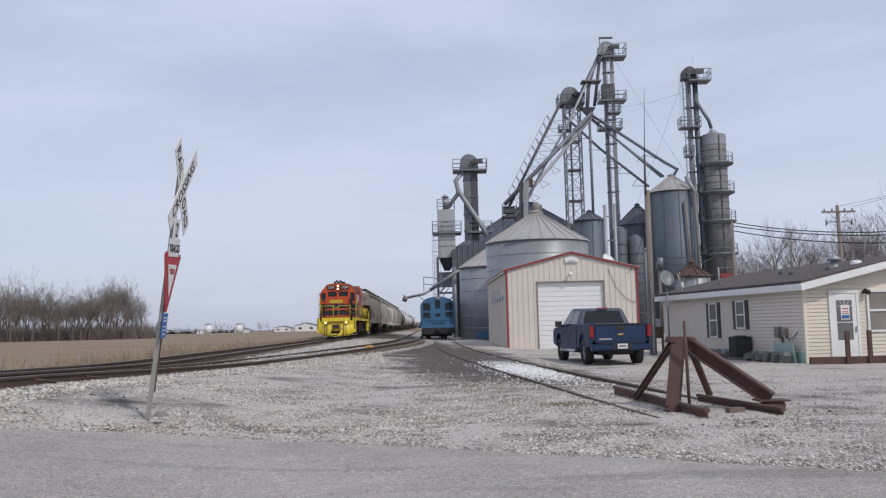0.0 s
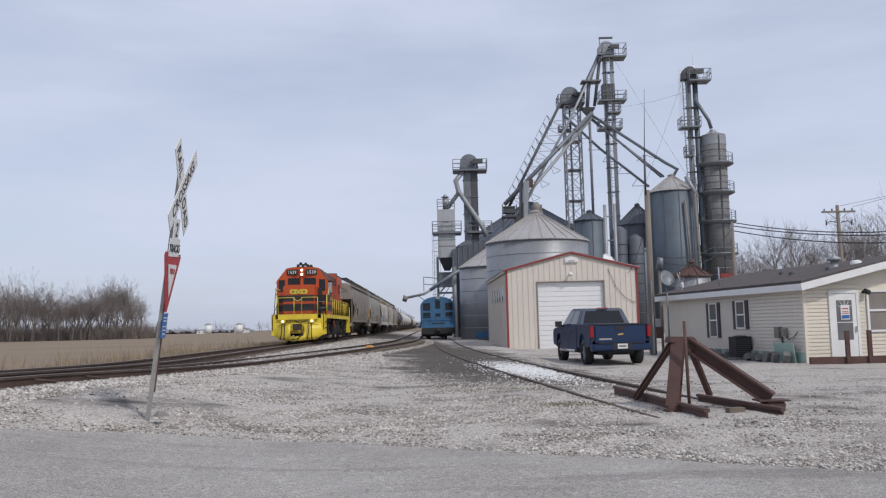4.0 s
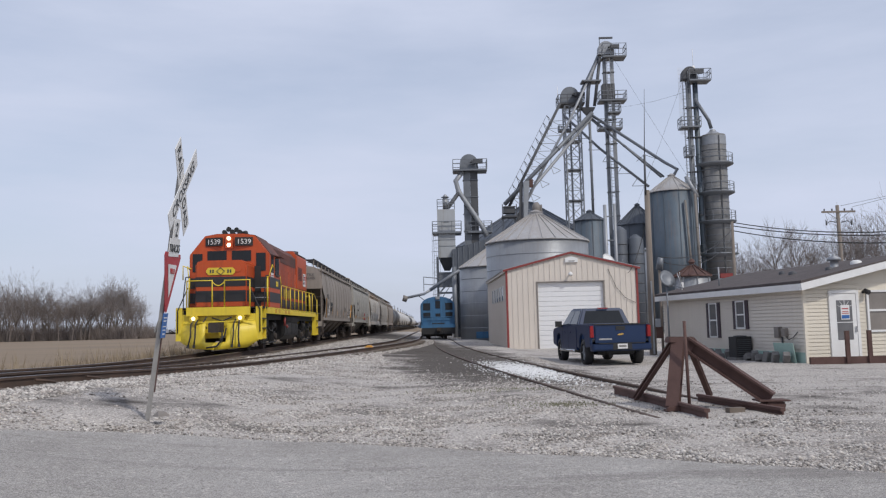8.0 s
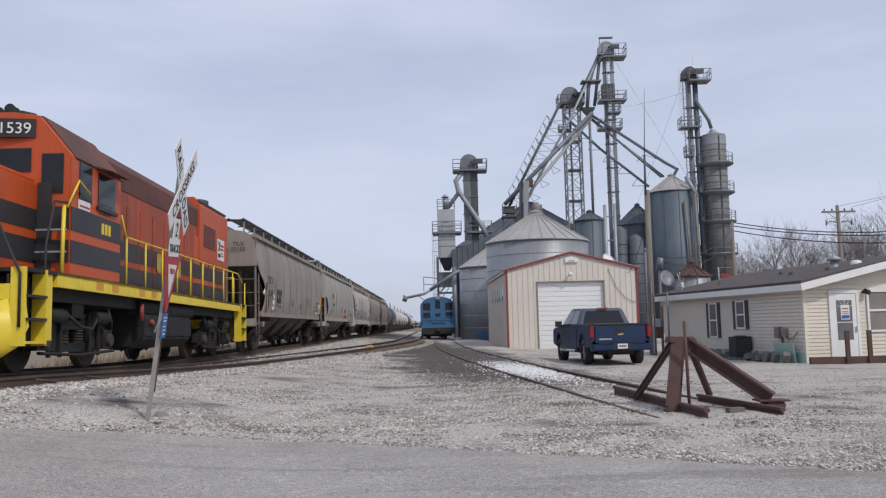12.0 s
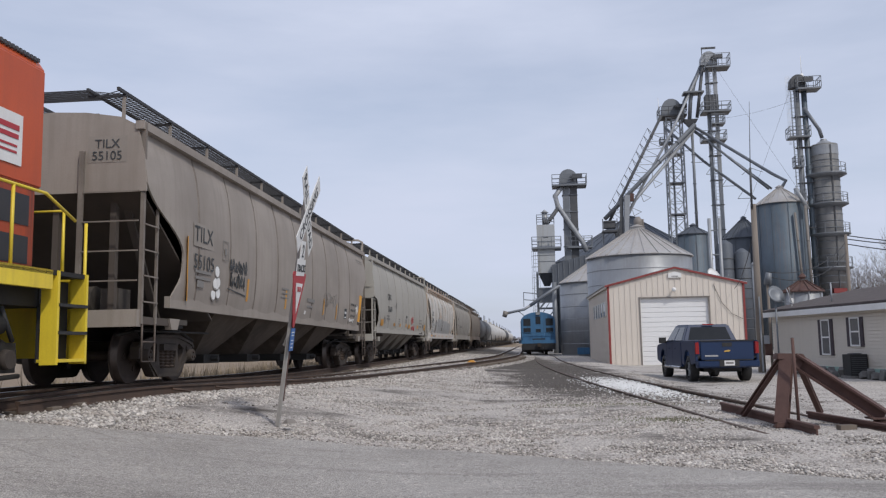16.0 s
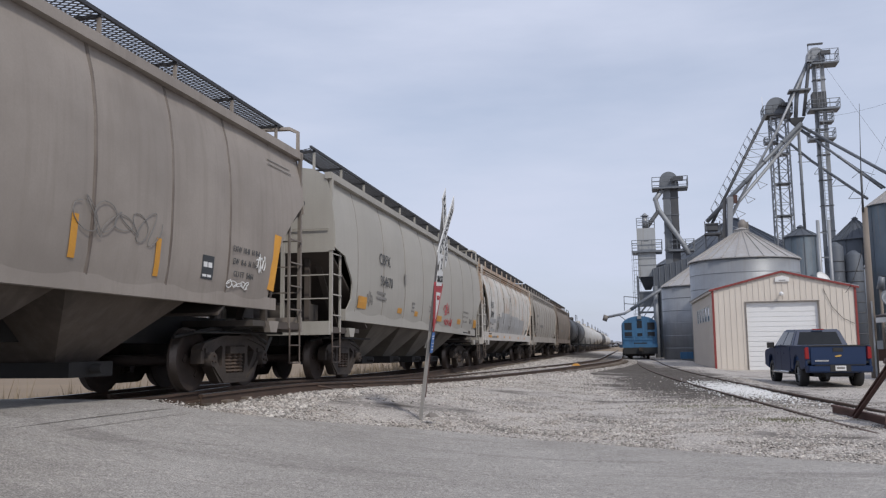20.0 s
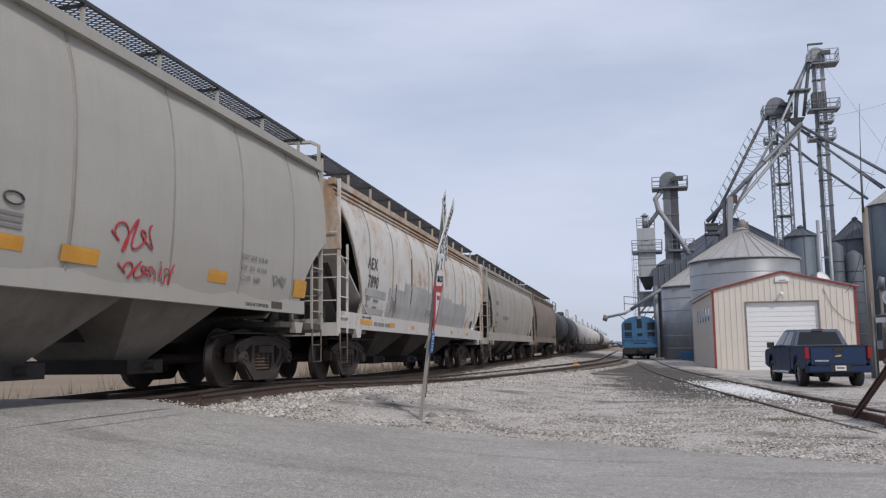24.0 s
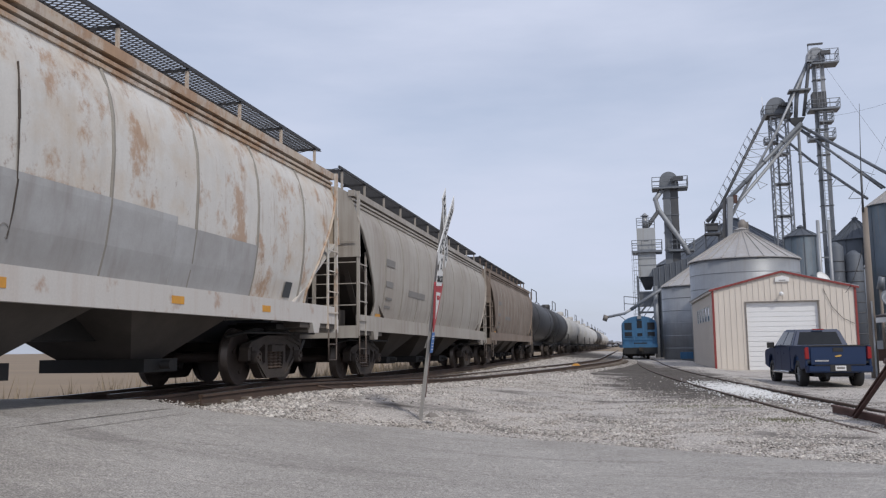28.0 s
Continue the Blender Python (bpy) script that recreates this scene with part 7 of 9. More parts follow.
    # flat black panel standing in for the dark inside the open front doorway
    bm = B()
    box(bm, 1.07, 2.44, 1.66, 0.24, 0.03, 1.5)
    part("open_front_door", bm, BLACK, c)
    for z in (1.95, 2.32):
        bm = B()
        box(bm, 1.25, 2.30, z, 0.5, 0.06, 0.03)
        part("foot_tread", bm, PALE_STEEL, c)
    # cab
    bm = B()
    prism(bm, [(-1.50, 1.58), (1.50, 1.58), (1.50, 3.62), (0.92, 4.34), (0.5, 4.40), (-0.5, 4.40), (-0.92, 4.34), (-1.50, 3.62)], 2.45, 4.75)
    cab = part("cab", bm, ORANGE, c, bevel=0.025)
    bm = B()
    prism(bm, [(1.53, 3.62), (0.94, 4.36), (0.5, 4.43), (-0.5, 4.43), (-0.94, 4.36), (-1.53, 3.62), (-1.50, 3.60), (-0.92, 4.32), (-0.5, 4.39), (0.5, 4.39), (0.92, 4.32), (1.50, 3.60)], 2.62, 4.80)
    part("cab_roof", bm, ORANGE_ROOF, cab)
    for z0, z1 in ((2.35, 2.75), (1.80, 2.18)):
        for s in (-1, 1):
            bm = B()
            box(bm, s * 1.506, 3.6, z0, 0.010, 2.26, z1 - z0)
            part("cab_stripe", bm, LOCO_BLACK, cab)
            bm = B()
            box(bm, s * 1.21, 2.442, z0, 0.55, 0.012, z1 - z0)
            part("cab_stripe", bm, LOCO_BLACK, cab)
    # windscreen and corner windows
    for x, w_, z0, hh in ((-0.46, 0.72, 3.36, 0.40), (0.46, 0.72, 3.36, 0.40)):
        bm = B()
        box(bm, x, 2.438, z0, w_, 0.02, hh)
        part("windscreen", bm, GLASS, cab, bevel=0.008)
    for x in (-1.19, 1.19):
        bm = B()
        box(bm, x, 2.438, 2.98, 0.36, 0.02, 0.68)
        part("door_window", bm, GLASS, cab, bevel=0.008)
    for s in (-1, 1):
        bm = B()
        pts = [(2.78, 2.92), (3.30, 2.92), (3.30, 3.58), (2.78, 3.58)]
        prism(bm, pts, min(s * 1.49, s * 1.515), max(s * 1.49, s * 1.515), "x")
        part("side_window", bm, GLASS, cab)
        bm = B()
        prism(bm, [(3.60, 2.92), (4.40, 2.92), (4.40, 3.55), (3.60, 3.55)], min(s * 1.49, s * 1.515), max(s * 1.49, s * 1.515), "x")
        sw = part("side_window", bm, GLASS, cab)
        bm = B()
        hull(bm, [(s * 1.5, 3.5, 3.62), (s * 1.5, 4.5, 3.62), (s * 1.78, 3.5, 3.56), (s * 1.78, 4.5, 3.56), (s * 1.5, 3.5, 3.66), (s * 1.5, 4.5, 3.66)])
        part("sunshade", bm, ORANGE_ROOF, sw)
        bm = B()
        box(bm, s * 1.52, 4.0, 2.86, 0.06, 0.95, 0.06)
        part("arm_rest", bm, LOCO_BLACK, sw)
        bm = B()
        box(bm, s * 1.512, 2.98, 2.76, 0.012, 0.48, 0.16)
        pl = part("warning_plate", bm, SIGN_WHITE, cab)
        bm = B()
        box(bm, s * 1.52, 2.98, 2.80, 0.008, 0.42, 0.03)
        part("unreadable_lettering", bm, SIGN_RED, pl)
    letters("1539", 0.30, LETTER, cab, pose(1.512, 3.95, 2.80, 0, 0, 90), "lettering", 0.003)
    bm = B()
    for k in range(3):
        box(bm, 1.514, 3.82 + k * 0.16, 2.44, 0.008, 0.11, 0.20)
    part("road_mark_bars", bm, LETTER_YELLOW, cab)
    # number boards and headlight
    for s in (-1, 1):
        nb = part("number_board", (lambda b: (box(b, 0, 0, 0, 0.66, 0.07, 0.32), b)[1])(B()), BLACK, cab, "black number board with white figures", 0.03, at=pose(s * 0.56, 2.40, 3.94, 0, 0, s * 10))
        letters("1539", 0.27, LETTER_WHITE, nb, pose(0, -0.045, 0.065), "lettering", 0.004)
    bm = B()
    prism(bm, [(-0.15, 3.84), (0.15, 3.84), (0.15, 4.36), (-0.15, 4.36)], 2.36, 2.46)
    hl = part("headlight_housing", bm, ORANGE, cab, bevel=0.02)
    for z in (3.97, 4.22):
        bm = B()
        rod(bm, (0, 2.37, z), (0, 2.345, z), 0.075, n=18)
        part("lens", bm, LAMP_ON, hl, "lit headlight lens")
    # horn cluster
    hn = part("air_horn", (lambda b: (box(b, 0.1, 3.2, 4.42, 0.9, 0.25, 0.06), b)[1])(B()), BLACK, cab)
    for x, y, z, d in ((-0.30, 3.05, 4.52, -1), (-0.15, 3.1, 4.64, -1), (0.0, 3.05, 4.53, -1), (0.14, 3.15, 4.62, -1), (0.28, 3.05, 4.52, -1), (0.42, 3.2, 4.52, 1)):
        bm = B()
        rod(bm, (x, y + 0.3 * -d, z), (x, y + 0.12 * d, z), 0.03, 0.10, n=12)
        part("horn_bell", bm, BLACK, hn)
    # long hood
    bm = B()
    prism(bm, [(-0.92, 1.58), (0.92, 1.58), (0.92, 4.18), (0.70, 4.42), (0, 4.50), (-0.70, 4.42), (-0.92, 4.18)], 4.72, 15.55)
    hood = part("long_hood", bm, SOOTY_ORANGE, c, bevel=0.025)
    bm = B()
    prism(bm, [(0.935, 3.72), (0.935, 4.19), (0.71, 4.435), (0, 4.515), (-0.71, 4.435), (-0.935, 4.19), (-0.935, 3.72), (-0.925, 3.72), (-0.925, 4.18), (-0.70, 4.42), (0, 4.50), (0.70, 4.42), (0.925, 4.18), (0.925, 3.72)], 4.9, 12.2)
    part("sooty_roof", bm, ORANGE_ROOF, hood)
    for z0, z1 in ((2.22, 2.62), (1.72, 2.08)):
        bm = B()
        for s in (-1, 1):
            box(bm, s * 0.926, 10.1, z0, 0.010, 10.6, z1 - z0)
        box(bm, 0, 15.556, z0, 1.8, 0.010, z1 - z0)
        part("hood_stripe", bm, LOCO_BLACK, hood)
    for k in range(11):
        bm = B()
        box(bm, 0.936, 5.3 + k * 0.86, 1.7, 0.02, 0.80, 1.72)
        dr_ = part("hood_door", bm, SOOTY_ORANGE if k < 8 else ORANGE, hood, bevel=0.008)
        for z0, z1 in ((2.22, 2.62), (1.72, 2.08)):
            bm = B()
            box(bm, 0.950, 5.3 + k * 0.86, z0, 0.008, 0.78, z1 - z0)
            part("door_stripe", bm, LOCO_BLACK, dr_)
        bm = B()
        box(bm, 0.958, 5.6 + k * 0.86, 2.6, 0.02, 0.03, 0.16)
        part("latch", bm, DARK_STEEL, dr_)
    bm = B()
    prism(bm, [(-0.97, 2.75), (0.97, 2.75), (0.97, 4.36), (0.80, 4.60), (-0.80, 4.60), (-0.97, 4.36)], 12.3, 15.60)
    part("radiator_hood", bm, ORANGE, hood, bevel=0.02)
    bm = B()
    for k in range(9):
        box(bm, 0.978, 13.4, 3.2 + k * 0.075, 0.02, 1.3, 0.03)
    part("radiator_grille", bm, LOCO_BLACK, hood)
    for x in (-0.3, 0.3):
        bm = B()
        lathe(bm, [(0.42, 4.56), (0.42, 4.70), (0.36, 4.72)], 20, x * 1.4, 13.4 + x)
        part("roof_fan", bm, DARK_STEEL, hood)
    bm = B()
    for k in range(40):
        box(bm, 0.9, 12.35 + k * 0.08, 4.46, 0.10, 0.045, 0.05)
    part("fan_guard", bm, DARK_STEEL, hood)
    bm = B()
    rod(bm, (0, 8.6, 4.4), (0, 8.6, 4.72), 0.22, n=14)
    part("exhaust_stack", bm, DARK_STEEL, hood)
    pl = part("safety_placard", (lambda b: (box(b, 0.982, 14.7, 2.95, 0.010, 0.82, 0.66), b)[1])(B()), SIGN_WHITE, hood, "white safety poster plate")
    bars([(0.12, 0.42, 0.42, 0.07), (0.12, 0.31, 0.40, 0.06), (0.12, 0.2, 0.35, 0.03), (0.12, 0.12, 0.35, 0.03)], SIGN_RED, pl, pose(0.992, 14.7, 2.97, 0, 0, 90))
    bm = B()
    beam(bm, (0.991, 14.38, 3.24), (0.991, 14.58, 3.54), 0.008, 0.05)
    beam(bm, (0.991, 14.58, 3.24), (0.991, 14.38, 3.54), 0.008, 0.05)
    rod(bm, (0.987, 14.40, 3.10), (0.995, 14.40, 3.10), 0.07, n=12)
    rod(bm, (0.987, 14.55, 3.10), (0.995, 14.55, 3.10), 0.07, n=12)
    part("poster_figure", bm, LETTER, pl)
    for k, (w_, h_) in enumerate(((0.30, 0.46), (0.26, 0.40), (0.34, 0.40), (0.40, 0.46))):
        bm = B()
        y_ = 8.75 + k * 0.52
        hull(bm, [(x, y_ + a * w_ / 2, 2.35 + b * h_ / 2) for x in (0.962, 0.975) for a, b in ((-0.7, -1), (0.7, -1), (1, -0.7), (1, 0.7), (0.7, 1), (-0.7, 1), (-1, 0.7), (-1, -0.7))])
        part("side_emblem", bm, FADED_YELLOW, hood, "yellow emblem shape on the hood side")
    # small beacons and boxes on the sides
    for y, z in ((5.1, 3.35), (5.5, 3.65)):
        bm = B()
        box(bm, 0.96, y, z, 0.06, 0.16, 0.18)
        part("vent_plate", bm, SIGN_WHITE, hood)
    # handrails
    def rail(name, pts, r=0.022, mat=YELLOW):
        b = B()
        pipe(b, pts, r, 6)
        part(name, b, mat, c)
    for s in (-1, 1):
        ys = [5.2 + k * 1.13 for k in range(9)]
        rail("side_handrail", [(s * 1.46, 4.9, 2.95), (s * 1.46, 5.15, 2.55), (s * 1.46, 14.9, 2.55), (s * 1.46, 15.6, 2.3)])
        for y in ys:
            rail("handrail_post", [(s * 1.46, y, 1.55), (s * 1.46, y, 2.55)])
        rail("handrail_post", [(s * 1.46, 2.25, 1.6), (s * 1.46, 2.3, 2.75)], 0.035)
        rail("grab_rail", [(s * 1.49, 2.35, 2.72), (s * 1.60, 2.55, 3.2), (s * 1.60, 3.0, 3.05)], 0.02)
        rail("step_rail", [(s * 1.48, 1.62, 0.65), (s * 1.48, 1.62, 2.0), (s * 1.48, 1.9, 2.75), (s * 1.48, 2.4, 2.8)], 0.022, BLACK)
        rail("step_rail", [(s * 1.46, 0.86, 0.7), (s * 1.46, 0.86, 1.5), (s * 1.1, 0.86, 2.3)], 0.022, BLACK)
        rail("step_rail", [(s * 1.48, L - 0.9, 0.65), (s * 1.48, L - 0.9, 2.3)], 0.022, YELLOW)
    for xa, xb in ((-1.12, -0.22), (0.22, 1.12)):
        rail("front_handrail", [(xa, 0.80, 1.6), (xa, 0.80, 2.55), (xb, 0.80, 2.55), (xb, 0.80, 1.6)], 0.03)
    bm = B()
    pts = [(-0.22 + 0.44 * k / 8, 0.80, 2.5 - 0.14 * math.sin(math.pi * k / 8)) for k in range(9)]
    pipe(bm, pts, 0.02, 6)
    part("safety_chain", bm, YELLOW, c)
    rail("mirror_arm", [(-1.3, 0.95, 2.6), (-1.3, 0.95, 3.1), (-1.05, 1.1, 3.0)], 0.025)
    for x in (-1.1, 1.1):
        rail("rear_handrail", [(x, L - 0.8, 1.55), (x, L - 0.8, 2.5), (x * 0.3, L - 0.8, 2.5), (x * 0.3, L - 0.8, 1.55)], 0.025)
    bm = B()
    box(bm, 0, L - 0.85, 0.5, 2.6, 0.08, 1.05)
    part("rear_pilot", bm, YELLOW, c)
    coupler(c, L, -1)
    # tank and running gear
    bm = B()
    prism(bm, [(-1.35, 0.55), (-1.1, 0.32), (1.1, 0.32), (1.35, 0.55), (1.35, 1.0), (1.15, 1.2), (-1.15, 1.2), (-1.35, 1.0)], 6.6, 10.2)
    tank_ = part("fuel_tank", bm, GRIME, c, bevel=0.04)
    for y in (7.2, 8.4, 9.6):
        for s in (-1, 1):
            bm = B()
            box(bm, s * 1.352, y, 0.56, 0.02, 0.06, 0.46)
            part("tank_strap", bm, BLACK, tank_)
    for s in (-1, 1):
        bm = B()
        rod(bm, (s * 1.34, 7.0, 0.86), (s * 1.42, 7.0, 0.90), 0.07, n=12)
        part("filler_cap", bm, RED_TRIM, tank_)
    for s in (-1, 1):
        bm = B()
        rod(bm, (s * 1.18, 6.4, 1.20), (s * 1.18, 10.4, 1.20), 0.19, n=16)
        part("air_reservoir", bm, GRIME, c)
        bm = B()
        rod(bm, (s * 1.40, 6.3, 0.9), (s * 1.40, 6.3, 1.25), 0.05)
        part("fuel_cutoff", bm, RED_TRIM, c)
    for y in (3.55, 13.2):
        tk = part("truck", (lambda b: (box(b, 0, 0, 0.5, 1.9, 2.2, 0.3), b)[1])(B()), GRIME, c, at=pose(0, y, 0))
        for s in (-1, 1):
            # brake rigging, hangers, blower duct and hoses outside the frame
            for e in (-1.05, -0.62, 0.62, 1.05):
                bm = B()
                beam(bm, (s * 1.16, e, 0.22), (s * 1.16, e * 0.94, 0.98), 0.05, 0.07)
                part("brake_hanger", bm, GRIME, tk)
            bm = B()
            box(bm, s * 1.10, -0.02, 0.9, 0.22, 0.5, 0.28)
            part("bolster_end", bm, GRIME, tk, bevel=0.04)
            for e in (-1.37, 1.37):
                bm = B()
                rod(bm, (s * 1.2, e, 0.50), (s * 1.30, e, 0.50), 0.13, 0.11, n=14)
                part("bearing_cap", bm, CASTING, tk)
                bm = B()
                pipe(bm, [(s * 1.28, e - 0.2, 1.12), (s * 1.32, e - 0.1, 0.85), (s * 1.24, e + 0.1, 0.72)], 0.03, 6)
                part("sand_hose", bm, BLACK, tk)
            bm = B()
            pipe(bm, [(s * 1.27, -0.7, 0.98), (s * 1.34, -0.2, 0.74), (s * 1.34, 0.3, 0.70), (s * 1.27, 0.75, 0.95)], 0.028, 6)
            part("brake_hose", bm, BLACK, tk)
            bm = B()
            outline_plate(bm, [(-1.75, 0.62), (-1.75, 0.42), (-1.45, 0.36), (-0.95, 0.36), (-0.7, 0.30), (0.7, 0.30), (0.95, 0.36), (1.45, 0.36), (1.75, 0.42), (1.75, 0.62), (1.3, 0.80), (0.6, 0.86), (-0.6, 0.86), (-1.3, 0.80)], [[(-0.62, 0.46), (0.62, 0.46), (0.55, 0.70), (-0.55, 0.70)]], s * 1.0, s * 1.12)
            part("side_frame", bm, GRIME, tk)
            for e in (-1.37, 1.37):
                bm = B()
                box(bm, s * 1.12, e, 0.34, 0.2, 0.42, 0.36)
                part("journal_box", bm, GRIME, tk, bevel=0.03)
            for e in (-0.95, 0.95):
                bm = B()
                rod(bm, (s * 1.2, e - 0.3, 0.92), (s * 1.2, e + 0.3, 0.92), 0.13, n=14)
                part("brake_cylinder", bm, GRIME, tk)
            bm = B()
            for dy in (-0.3, 0.3):
                for k in range(5):
                    rod(bm, (s * 1.08, dy, 0.46 + k * 0.05), (s * 1.08, dy, 0.49 + k * 0.05), 0.09, n=10)
            part("spring_group", bm, CASTING, tk)
            bm = B()
            pipe(bm, [(s * 1.25, -1.6, 0.3), (s * 1.25, 0, 0.24), (s * 1.25, 1.6, 0.3)], 0.03, 6)
            part("sand_pipe", bm, GRIME, tk)
        for e in (-1.37, 1.37):
            wheelset(tk, e, 0.508)
    return c


n_before = len(WHEELSETS)
loco = locomotive()
LOCO_WHEELS = WHEELSETS[n_before:]


# ---- crossing sign ----
def crossing_sign():
    s = thing("crossing_sign", pose(-3.53, 10.25, 0.20) @ Matrix.Scale(1.075, 4), "leaning crossbuck sign with yield sign on a bent galvanised post", "sign")
    # the post leans and turns its face along the road
    lean = pose(0, 0, 0, 1.0, 7.5, 0)
    bm = B()
    prism(bm, [(-0.018, -0.013), (0.018, -0.013), (0.027, 0.013), (0.016, 0.013), (0.010, -0.003), (-0.010, -0.003), (-0.016, 0.013), (-0.027, 0.013)], 0.0, 2.9, "z")
    part("post", bm, POST, s, at=lean)
    bm = B()
    box(bm, 0.022, 0.03, 0.3, 0.025, 0.02, 0.75)
    part("post_splice", bm, RUST, s, at=lean)
    face = lean @ pose(0.03, 0, 0, 0, 0, 95)
    for nm, text, ang, y in (("crossbuck_blade", "RAIL   ROAD", -45, -0.02), ("crossbuck_blade", "CROSSING", 45, -0.034)):
        bm = B()
        box(bm, 0, y, -0.115, 1.22, 0.008, 0.23)
        bl = part(nm, bm, SIGN_WHITE, s, "white crossbuck blade with black lettering", at=face @ pose(0, 0, 2.57, 0, -ang, 0))
        letters(text, 0.185, LETTER, bl, pose(0, y - 0.007, -0.066), "lettering", 0.002, 1.08)
    bm = B()
    prism(bm, [(-0.22, 0.0), (0.22, 0.0), (0.22, 0.20), (0.12, 0.20), (0.12, 0.42), (-0.12, 0.42), (-0.12, 0.20), (-0.22, 0.20)], -0.012, -0.004)
    tk = part("tracks_plate", bm, SIGN_WHITE, s, "white plate counting the tracks", at=face @ pose(0, -0.012, 1.80, 0, -2, 0))
    letters("2", 0.22, LETTER, tk, pose(0, -0.016, 0.225), "lettering", 0.002)
    letters("TRACKS", 0.125, LETTER, tk, pose(0, -0.016, 0.05), "lettering", 0.002)
    bm = B()
    prism(bm, [(-0.36, 0.62), (-0.33, 0.66), (0.33, 0.66), (0.36, 0.62), (0.03, 0.0), (-0.03, 0.0)], -0.012, -0.004)
    ys = part("yield_sign", bm, SIGN_RED, s, "red and white triangular yield sign", at=face @ pose(0, -0.008, 1.18, 0, 0, 0))
    bm = B()
    prism(bm, [(-0.19, 0.53), (0.19, 0.53), (0.0, 0.17)], -0.020, -0.014)
    part("yield_field", bm, SIGN_WHITE, ys)
    letters("YIELD", 0.085, SIGN_RED, ys, pose(0, -0.024, 0.43), "lettering", 0.002)
    bm = B()
    box(bm, 0, -0.02, 0.0, 0.20, 0.006, 0.27)
    em = part("emergency_plate", bm, SIGN_BLUE, s, "blue emergency notice plate", at=face @ pose(0.0, 0, 0.90))
    bars([(0, 0.215, 0.14, 0.012), (0, 0.18, 0.12, 0.012), (0, 0.12, 0.13, 0.010), (0, 0.08, 0.12, 0.010), (0, 0.035, 0.10, 0.014)], SIGN_WHITE, em, pose(0, -0.0212, 0))
    bm = B()
    beam(bm, (0, 0.0, 1.12), (-0.05, 0.03, 0.95), 0.02, 0.02)
    part("bracket", bm, POST, s, at=lean)
    return s


crossing_sign()


# ---- bumping post ----
def bumper():
    b = thing("bumping_post", Matrix(), "rusty steel bumping post braced to the end of the stub track", "buffer stop")
    head = Vector((3.31, 12.2, 0.90))

    def channel(name, a, z, w, d, t=0.025, turn=0):
        """A rolled I beam from a to z."""
        bm = B()
        a, z = Vector(a), Vector(z)
        q = (z - a).to_track_quat("Z", "Y").to_matrix().to_4x4()
        pr = [(-w / 2, -d / 2), (w / 2, -d / 2), (w / 2, -d / 2 + t), (t / 2, -d / 2 + t), (t / 2, d / 2 - t), (w / 2, d / 2 - t), (w / 2, d / 2), (-w / 2, d / 2), (-w / 2, d / 2 - t), (-t / 2, d / 2 - t), (-t / 2, -d / 2 + t), (-w / 2, -d / 2 + t)]
        prism(bm, pr, 0, (z - a).length, "z")
        part(name, bm, RUST, b, at=Matrix.Translation(a) @ q @ pose(0, 0, 0, 0, 0, turn))

    channel("main_brace", head + Vector((-0.06, -0.08, 0.0)), (3.02, 11.70, 0.04), 0.17, 0.13)
    channel("main_brace", head + Vector((0.06, -0.04, 0.0)), (4.30, 11.60, 0.14), 0.18, 0.19, 0.03)
    channel("back_strut", head + Vector((-0.12, 0.05, -0.02)), (2.83, 13.1, 0.05), 0.08, 0.07, 0.02)
    channel("back_strut", head + Vector((0.14, 0.08, -0.05)), (4.02, 13.3, 0.05), 0.08, 0.07, 0.02)
    bm = B()
    hull(bm, [(head.x + x, head.y + y, head.z + z) for x, y, z in ((-0.20, -0.14, 0.0), (0.22, -0.14, -0.03), (-0.20, 0.16, 0.0), (0.22, 0.16, -0.03), (-0.19, -0.12, 0.085), (0.16, -0.12, 0.075), (-0.17, 0.16, 0.085), (0.16, 0.16, 0.075))])
    part("striking_head", bm, RUST, b, bevel=0.012)
    bm = B()
    hull(bm, [(head.x + x, head.y + y, head.z + z) for x, y, z in ((-0.15, -0.11, 0.0), (0.18, -0.11, 0.0), (-0.13, 0.1, 0.0), (0.16, 0.1, 0.0), (-0.06, -0.14, -0.16), (0.08, -0.14, -0.16), (0.05, 0.06, -0.14))])
    part("gusset", bm, RUST, b)
    # curved shoe under the long brace
    bm = B()
    hull(bm, [(4.30 + x, 11.6 + y, z) for x, y, z in ((-0.16, -0.12, 0.0), (0.14, -0.12, 0.0), (0.17, -0.12, 0.10), (-0.08, -0.12, 0.12), (-0.16, 0.12, 0.0), (0.14, 0.12, 0.0), (0.17, 0.12, 0.10), (-0.08, 0.12, 0.12))])
    shoe = part("foot_shoe", bm, RUST, b, bevel=0.02)
    bm = B()
    hull(bm, [(4.30 + x, 11.6 + y, z) for x in (-0.20, 0.21) for y in (-0.15, 0.15) for z in (0.115, 0.135)])
    part("shoe_flange", bm, RUST, shoe, bevel=0.006)
    bm = B()
    hull(bm, [(3.02 + x, 11.7 + y, z) for x, y, z in ((-0.11, -0.10, 0.0), (0.11, -0.10, 0.0), (-0.09, -0.10, 0.07), (0.09, -0.10, 0.07), (-0.11, 0.12, 0.0), (0.11, 0.12, 0.0), (0.08, 0.12, 0.08))])
    part("foot_shoe", bm, RUST, b, bevel=0.012)
    for a, z in (((2.82, 14.6, 0.05), (3.19, 10.75, 0.03)), ((3.75, 13.0, 0.02), (4.20, 10.95, 0.0))):
        bm = B()
        sweep(bm, [Vector(a).lerp(Vector(z), k / 6) for k in range(7)], [(u, v + 0.09) for u, v in RAIL_SHAPE])
        part("anchor_rail", bm, RUST, b)
    bm = B()
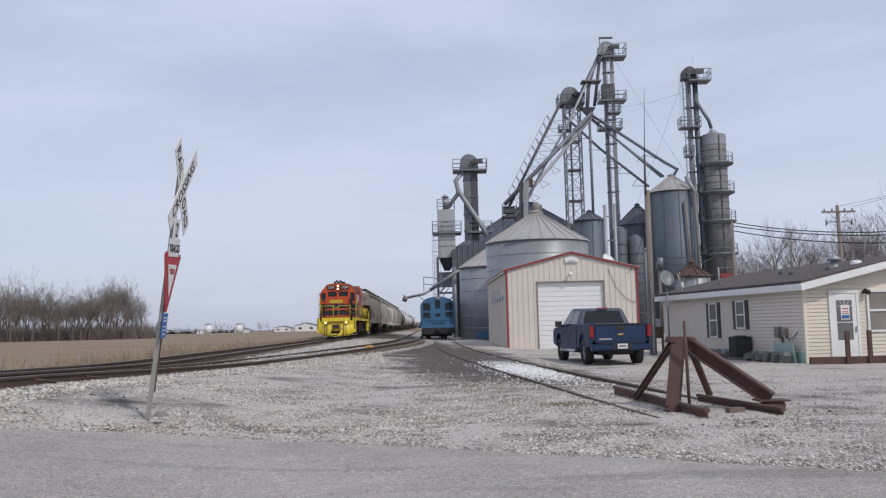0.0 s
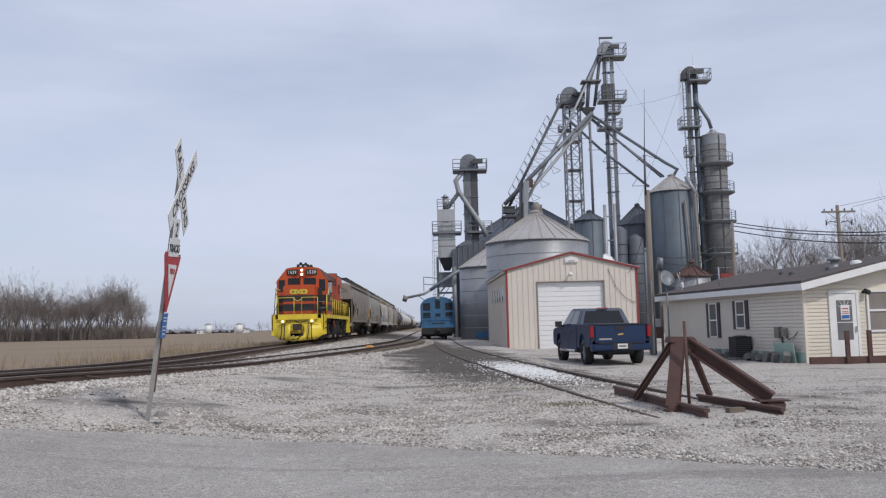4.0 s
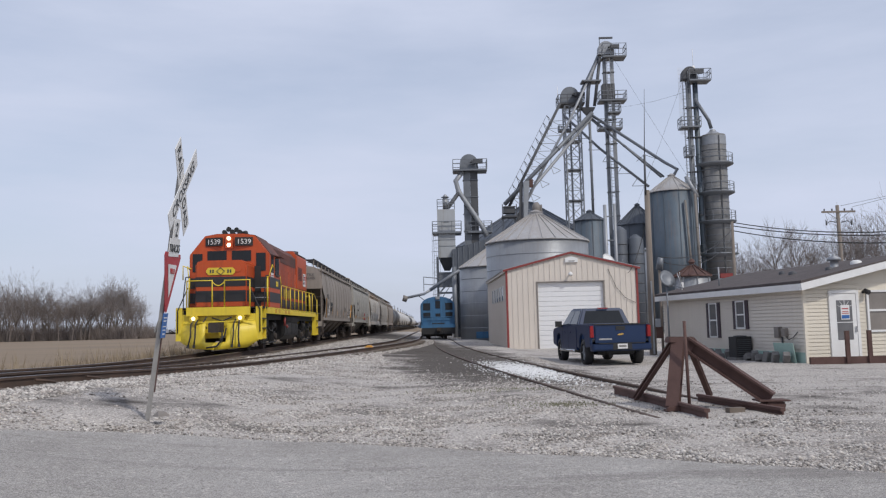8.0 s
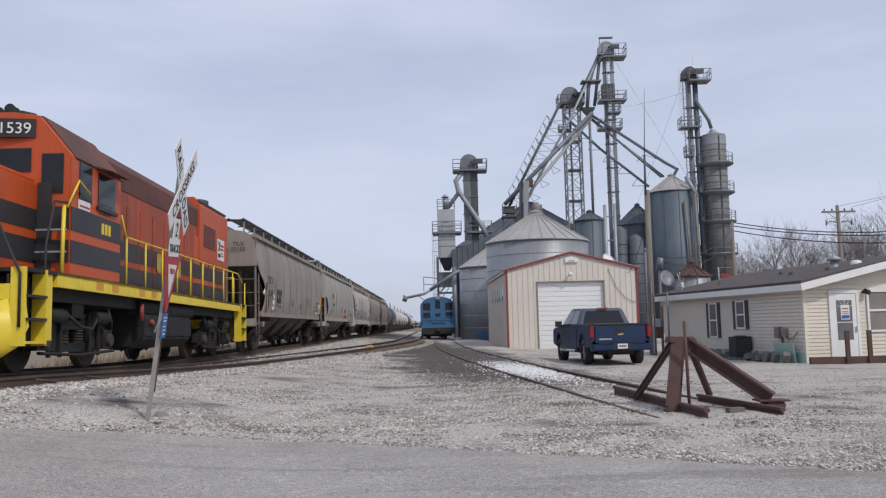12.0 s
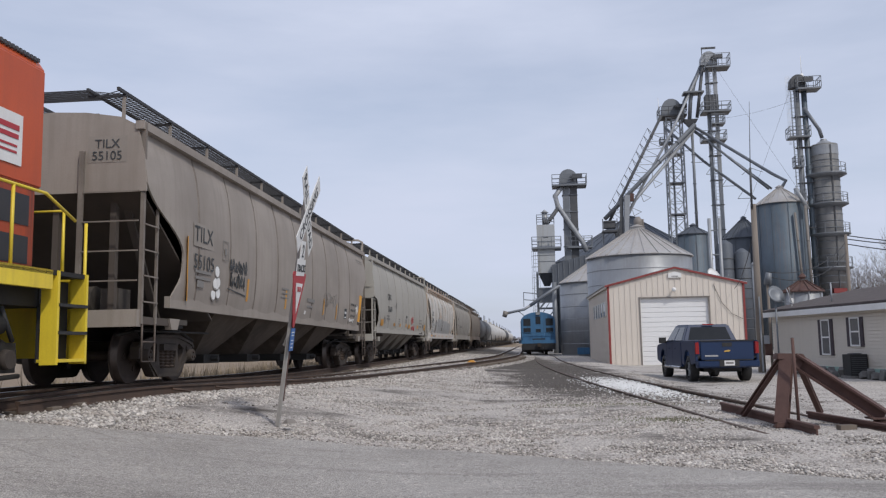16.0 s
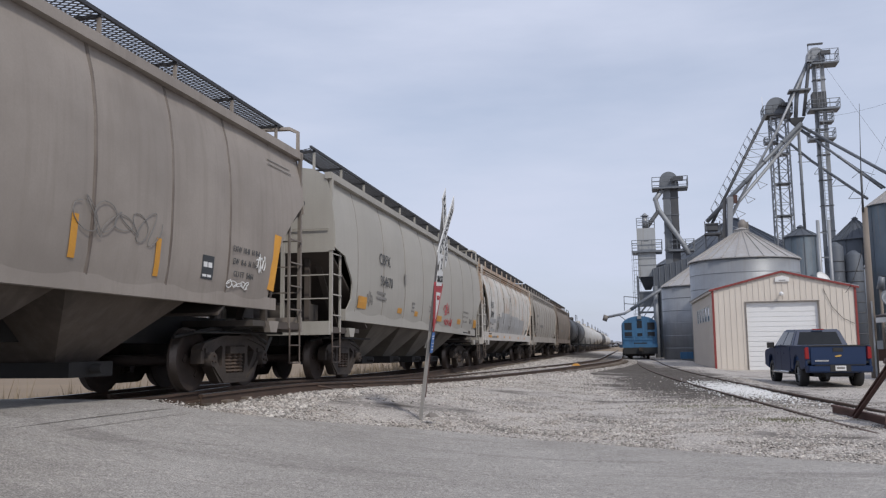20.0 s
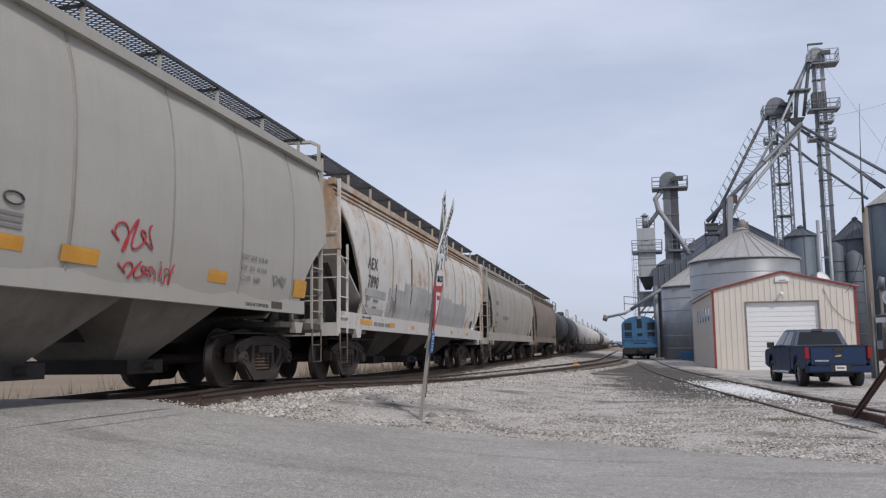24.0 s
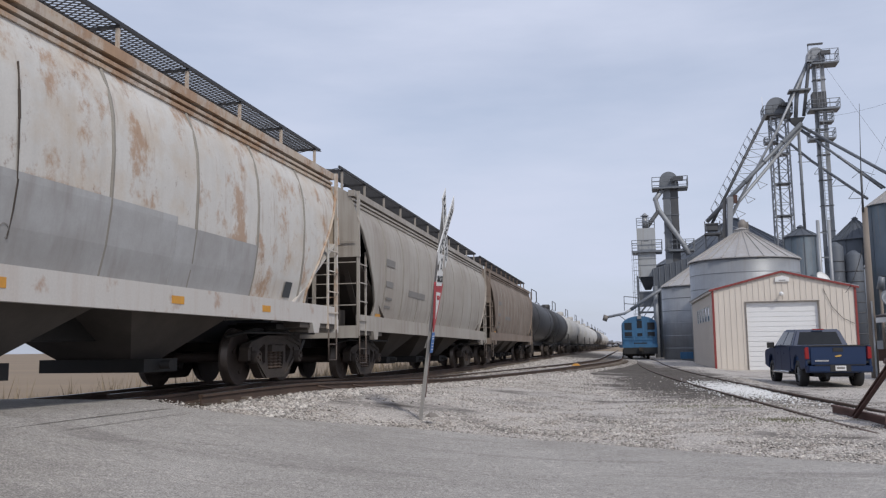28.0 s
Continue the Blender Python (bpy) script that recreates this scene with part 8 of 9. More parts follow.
    rod(bm, (3.26, 11.75, 0.0), (3.27, 11.85, 1.2), 0.022)
    part("marker_pipe", bm, RUST, b)
    return b


bumper()
bk = thing("buried_brick", pose(3.72, 11.3, 0.0, 0, 0, 12), "brown brick lying by the bumping post", "brick")
bm = B()
box(bm, 0, 0, -0.02, 0.22, 0.11, 0.09)
part("block", bm, TIE, bk, bevel=0.015)


# ---- pickup ----
def pickup():
    t = thing("pickup_truck", pose(5.60, 27.4, -0.20, 0, 0, 4.5) @ Matrix.Diagonal((1, 1, 1.04, 1)), "dark blue crew-cab pickup truck parked on gravel", "pickup truck")
    W = 1.0
    # lower body and box: rear at y = 0, front towards +y
    for s in (-1, 1):
        bm = B()
        prof = [(0.05, 0.62), (0.05, 1.28), (1.90, 1.30), (1.90, 0.55), (1.55, 0.50), (1.52, 0.72), (1.38, 0.92), (1.13, 1.0), (0.88, 0.92), (0.74, 0.72), (0.70, 0.55)]
        prism(bm, prof, min(s * 0.92, s * W), max(s * 0.92, s * W), "x")
        part("box_side", bm, TRUCK_BLUE, t, bevel=0.02)
    bm = B()
    box(bm, 0, 0.98, 0.75, 1.86, 1.8, 0.06)
    part("box_floor", bm, BLACK, t)
    bm = B()
    box(bm, 0, 1.86, 0.75, 1.86, 0.05, 0.53)
    part("box_front", bm, TRUCK_BLUE, t)
    bm = B()
    prism(bm, [(-0.83, 0.70), (0.83, 0.70), (0.83, 1.24), (0.80, 1.27), (-0.80, 1.27), (-0.83, 1.24)], 0.02, 0.10)
    tg = part("tailgate", bm, TRUCK_BLUE, t, "dark blue tailgate with a gold emblem", 0.015)
    bm = B()
    box(bm, 0, 0.06, 1.265, 1.70, 0.14, 0.035)
    part("tailgate_cap", bm, BLACK, tg, bevel=0.01)
    bm = B()
    box(bm, 0, 0.015, 1.10, 0.30, 0.02, 0.12)
    part("latch_handle", bm, BLACK, tg, bevel=0.006)
    bm = B()
    hull(bm, [(x, y, z) for y in (0.0, 0.02) for x, z in ((-0.10, 0.965), (-0.04, 0.985), (0.04, 1.0), (0.10, 0.995), (0.09, 0.965), (0.04, 0.945), (-0.04, 0.94), (-0.10, 0.94))])
    part("emblem", bm, GOLD, tg, "gold emblem shape")
    bars([(0, 0, 0.42, 0.05)], CHROME, tg, pose(-0.50, 0.012, 0.80))
    for s in (-1, 1):
        bm = B()
        prism(bm, [(s * 0.875, 0.88), (s * 1.0, 0.88), (s * 0.995, 1.23), (s * 0.885, 1.25)], 0.0, 0.16)
        part("tail_lamp", bm, RED_LENS, t, "red tail lamp", 0.012)
    # bumper
    bm = B()
    hull(bm, [(x, y, z) for x, y, z in ((-0.98, -0.05, 0.46), (0.98, -0.05, 0.46), (-0.93, -0.16, 0.50), (0.93, -0.16, 0.50), (-0.98, 0.14, 0.46), (0.98, 0.14, 0.46), (-1.0, 0.14, 0.68), (1.0, 0.14, 0.68), (-0.95, -0.17, 0.67), (0.95, -0.17, 0.67))])
    bp = part("rear_bumper", bm, TRUCK_BLUE, t, bevel=0.015)
    bm = B()
    box(bm, 0, -0.05, 0.685, 1.5, 0.22, 0.02)
    part("bumper_step", bm, BLACK, bp)
    bm = B()
    box(bm, 0, -0.155, 0.50, 0.62, 0.04, 0.19)
    part("plate_recess", bm, BLACK, bp)
    bm = B()
    box(bm, 0, -0.18, 0.53, 0.32, 0.01, 0.15)
    np_ = part("number_plate", bm, SIGN_WHITE, bp)
    bars([(0, 0.05, 0.24, 0.06)], FADED, np_, pose(0, -0.188, 0.53))
    bm = B()
    box(bm, 0, 0.2, 0.40, 0.9, 0.3, 0.12)
    rod(bm, (0.62, -0.05, 0.42), (0.62, 0.5, 0.45), 0.05)
    box(bm, -0.35, 0.1, 0.28, 0.06, 0.08, 0.15)
    part("tow_hitch", bm, BLACK, t)
    # cab
    for s in (-1, 1):
        bm = B()
        prof = [(1.94, 0.45), (1.94, 1.26), (4.30, 1.27), (5.65, 1.16), (5.80, 1.05), (5.82, 0.60), (5.2, 0.50), (5.17, 0.72), (5.03, 0.92), (4.78, 1.0), (4.53, 0.92), (4.39, 0.72), (4.35, 0.45)]
        prism(bm, prof, min(s * 0.90, s * W), max(s * 0.90, s * W), "x")
        part("body_side", bm, TRUCK_BLUE, t, bevel=0.02)
    bm = B()
    prism(bm, [(1.94, 0.6), (1.94, 1.26), (4.3, 1.27), (5.65, 1.16), (5.80, 1.05), (5.82, 0.60)], -0.90, 0.90, "x")
    part("body_core", bm, TRUCK_BLUE, t)
    # greenhouse
    low = [(-0.93, 1.96, 1.25), (0.93, 1.96, 1.25), (0.93, 4.55, 1.25), (-0.93, 4.55, 1.25)]
    hi = [(-0.70, 2.16, 1.82), (0.70, 2.16, 1.82), (0.70, 3.75, 1.84), (-0.70, 3.75, 1.84)]
    bm = B()
    hull(bm, low + hi)
    gh = part("cab_roof", bm, TRUCK_BLUE, t, bevel=0.045)

    def pane(name, i, j, a, b, c, d, off):
        """A glass panel let into the side between corner i and j, from a to b along and c to d up."""
        def at(f, g):
            p = Vector(low[i]).lerp(Vector(low[j]), f)
            q = Vector(hi[i]).lerp(Vector(hi[j]), f)
            return p.lerp(q, g)
        n = (at(1, 0) - at(0, 0)).cross(at(0, 1) - at(0, 0)).normalized()
        bm = B()
        ps = [at(a, c), at(b, c), at(b, d), at(a, d)]
        hull(bm, [p + n * off for p in ps] + [p - n * 0.02 for p in ps])
        part(name, bm, GLASS, gh)

    pane("rear_window", 0, 1, 0.10, 0.90, 0.12, 0.84, 0.008)
    pane("side_window", 3, 0, 0.05, 0.48, 0.1, 0.85, 0.008)
    pane("side_window", 3, 0, 0.53, 0.93, 0.1, 0.85, 0.008)
    pane("side_window", 1, 2, 0.07, 0.46, 0.1, 0.85, 0.008)
    pane("side_window", 1, 2, 0.5, 0.95, 0.1, 0.85, 0.008)
    pane("windscreen", 2, 3, 0.06, 0.94, 0.08, 0.92, 0.008)
    bm = B()
    box(bm, 0, 2.10, 1.80, 0.36, 0.06, 0.035)
    part("high_brake_lamp", bm, RED_LENS, gh)
    for s in (-1, 1):
        bm = B()
        box(bm, s * 1.13, 4.15, 1.22, 0.24, 0.12, 0.20)
        box(bm, s * 1.0, 4.17, 1.22, 0.12, 0.06, 0.07)
        part("door_mirror", bm, BLACK, t, bevel=0.03)
        bm = B()
        rod(bm, (s * 1.02, 2.0, 0.42), (s * 1.02, 4.25, 0.42), 0.05)
        part("running_board", bm, CHROME, t)
        for y in (2.85, 3.75):
            bm = B()
            box(bm, s * 1.005, y, 1.02, 0.03, 0.2, 0.04)
            part("door_handle", bm, TRUCK_BLUE, t)
            bm = B()
            box(bm, s * 1.001, y + 0.35, 0.5, 0.004, 0.012, 0.75)
            part("door_gap", bm, BLACK, t)
    for y in (1.13, 4.78):
        for s in (-1, 1):
            bm = B()
            rings = []
            for x, r in ((0.70, 0.25), (0.70, 0.36), (0.73, 0.395), (0.95, 0.395), (0.98, 0.37), (0.975, 0.27)):
                rings.append([bm.verts.new((s * x, y + r * math.cos(6.28318 * i / 28), 0.395 + r * math.sin(6.28318 * i / 28))) for i in range(28)])
            for a, b in zip(rings, rings[1:]):
                for i in range(28):
                    bm.faces.new((a[i], a[(i + 1) % 28], b[(i + 1) % 28], b[i])).smooth = True
            bmesh.ops.recalc_face_normals(bm, faces=bm.faces[:])
            wh = part("wheel", bm, BLACK, t)
            bm = B()
            rod(bm, (s * 0.78, y, 0.395), (s * 0.93, y, 0.395), 0.26, 0.25, n=20)
            for k in range(5):
                a = 6.28318 * k / 5
                beam(bm, (s * 0.945, y, 0.395), (s * 0.945, y + 0.23 * math.cos(a), 0.395 + 0.23 * math.sin(a)), 0.05, 0.02)
            part("rim", bm, CHROME if y > 3 else PALE_STEEL, wh)
    bm = B()
    box(bm, 0, 2.9, 0.32, 1.2, 4.6, 0.2)
    rod(bm, (-0.8, 1.13, 0.395), (0.8, 1.13, 0.395), 0.07)
    part("chassis", bm, BLACK, t)
    return t


pickup()


# ---- blue switcher ----
def switcher():
    c = thing("blue_switcher_locomotive", pose(-0.72, 73.5, 0.05, 0, 0, 3.2), "small blue switcher locomotive standing by the elevator", "locomotive")
    bm = B()
    arc = [(1.48 * math.cos(a), 3.0 + 0.75 * math.sin(a)) for a in [math.pi * k / 12 for k in range(13)]]
    prism(bm, [(1.48, 1.25)] + arc + [(-1.48, 1.25)], 0.6, 3.0)
    cab = part("cab", bm, BLUE_LOCO, c, bevel=0.03)
    for x, w_, z0, h in ((-0.98, 0.62, 2.55, 0.62), (0.98, 0.62, 2.55, 0.62), (0.0, 0.42, 2.7, 0.65), (-0.98, 0.62, 1.9, 0.45), (0.98, 0.62, 1.9, 0.45), (0, 0.42, 1.95, 0.3)):
        bm = B()
        box(bm, x, 0.59, z0, w_, 0.04, h)
        part("cab_window", bm, GLASS, cab, bevel=0.01)
    bm = B()
    box(bm, 0, 0.56, 3.5, 0.36, 0.16, 0.25)
    part("headlight", bm, PALE_STEEL, cab, bevel=0.03)
    bm = B()
    prism(bm, [(-0.95, 1.3), (0.95, 1.3), (0.95, 3.0), (0.6, 3.3), (-0.6, 3.3), (-0.95, 3.0)], 3.0, 10.5)
    part("hood", bm, BLUE_LOCO, c, bevel=0.04)
    bm = B()
    box(bm, 0, 5.6, 1.0, 3.0, 10.6, 0.28)
    part("deck", bm, BLUE_LOCO, c)
    bm = B()
    box(bm, 0, 0.36, 0.45, 2.9, 0.1, 0.62)
    part("pilot", bm, BLACK, c)
    bm = B()
    for x in (-1.4, -0.5, 0.5, 1.4):
        rod(bm, (x, 0.34, 1.25), (x, 0.34, 1.95), 0.025)
    rod(bm, (-1.4, 0.34, 1.95), (1.4, 0.34, 1.95), 0.025)
    part("end_rail", bm, BLUE_LOCO, c)
    bm = B()
    box(bm, 0.0, 0.30, 1.32, 1.1, 0.02, 0.10)
    part("nose_band", bm, BLACK, c)
    for y in (2.4, 8.6):
        bm = B()
        box(bm, 0, y, 0.25, 2.5, 2.6, 0.6)
        tk = part("truck", bm, GRIME, c, bevel=0.05)
        for e in (-0.9, 0.9):
            for s in (-1, 1):
                bm = B()
                rod(bm, (s * 0.65, y + e, 0.46), (s * 0.80, y + e, 0.46), 0.46, n=20)
                part("wheel", bm, WHEEL, tk)
    coupler(c, 0.0, 1)
    return c


switcher()


# ---- small dish by the house corner ----
hd = thing("satellite_dish", pose(8.95, 34.2, -0.25), "small grey satellite dish on a mast at the house corner", "dish")
bm = B()
rod(bm, (0, 0, 0), (0, 0, 3.0), 0.035)
part("mast", bm, STEEL, hd)
bm = B()
lathe(bm, [(0.04, 0.0), (0.20, 0.03), (0.36, 0.10), (0.37, 0.11), (0.20, 0.05), (0.04, 0.02)], 20)
part("reflector", bm, STEEL, hd, at=Matrix.Translation((-0.05, -0.08, 3.1)) @ pose(0, 0, 0, 70, 0, 25))
bm = B()
pipe(bm, [(0.05, -0.1, 2.9), (0.55, -0.3, 2.75), (0.35, -0.3, 3.35)], 0.025, 6)
part("feed_arm", bm, PALE_STEEL, hd)


# ---- poles and wires ----
def cable(name, a, b, sag, r=0.018, label="sagging black overhead cable"):
    a, b = Vector(a), Vector(b)
    bm = B()
    pts = [a.lerp(b, k / 14) - Vector((0, 0, sag * 4 * (k / 14) * (1 - k / 14))) for k in range(15)]
    pipe(bm, pts, r, 5)
    return solid(name, bm, BLACK, Matrix(), label, "cable")


pw = thing("wooden_pole", pose(8.46, 35, -0.25), "weathered wooden pole with a whip antenna and meter", "pole")
bm = B()
rod(bm, (0.02, 0, 0), (0.06, 0, 6.9), 0.15, 0.11, n=14)
part("pole_shaft", bm, POLE_WOOD, pw)
bm = B()
rod(bm, (-0.03, -0.12, 6.7), (0.0, -0.12, 8.4), 0.045)
rod(bm, (0.0, -0.12, 8.4), (0.12, -0.12, 11.2), 0.02, 0.008)
for k in range(3):
    a = 2.09 * k
    rod(bm, (0, -0.12, 8.4), (0.5 * math.cos(a), -0.12 + 0.5 * math.sin(a), 8.2), 0.01, n=5)
part("whip_antenna", bm, DARK_STEEL, pw)
bm = B()
box(bm, 0.22, -0.12, 1.2, 0.22, 0.14, 0.34)
box(bm, 0.02, -0.18, 0.1, 0.06, 0.05, 3.0)
part("meter_box", bm, PALE_STEEL, pw, bevel=0.015)
ms = thing("service_mast", pose(9.4, 37, -0.25), "grey service mast with weatherhead by the house corner", "pole")
bm = B()
rod(bm, (0, 0, 0), (0, 0, 4.0), 0.06)
part("mast_pipe", bm, POLE_WOOD, ms)
bm = B()
rod(bm, (0, 0, 3.7), (0.05, -0.1, 4.2), 0.16, 0.12)
part("transformer", bm, STEEL, ms)
bm = B()
box(bm, -0.15, -0.06, 0.7, 0.28, 0.18, 0.5)
part("meter_box", bm, RUST, ms, bevel=0.02)
gp = thing("grey_pole", pose(20.6, 60, -0.25), "slender grey utility pole behind the house", "pole")
bm = B()
rod(bm, (0, 0, 0), (0.05, 0, 8.4), 0.13, 0.10, n=10)
part("pole_shaft", bm, POLE_WOOD, gp)
up = thing("utility_pole", pose(28.25, 60, -0.25), "wooden utility pole with crossarm and insulators", "pole")
bm = B()
rod(bm, (0.1, 0, 0), (0, 0, 9.4), 0.17, 0.12, n=12)
part("pole_shaft", bm, POLE_WOOD, up)
bm = B()
box(bm, 0, -0.12, 8.85, 2.4, 0.10, 0.13)
part("crossarm", bm, POLE_WOOD, up)
for x in (-1.0, -0.45, 0.45, 1.0):
    bm = B()
    lathe(bm, [(0.03, 8.98), (0.05, 9.02), (0.06, 9.1), (0.02, 9.16)], 8, x, -0.12)
    part("insulator", bm, DARK_STEEL, up)
for s in (-1, 1):
    bm = B()
    beam(bm, (s * 0.75, -0.1, 8.85), (0, -0.1, 8.3), 0.03, 0.03)
    part("arm_brace", bm, STEEL, up)
    bm = B()
    pipe(bm, [(s * 0.15, -0.12, 8.15), (s * 0.6, -0.12, 8.25), (s * 0.85, -0.12, 8.1), (s * 0.95, -0.12, 8.35)], 0.035, 6)
    rod(bm, (s * 0.9, -0.12, 7.95), (s * 0.9, -0.12, 8.25), 0.06)
    part("cutout_switch", bm, DARK_STEEL, up)
for dz, sag in ((0.0, 0.9), (-0.25, 0.8), (-0.6, 0.9)):
    cable("overhead_cable", (20.65, 60, 8.1 + dz), (36.0, 52, 7.2 + dz * 1.4), sag, 0.035)
cable("service_cable", (9.45, 37, 4.0), (20.6, 60, 7.6), 0.7, 0.02)
cable("service_cable", (9.45, 37, 3.8), (20.6, 60, 6.9), 0.8, 0.02)
cable("service_cable", (10.2, 47, 3.9), (8.5, 35, 5.6), 0.4, 0.015)
for a, b in (((28.0, 95, 29.0), (19.0, 86, 11.0)), ((21.5, 102, 34), (33, 95, 9.0)), ((28.3, 95, 27.5), (21.5, 102, 27.6)), ((29.3, 60, 9.0), (60, 45, 17)), ((28.5, 60, 9.1), (60, 44, 15.5))):
    cable("guy_wire", a, b, 0.3, 0.012, "thin steel guy wire")

# ---- things round the house ----
ac = thing("air_conditioner", pose(10.05, 29.2, -0.12, 0, 0, 9.5), "dark grey outdoor air-conditioning unit", "air conditioner")
bm = B()
box(bm, 0, 0, 0.0, 0.58, 0.5, 0.72)
part("casing", bm, BLACK, ac, bevel=0.03)
for k in range(9):
    bm = B()
    box(bm, 0, -0.255, 0.08 + k * 0.065, 0.5, 0.012, 0.02)
    part("louvre", bm, DARK_STEEL, ac)
bm = B()
lathe(bm, [(0.22, 0.72), (0.22, 0.75), (0.05, 0.76)], 18)
part("fan_grille", bm, DARK_STEEL, ac)
r = random.Random(11)
DARK_BLOCK = paint("dark_weathered_block", (0.15, 0.145, 0.14), 0.95, spots=(0.26, 0.25, 0.24), amount=0.6, scale=5, bump=0.6)
bm = B()
box(bm, 0, 0, -0.10, 0.7, 0.62, 0.12)
part("mounting_pad", bm, DARK_BLOCK, ac, bevel=0.02)
bm = B()
box(bm, 0, 0, 0, 0.40, 0.20, 0.20)
for x in (-0.1, 0.1):
    box(bm, x, 0, 0.2, 0.12, 0.1, 0.002)
bmesh.ops.bevel(bm, geom=bm.edges[:], offset=0.012, segments=1, affect="EDGES")
blk = mesh_of("concrete_block", bm, DARK_BLOCK)
for k, (y, d, tilt) in enumerate(((26.3, 0.45, 55), (26.8, 0.5, 60), (27.35, 0.42, 75), (27.8, 0.5, 10), (28.2, 0.4, 70), (28.55, 0.45, 15), (29.9, 0.45, 60), (30.3, 0.5, 0), (30.7, 0.4, 40), (31.1, 0.45, 65), (31.6, 0.4, 0), (32.1, 0.42, 35), (32.7, 0.4, 60), (33.3, 0.4, 10))):
    o = new("concrete_block", blk)
    o.matrix_basis = pose(10.95 - 0.168 * (y - 26) - d, y, -0.19 + 0.10 * math.sin(radians(tilt)), 0, tilt, r.uniform(40, 120))
    tagged(o, "loose dark grey concrete block leaning by the skirting", "block", "concrete blocks along the wall")
tp = solid("teal_board", (lambda b: (box(b, 0, 0, 0, 0.02, 1.1, 0.62), b)[1])(B()), TEAL, pose(10.62, 26.75, -0.19, 0, -9, 9.5), "loose pale teal board leaning on the wall", "board")
pt = thing("porch_edge", pose(10.75, 25.35, -0.2, 0, 0, -3), "low red-brown timber edge with two posts before the door", "railing")
bm = B()
box(bm, 2.2, 0, 0.0, 4.4, 0.14, 0.22)
part("timber_beam", bm, RUST, pt, bevel=0.01)
for x in (1.08, 1.72, 3.4):
    bm = B()
    box(bm, x, -0.08, 0.0, 0.11, 0.11, 0.98)
    part("porch_post", bm, RUST, pt, bevel=0.008)
dm = thing("derail_marker", pose(-3.5, 38.0, 0.33), "small faded yellow derail block beside the siding rail", "marker")
bm = B()
hull(bm, [(-0.2, -0.1, 0), (0.2, -0.1, 0), (-0.2, 0.1, 0), (0.2, 0.1, 0), (-0.07, -0.07, 0.1), (0.1, 0.07, 0.1), (0.1, -0.07, 0.08)])
part("derail_block", bm, AMBER, dm)
# blue machinery and pipes by the bins
mc = thing("blue_auger_drive", pose(3.0, 70.5, -0.15), "small blue machine by the bins", "machine")
bm = B()
box(bm, 0, 0, 0.25, 1.1, 0.7, 0.55)
part("machine_body", bm, BLUE_LOCO, mc, bevel=0.06)
bm = B()
pipe(bm, [(0.3, 0, 0.6), (1.0, 0, 0.5), (1.3, 0, 0.1)], 0.14)
box(bm, 0, 0, 0, 0.9, 0.6, 0.25)
part("machine_frame", bm, STEEL, mc)


# ---- trees ----
def bare_tree(name, seed, height, label, spread=0.5, mat=TWIG, depth=6):
    """A bare tree: tapered trunk and limbs, forked down to fine twigs."""
    t = thing(name, Matrix(), label, "tree")
    rr = random.Random(seed)
    trunk, crown = B(), B()

    def grow(p, d, length, r, level):
        bend = Vector((rr.uniform(-1, 1), rr.uniform(-1, 1), rr.uniform(-0.3, 0.7))) * 0.18
        q = p + (d + bend * 0.5).normalized() * length * 0.5
        d2 = (d + bend).normalized()
        e = q + d2 * length * 0.5
        bm = trunk if level < 2 else crown
        n = 7 if level < 2 else 4 if level < 4 else 3
        if level < 4:
            rod(bm, p, q, r, r * 0.86, n, cap=False)
            rod(bm, q, e, r * 0.86, r * 0.68, n, cap=False)
        else:
            rod(bm, p, e, r, r * 0.6, n, cap=False)
        if level >= depth:
            return
        k = 3 if level < 4 else 2 + (rr.random() < 0.5)
        for i in range(k):
            a = rr.uniform(0, 6.28)
            tilt = rr.uniform(0.3, 0.95) * (spread / 0.5) if i else rr.uniform(0.04, 0.25)
            side = d2.orthogonal().normalized()
            side.rotate(Matrix.Rotation(a, 3, d2))
            nd = (d2 * math.cos(tilt) + side * math.sin(tilt) + Vector((0, 0, 0.12))).normalized()
            grow(q.lerp(e, rr.uniform(0.0, 1)) if i else e, nd, length * (rr.uniform(0.55, 0.84) if i else rr.uniform(0.74, 0.9)), max(r * rr.uniform(0.5, 0.66), 0.012 * height / 14), level + 1)

    grow(Vector((0, 0, -0.2)), Vector((rr.uniform(-0.05, 0.05), rr.uniform(-0.05, 0.05), 1)), height * 0.30, height * 0.016, 0)
    part("trunk", trunk, BARK, t)
    part("crown", crown, mat, t)
    return t


tall_ = [bare_tree("bare_tree", 40 + k, 14.0, "tall leafless grey tree at the edge of the field", 0.36 + 0.05 * k, TWIG, 7) for k in range(4)]
low_ = [bare_tree("bare_tree", 60 + k, 7.0, "low leafless brown tree in the field-edge thicket", 0.5, TWIG, 5) for k in range(3)]
r = random.Random(2)


def woods_height(q):
    """Height of the wood's edge by bearing."""
    return float(np.interp(q, (0.36, 0.372, 0.385, 0.40, 0.415, 0.43, 0.445, 0.46, 0.475, 0.49, 0.505, 0.52, 0.535, 0.60), (7.5, 11, 12.6, 12.2, 10.5, 14.4, 13.6, 9.0, 11.5, 12.6, 15.0, 13.5, 10.5, 13)))


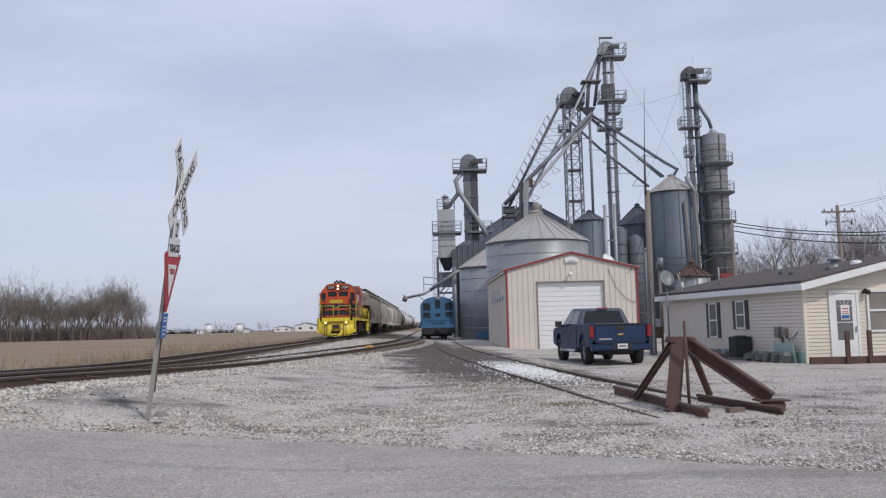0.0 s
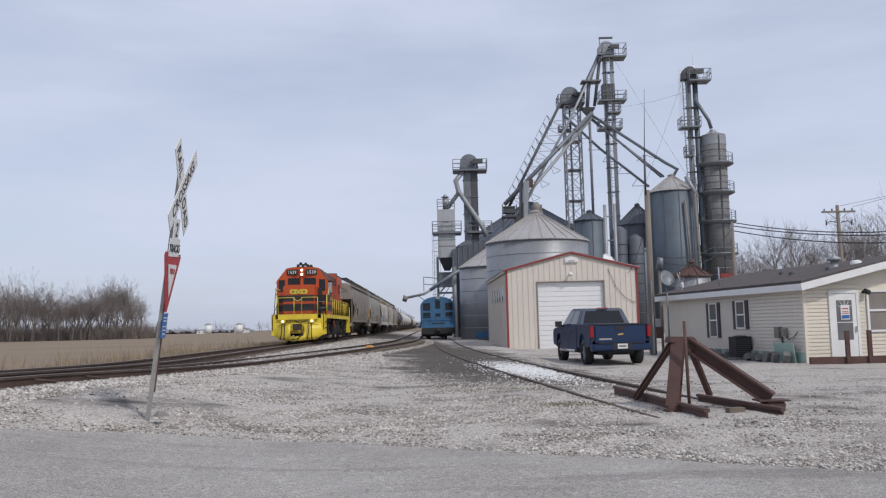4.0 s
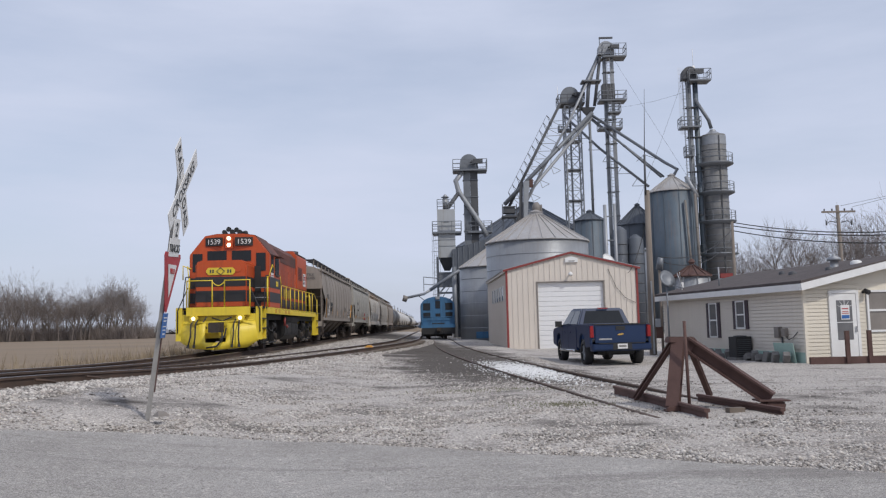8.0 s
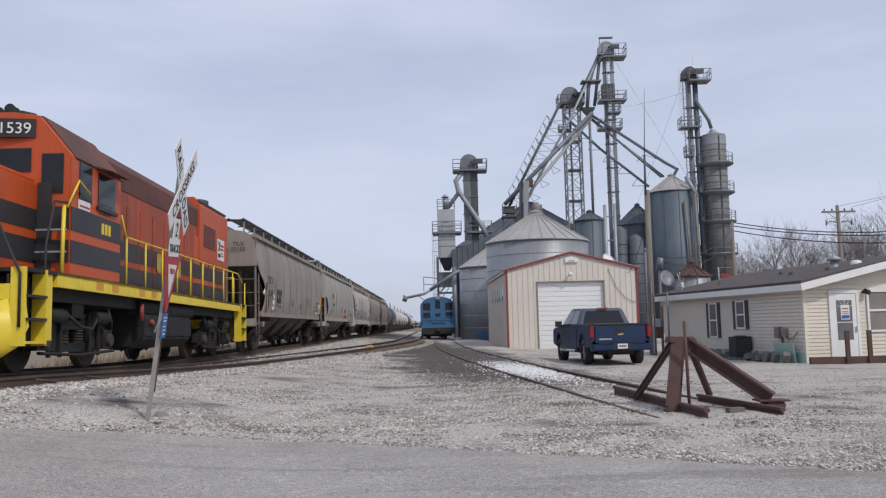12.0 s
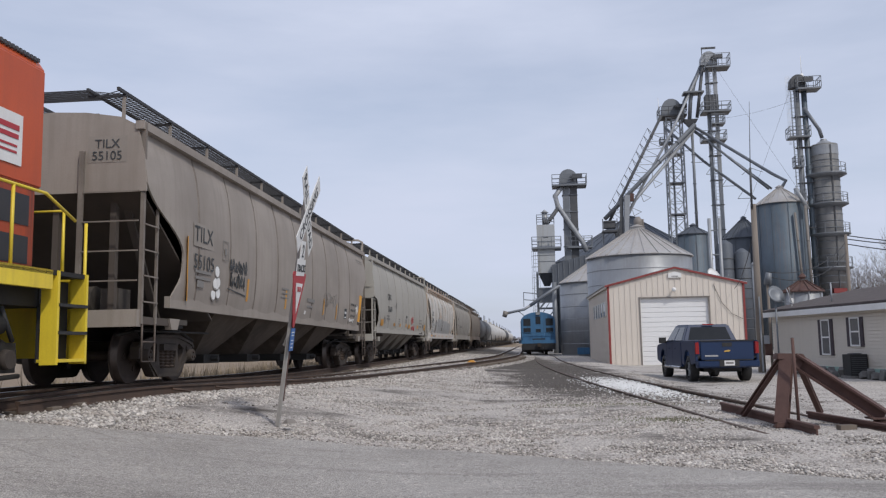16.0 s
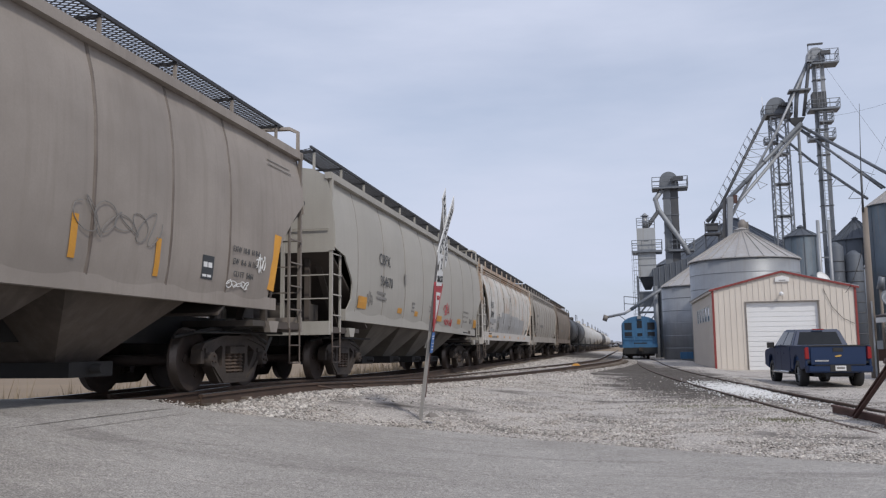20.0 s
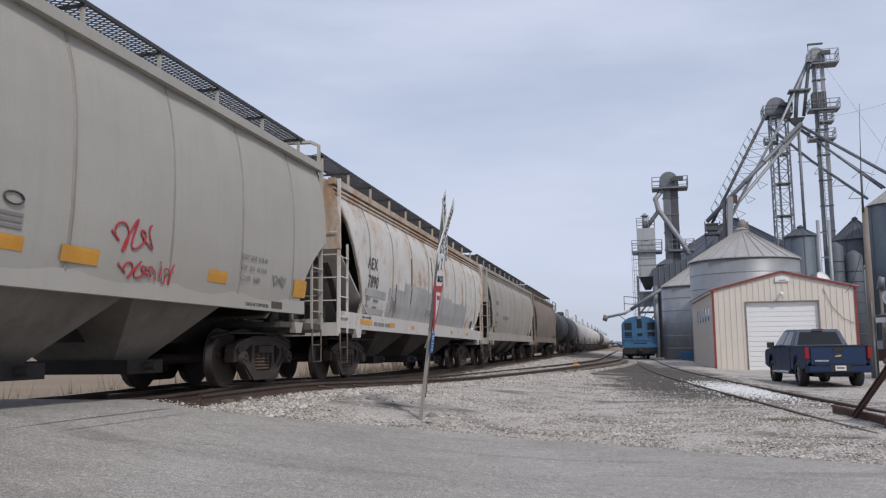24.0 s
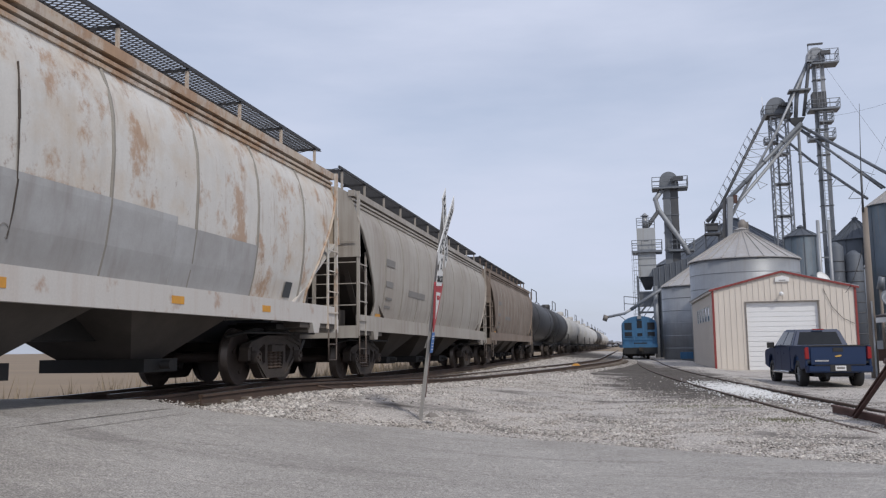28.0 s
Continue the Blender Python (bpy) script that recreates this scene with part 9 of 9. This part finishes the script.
for k in range(78):
    q = 0.363 + 0.237 * (k + r.uniform(-0.6, 0.6)) / 77
    y = 203 + r.uniform(-10, 22)
    src = tall_[k % 4]
    o = src if k < 4 else copy_thing(src, Matrix())
    o.matrix_basis = pose(-q * y, y, -0.12, 0, 0, r.uniform(0, 360)) @ Matrix.Scale(woods_height(q) / 14.2 * r.choice((0.72, 0.86, 0.97, 1.08)), 4)
    o["group"] = "trees along the left field"
for k in range(36):
    q = 0.36 + 0.24 * (k + r.uniform(-0.4, 0.4)) / 35
    y = 203 + r.uniform(-12, 24)
    src = low_[k % 3]
    o = src if k < 3 else copy_thing(src, Matrix())
    o.matrix_basis = pose(-q * y, y, -0.12, 0, 0, r.uniform(0, 360)) @ Matrix.Scale(r.uniform(0.6, 1.15), 4)
    o["group"] = "thicket along the left field"
rk = [bare_tree("bare_tree", 80 + k, 11.5, "leafless brown tree behind the house", 0.5, TWIG, 7) for k in range(3)]
for k in range(34):
    src = rk[k % 3]
    o = src if k < 3 else copy_thing(src, Matrix())
    x = 35 + 1.2 * k + r.uniform(-1, 1)
    o.matrix_basis = pose(x, 108 + r.uniform(-8, 10) - 0.4 * k, -0.12, 0, 0, r.uniform(0, 360)) @ Matrix.Scale((0.92 + 0.012 * k) * r.uniform(0.75, 1.1), 4)
    o["group"] = "trees behind the house"
THICKET = paint("brown_thicket", (0.20, 0.17, 0.155), 1.0, spots=(0.20, 0.165, 0.145), amount=0.7, scale=0.3)
# undergrowth under the woods
def brush(name, x0, x1, y, h, count, seed, mat, label, width=8.0):
    rr = random.Random(seed)
    bm = B()
    for k in range(count):
        x, yy = rr.uniform(x0, x1), y + rr.uniform(-width, width)
        hh = h * rr.uniform(0.4, 1.0)
        for i in range(3):
            rod(bm, (x, yy, -0.15), (x + rr.uniform(-0.5, 0.5) * hh, yy + rr.uniform(-0.3, 0.3) * hh, hh * rr.uniform(0.6, 1)), 0.02 * h / 3 + 0.012, 0.008, 3, cap=False)
    return solid(name, bm, mat, Matrix(), label, "brush", kind="stuff")


brush("undergrowth", -122, -72, 204, 4.2, 4800, 5, THICKET, "tangled brown undergrowth below the bare trees", 7)
brush("undergrowth", 30, 80, 104, 3.5, 900, 6, TWIG, "tangled brown brush behind the house", 10)
# far tree lines: many small clumps along the horizon, coloured as if seen through haze
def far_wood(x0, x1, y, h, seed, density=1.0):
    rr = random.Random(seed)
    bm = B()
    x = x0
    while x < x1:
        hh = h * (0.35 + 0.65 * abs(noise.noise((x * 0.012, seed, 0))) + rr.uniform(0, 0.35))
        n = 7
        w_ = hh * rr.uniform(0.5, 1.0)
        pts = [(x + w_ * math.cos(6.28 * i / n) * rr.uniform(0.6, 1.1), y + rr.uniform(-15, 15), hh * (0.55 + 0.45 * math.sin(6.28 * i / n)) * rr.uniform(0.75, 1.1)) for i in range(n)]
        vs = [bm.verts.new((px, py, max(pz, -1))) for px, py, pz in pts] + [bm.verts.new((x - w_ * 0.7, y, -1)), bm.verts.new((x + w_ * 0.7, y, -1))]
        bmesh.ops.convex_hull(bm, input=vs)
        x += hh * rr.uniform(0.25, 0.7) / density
    return solid("far_wood", bm, FAR_WOOD, Matrix(), "line of bare woods on the horizon, haze painted into its colour", "woods", kind="stuff")


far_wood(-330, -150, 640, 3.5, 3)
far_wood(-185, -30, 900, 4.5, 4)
r = random.Random(31)
for k in range(64):
    o = copy_thing(low_[k % 3], Matrix())
    q, y = -0.37 + 0.27 * r.random(), 640 + 260 * r.random()
    if k % 4 == 0:
        q = -0.35 + 0.02 * r.random()
    o.matrix_basis = pose(q * y, y, -0.2, 0, 0, r.uniform(0, 360)) @ Matrix.Scale(r.uniform(0.6, 1.5), 4)
    o["label"], o["group"] = "far leafless tree across the fields", "far trees across the fields"
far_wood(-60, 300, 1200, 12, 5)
# farmsteads
def farm_house(x, y, w_, d, h, label):
    f = thing("farm_house", pose(x, y, -0.1), label, "house", "far farm buildings")
    bm = B()
    prism(bm, [(-w_ / 2, 0), (w_ / 2, 0), (w_ / 2, h), (0, h * 1.45), (-w_ / 2, h)], 0, d)
    part("walls", bm, WHITE, f)
    bm = B()
    for s in (-1, 1):
        prism(bm, [(0, h * 1.47), (s * (w_ / 2 + 0.4), h * 0.97), (s * (w_ / 2 + 0.4), h * 1.03), (0, h * 1.54)], -0.3, d + 0.3)
    part("roof", bm, STEEL, f)
    for k in range(2):
        bm = B()
        box(bm, (k - 0.5) * w_ * 0.5, -0.05, h * 0.4, w_ * 0.14, 0.1, h * 0.3)
        part("window", bm, GLASS, f)
    return f


farm_house(-84, 500, 13, 16, 3.4, "white farmhouse on the horizon")
farm_house(-99, 505, 10, 12, 2.4, "low white shed on the horizon")
farm_house(-128, 520, 7, 10, 2.2, "small white farm building on the horizon")
farm_house(-152, 520, 6, 9, 1.7, "small white farm shed on the horizon")
for x, h in ((-143.5, 5.2), (-125, 5.0)):
    so = thing("farm_silo", pose(x, 505, -0.1), "white farm silo on the horizon", "silo", "far farm buildings")
    bm = B()
    lathe(bm, [(2.2, 0), (2.2, h)], 16)
    part("silo_wall", bm, WHITE, so)
    bm = B()
    lathe(bm, [(2.3, h), (0.3, h + 1.1)], 16)
    part("silo_roof", bm, PALE_STEEL, so)


# ---- loose stone and grass ----
def scatter(name, count, place, size, material, label, seed, flat=0.6):
    """Many small broken stones as one mesh of stuff."""
    g = np.random.default_rng(seed)
    base = np.array([(1, 0, 0), (-1, 0, 0), (0, 1, 0), (0, -1, 0), (0, 0, 1), (0, 0, -1)], float)
    tri = np.array([(0, 2, 4), (2, 1, 4), (1, 3, 4), (3, 0, 4), (2, 0, 5), (1, 2, 5), (3, 1, 5), (0, 3, 5)])
    pos = place(g, count)
    n = len(pos)
    s = g.uniform(size[0], size[1], (n, 1, 1)) * (1 + 0.6 * (g.random((n, 1, 1)) > 0.93))
    v = base[None] * g.uniform(0.6, 1.25, (n, 6, 3)) * s
    a = g.uniform(0, 6.28, n)
    ca, sa = np.cos(a)[:, None], np.sin(a)[:, None]
    x, y = v[:, :, 0] * ca - v[:, :, 1] * sa, v[:, :, 0] * sa + v[:, :, 1] * ca
    v = np.stack([x, y, v[:, :, 2] * flat], 2) + pos[:, None, :]
    f = (tri[None] + 6 * np.arange(n)[:, None, None]).reshape(-1, 3)
    me = bpy.data.meshes.new(name)
    me.vertices.add(n * 6)
    me.vertices.foreach_set("co", v.reshape(-1))
    me.loops.add(len(f) * 3)
    me.loops.foreach_set("vertex_index", f.reshape(-1))
    me.polygons.add(len(f))
    me.polygons.foreach_set("loop_start", np.arange(len(f)) * 3)
    me.update(calc_edges=True)
    me.materials.append(material)
    return tagged(new(name, me), label, "gravel", kind="stuff")


def on_ground(xy):
    return np.array([(x, y, ground_z(x, y)) for x, y in xy])


def yard(g, n):
    out = []
    while len(out) < n:
        y = 7.0 + 26 * g.random() ** 1.9
        x = g.uniform(-8.5, 6.5 if y < 11 else 3.5)
        if y > road_edge(x) + 0.05 and not (abs(x - main_x(y)) < 1.1 and y < 11):
            lane = abs(x + 0.115 * y - 3.9) < 2.4 + g.normal(0, 0.6) and y > 16.5 + g.uniform(0, 6)
            if (not lane or g.random() < 0.03) and noise.noise((x * 0.5, y * 0.3, 4)) > g.uniform(-0.50, 0.30):
                out.append((x, y))
    return on_ground(out)


def bed(g, n):
    out = []
    while len(out) < n:
        y = 8.5 + 62 * g.random() ** 1.8
        x = g.uniform(main_x(y) - 2.6, max(siding_x(y) + 1.9, main_x(y) + 2.6))
        if min(abs(x - main_x(y)), abs(x - siding_x(y))) > 1.1 + g.normal(0, 0.12) or g.random() < 0.10:
            out.append((x, y))
    return on_ground(out) + np.array([0, 0, 0.005])


def edge(g, n):
    out = []
    while len(out) < n:
        x = g.uniform(-6.5, 6.5)
        out.append((x, road_edge(x) + abs(g.normal(0, 0.25)) - 0.12))
    return np.array([(x, y, max(ground_z(x, y), road_z(x, y) - 0.005)) for x, y in out])


def shoulder(g, n):
    y = 27 + 35 * g.random(n)
    return on_ground(np.stack([1.3 - 0.115 * y - np.abs(g.normal(0, 1.5, n)), y], 1))


def trodden(g, n):
    y = 17 + 38 * g.random(n) ** 1.3
    return on_ground(np.stack([3.9 - 0.115 * y + g.normal(0, 1.6, n), y], 1))


VARIED = pieces(paint("varied_ballast_stone", (0.52, 0.488, 0.452), 0.9, spots=(0.34, 0.30, 0.265), amount=0.8, scale=3, contrast=0.1, grain=80), 0.42, 1.42)
scatter("loose_gravel", 85000, yard, (0.009, 0.026), VARIED, "loose pale crushed stone over the yard", 1)
scatter("track_ballast", 26000, bed, (0.02, 0.048), VARIED, "pale ballast stone between and beside the rails", 2)
scatter("road_edge_gravel", 5000, edge, (0.008, 0.022), VARIED, "fine gravel along the broken asphalt edge", 3)
scatter("lot_gravel", 15000, lambda g, n: on_ground(np.stack([g.uniform(3.3, 11, n), 10.5 + 20 * g.random(n) ** 1.3], 1)), (0.008, 0.020), VARIED, "thin loose stone over the parking lot", 17)
scatter("dark_clods", 900, lambda g, n: on_ground(np.stack([g.uniform(-7, 6, n), 8.8 + 16 * g.random(n) ** 1.5], 1)), (0.012, 0.03), DIRT, "dark clods and pebbles on the gravel", 7)
scatter("white_stone_patch", 3600, lambda g, n: on_ground(np.stack([stub_x(22.5) - 0.05 * (g0 := g.normal(0, 2.3, n)) * 2 + g.normal(0.0, 0.42, n), 22.5 + g0], 1)) + np.array([0, 0, 0.005]), (0.015, 0.034), WHITE, "spread of bright white stone over the stub track", 12)
scatter("lane_dirt", 5200, trodden, (0.010, 0.030), DIRT, "dark trodden grit and clods in the yard lane", 29)
scatter("far_gravel", 9000, shoulder, (0.02, 0.05), VARIED, "coarse pale stone along the siding shoulder", 23)
st1 = solid("orange_stone", (lambda b: (hull(b, [(-0.10, 0, 0), (0.1, 0.03, 0), (0.02, 0.09, 0.0), (0, -0.07, 0), (-0.03, 0, 0.06), (0.06, 0.01, 0.05)]), b)[1])(B()), TAN_PIPE, pose(-3.33, 10.12, 0.25), "reddish stone at the foot of the sign post", "stone")


def tufts(name, count, place, h, material, label, seed):
    rr = random.Random(seed)
    verts, faces = [], []
    for _ in range(count):
        x, y = place(rr)
        z = ground_z(x, y)
        for _ in range(5):
            a, l = rr.uniform(0, 6.28), h * rr.uniform(0.4, 1)
            dx, dy = math.cos(a), math.sin(a)
            k = len(verts)
            w_ = 0.008 + 0.01 * h
            verts += [(x - dy * w_, y + dx * w_, z), (x + dy * w_, y - dx * w_, z), (x + dx * l * 0.35, y + dy * l * 0.35, z + l)]
            faces.append((k, k + 1, k + 2))
    me = bpy.data.meshes.new(name)
    me.from_pydata(verts, [], faces)
    me.materials.append(material)
    return tagged(new(name, me), label, "grass", kind="stuff")


tufts("dry_weeds", 2600, lambda q: (main_x(30) - 3.0 - abs(q.gauss(0, 2.2)), 8 + 75 * q.random() ** 1.3), 0.42, DRY_GRASS, "dry straw-coloured weeds along the field edge", 5)
tufts("tall_dry_stalks", 220, lambda q: (-11.5 - 3.5 * q.random(), 14 + 40 * q.random()), 0.95, DRY_GRASS, "tall dead weed stalks beyond the track", 6)
tufts("low_grass", 420, lambda q: (1.6 + q.gauss(0, 0.4), 12.9 + q.gauss(0, 0.22)), 0.028, MOSS, "low green grass patches in the gravel", 8)
tufts("low_grass", 420, lambda q: (0.9 + q.gauss(0, 0.8), 16.0 + q.gauss(0, 0.25)), 0.028, MOSS, "low green grass patches in the gravel", 9)


# ---- what moves ----
# how far the locomotive's front has still to go to y = 0, metres by seconds
RUN = [(0, 66.7), (3, 52.0), (5.5, 40.2), (8, 29.3), (10.5, 18.3), (11, 16.1), (12, 11.75), (17, -9.9), (28, -57.05)]


def run_at(t):
    for (a, ya), (b, yb) in zip(RUN, RUN[1:]):
        if a <= t <= b:
            return ya + (yb - ya) * (t - a) / (b - a)
    return RUN[-1][1]


def track_pose(y, length):
    """The pose of a vehicle whose front is at y and that rests on the rails at both trucks."""
    a, b = y + 2.6, y + length - 2.6
    za, zb = rail_z(a), rail_z(b)
    p, q = Vector((main_x(a), a, za)), Vector((main_x(b), b, zb))
    d = (q - p).normalized()
    turn = math.degrees(math.atan2(-d.x, d.y))
    tilt = math.degrees(math.asin(d.z))
    return Matrix.Translation(p) @ pose(0, 0, 0, 0, 0, turn) @ pose(0, 0, 0, tilt) @ Matrix.Translation((0, -2.6, 0))


def motions():
    at = 0.0
    times = [i * 0.5 for i in range(57)]
    consist = [(loco, 16.74)] + list(zip(hoppers, (19.1, 17.6, 18.4, 17.9, 17.0))) + [(t, 16.6) for t in tanks]
    for car, length in consist:
        walk(car, [(t, track_pose(run_at(t) + at, length)) for t in times])
        at += length
    spin = [i * 0.125 for i in range(225)]
    for ob, y, r in WHEELSETS_NEAR[:16] + LOCO_WHEELS:
        walk(ob, [(t, pose(0, y, r, math.degrees((RUN[0][1] - run_at(t)) / r))) for t in spin])


motions()
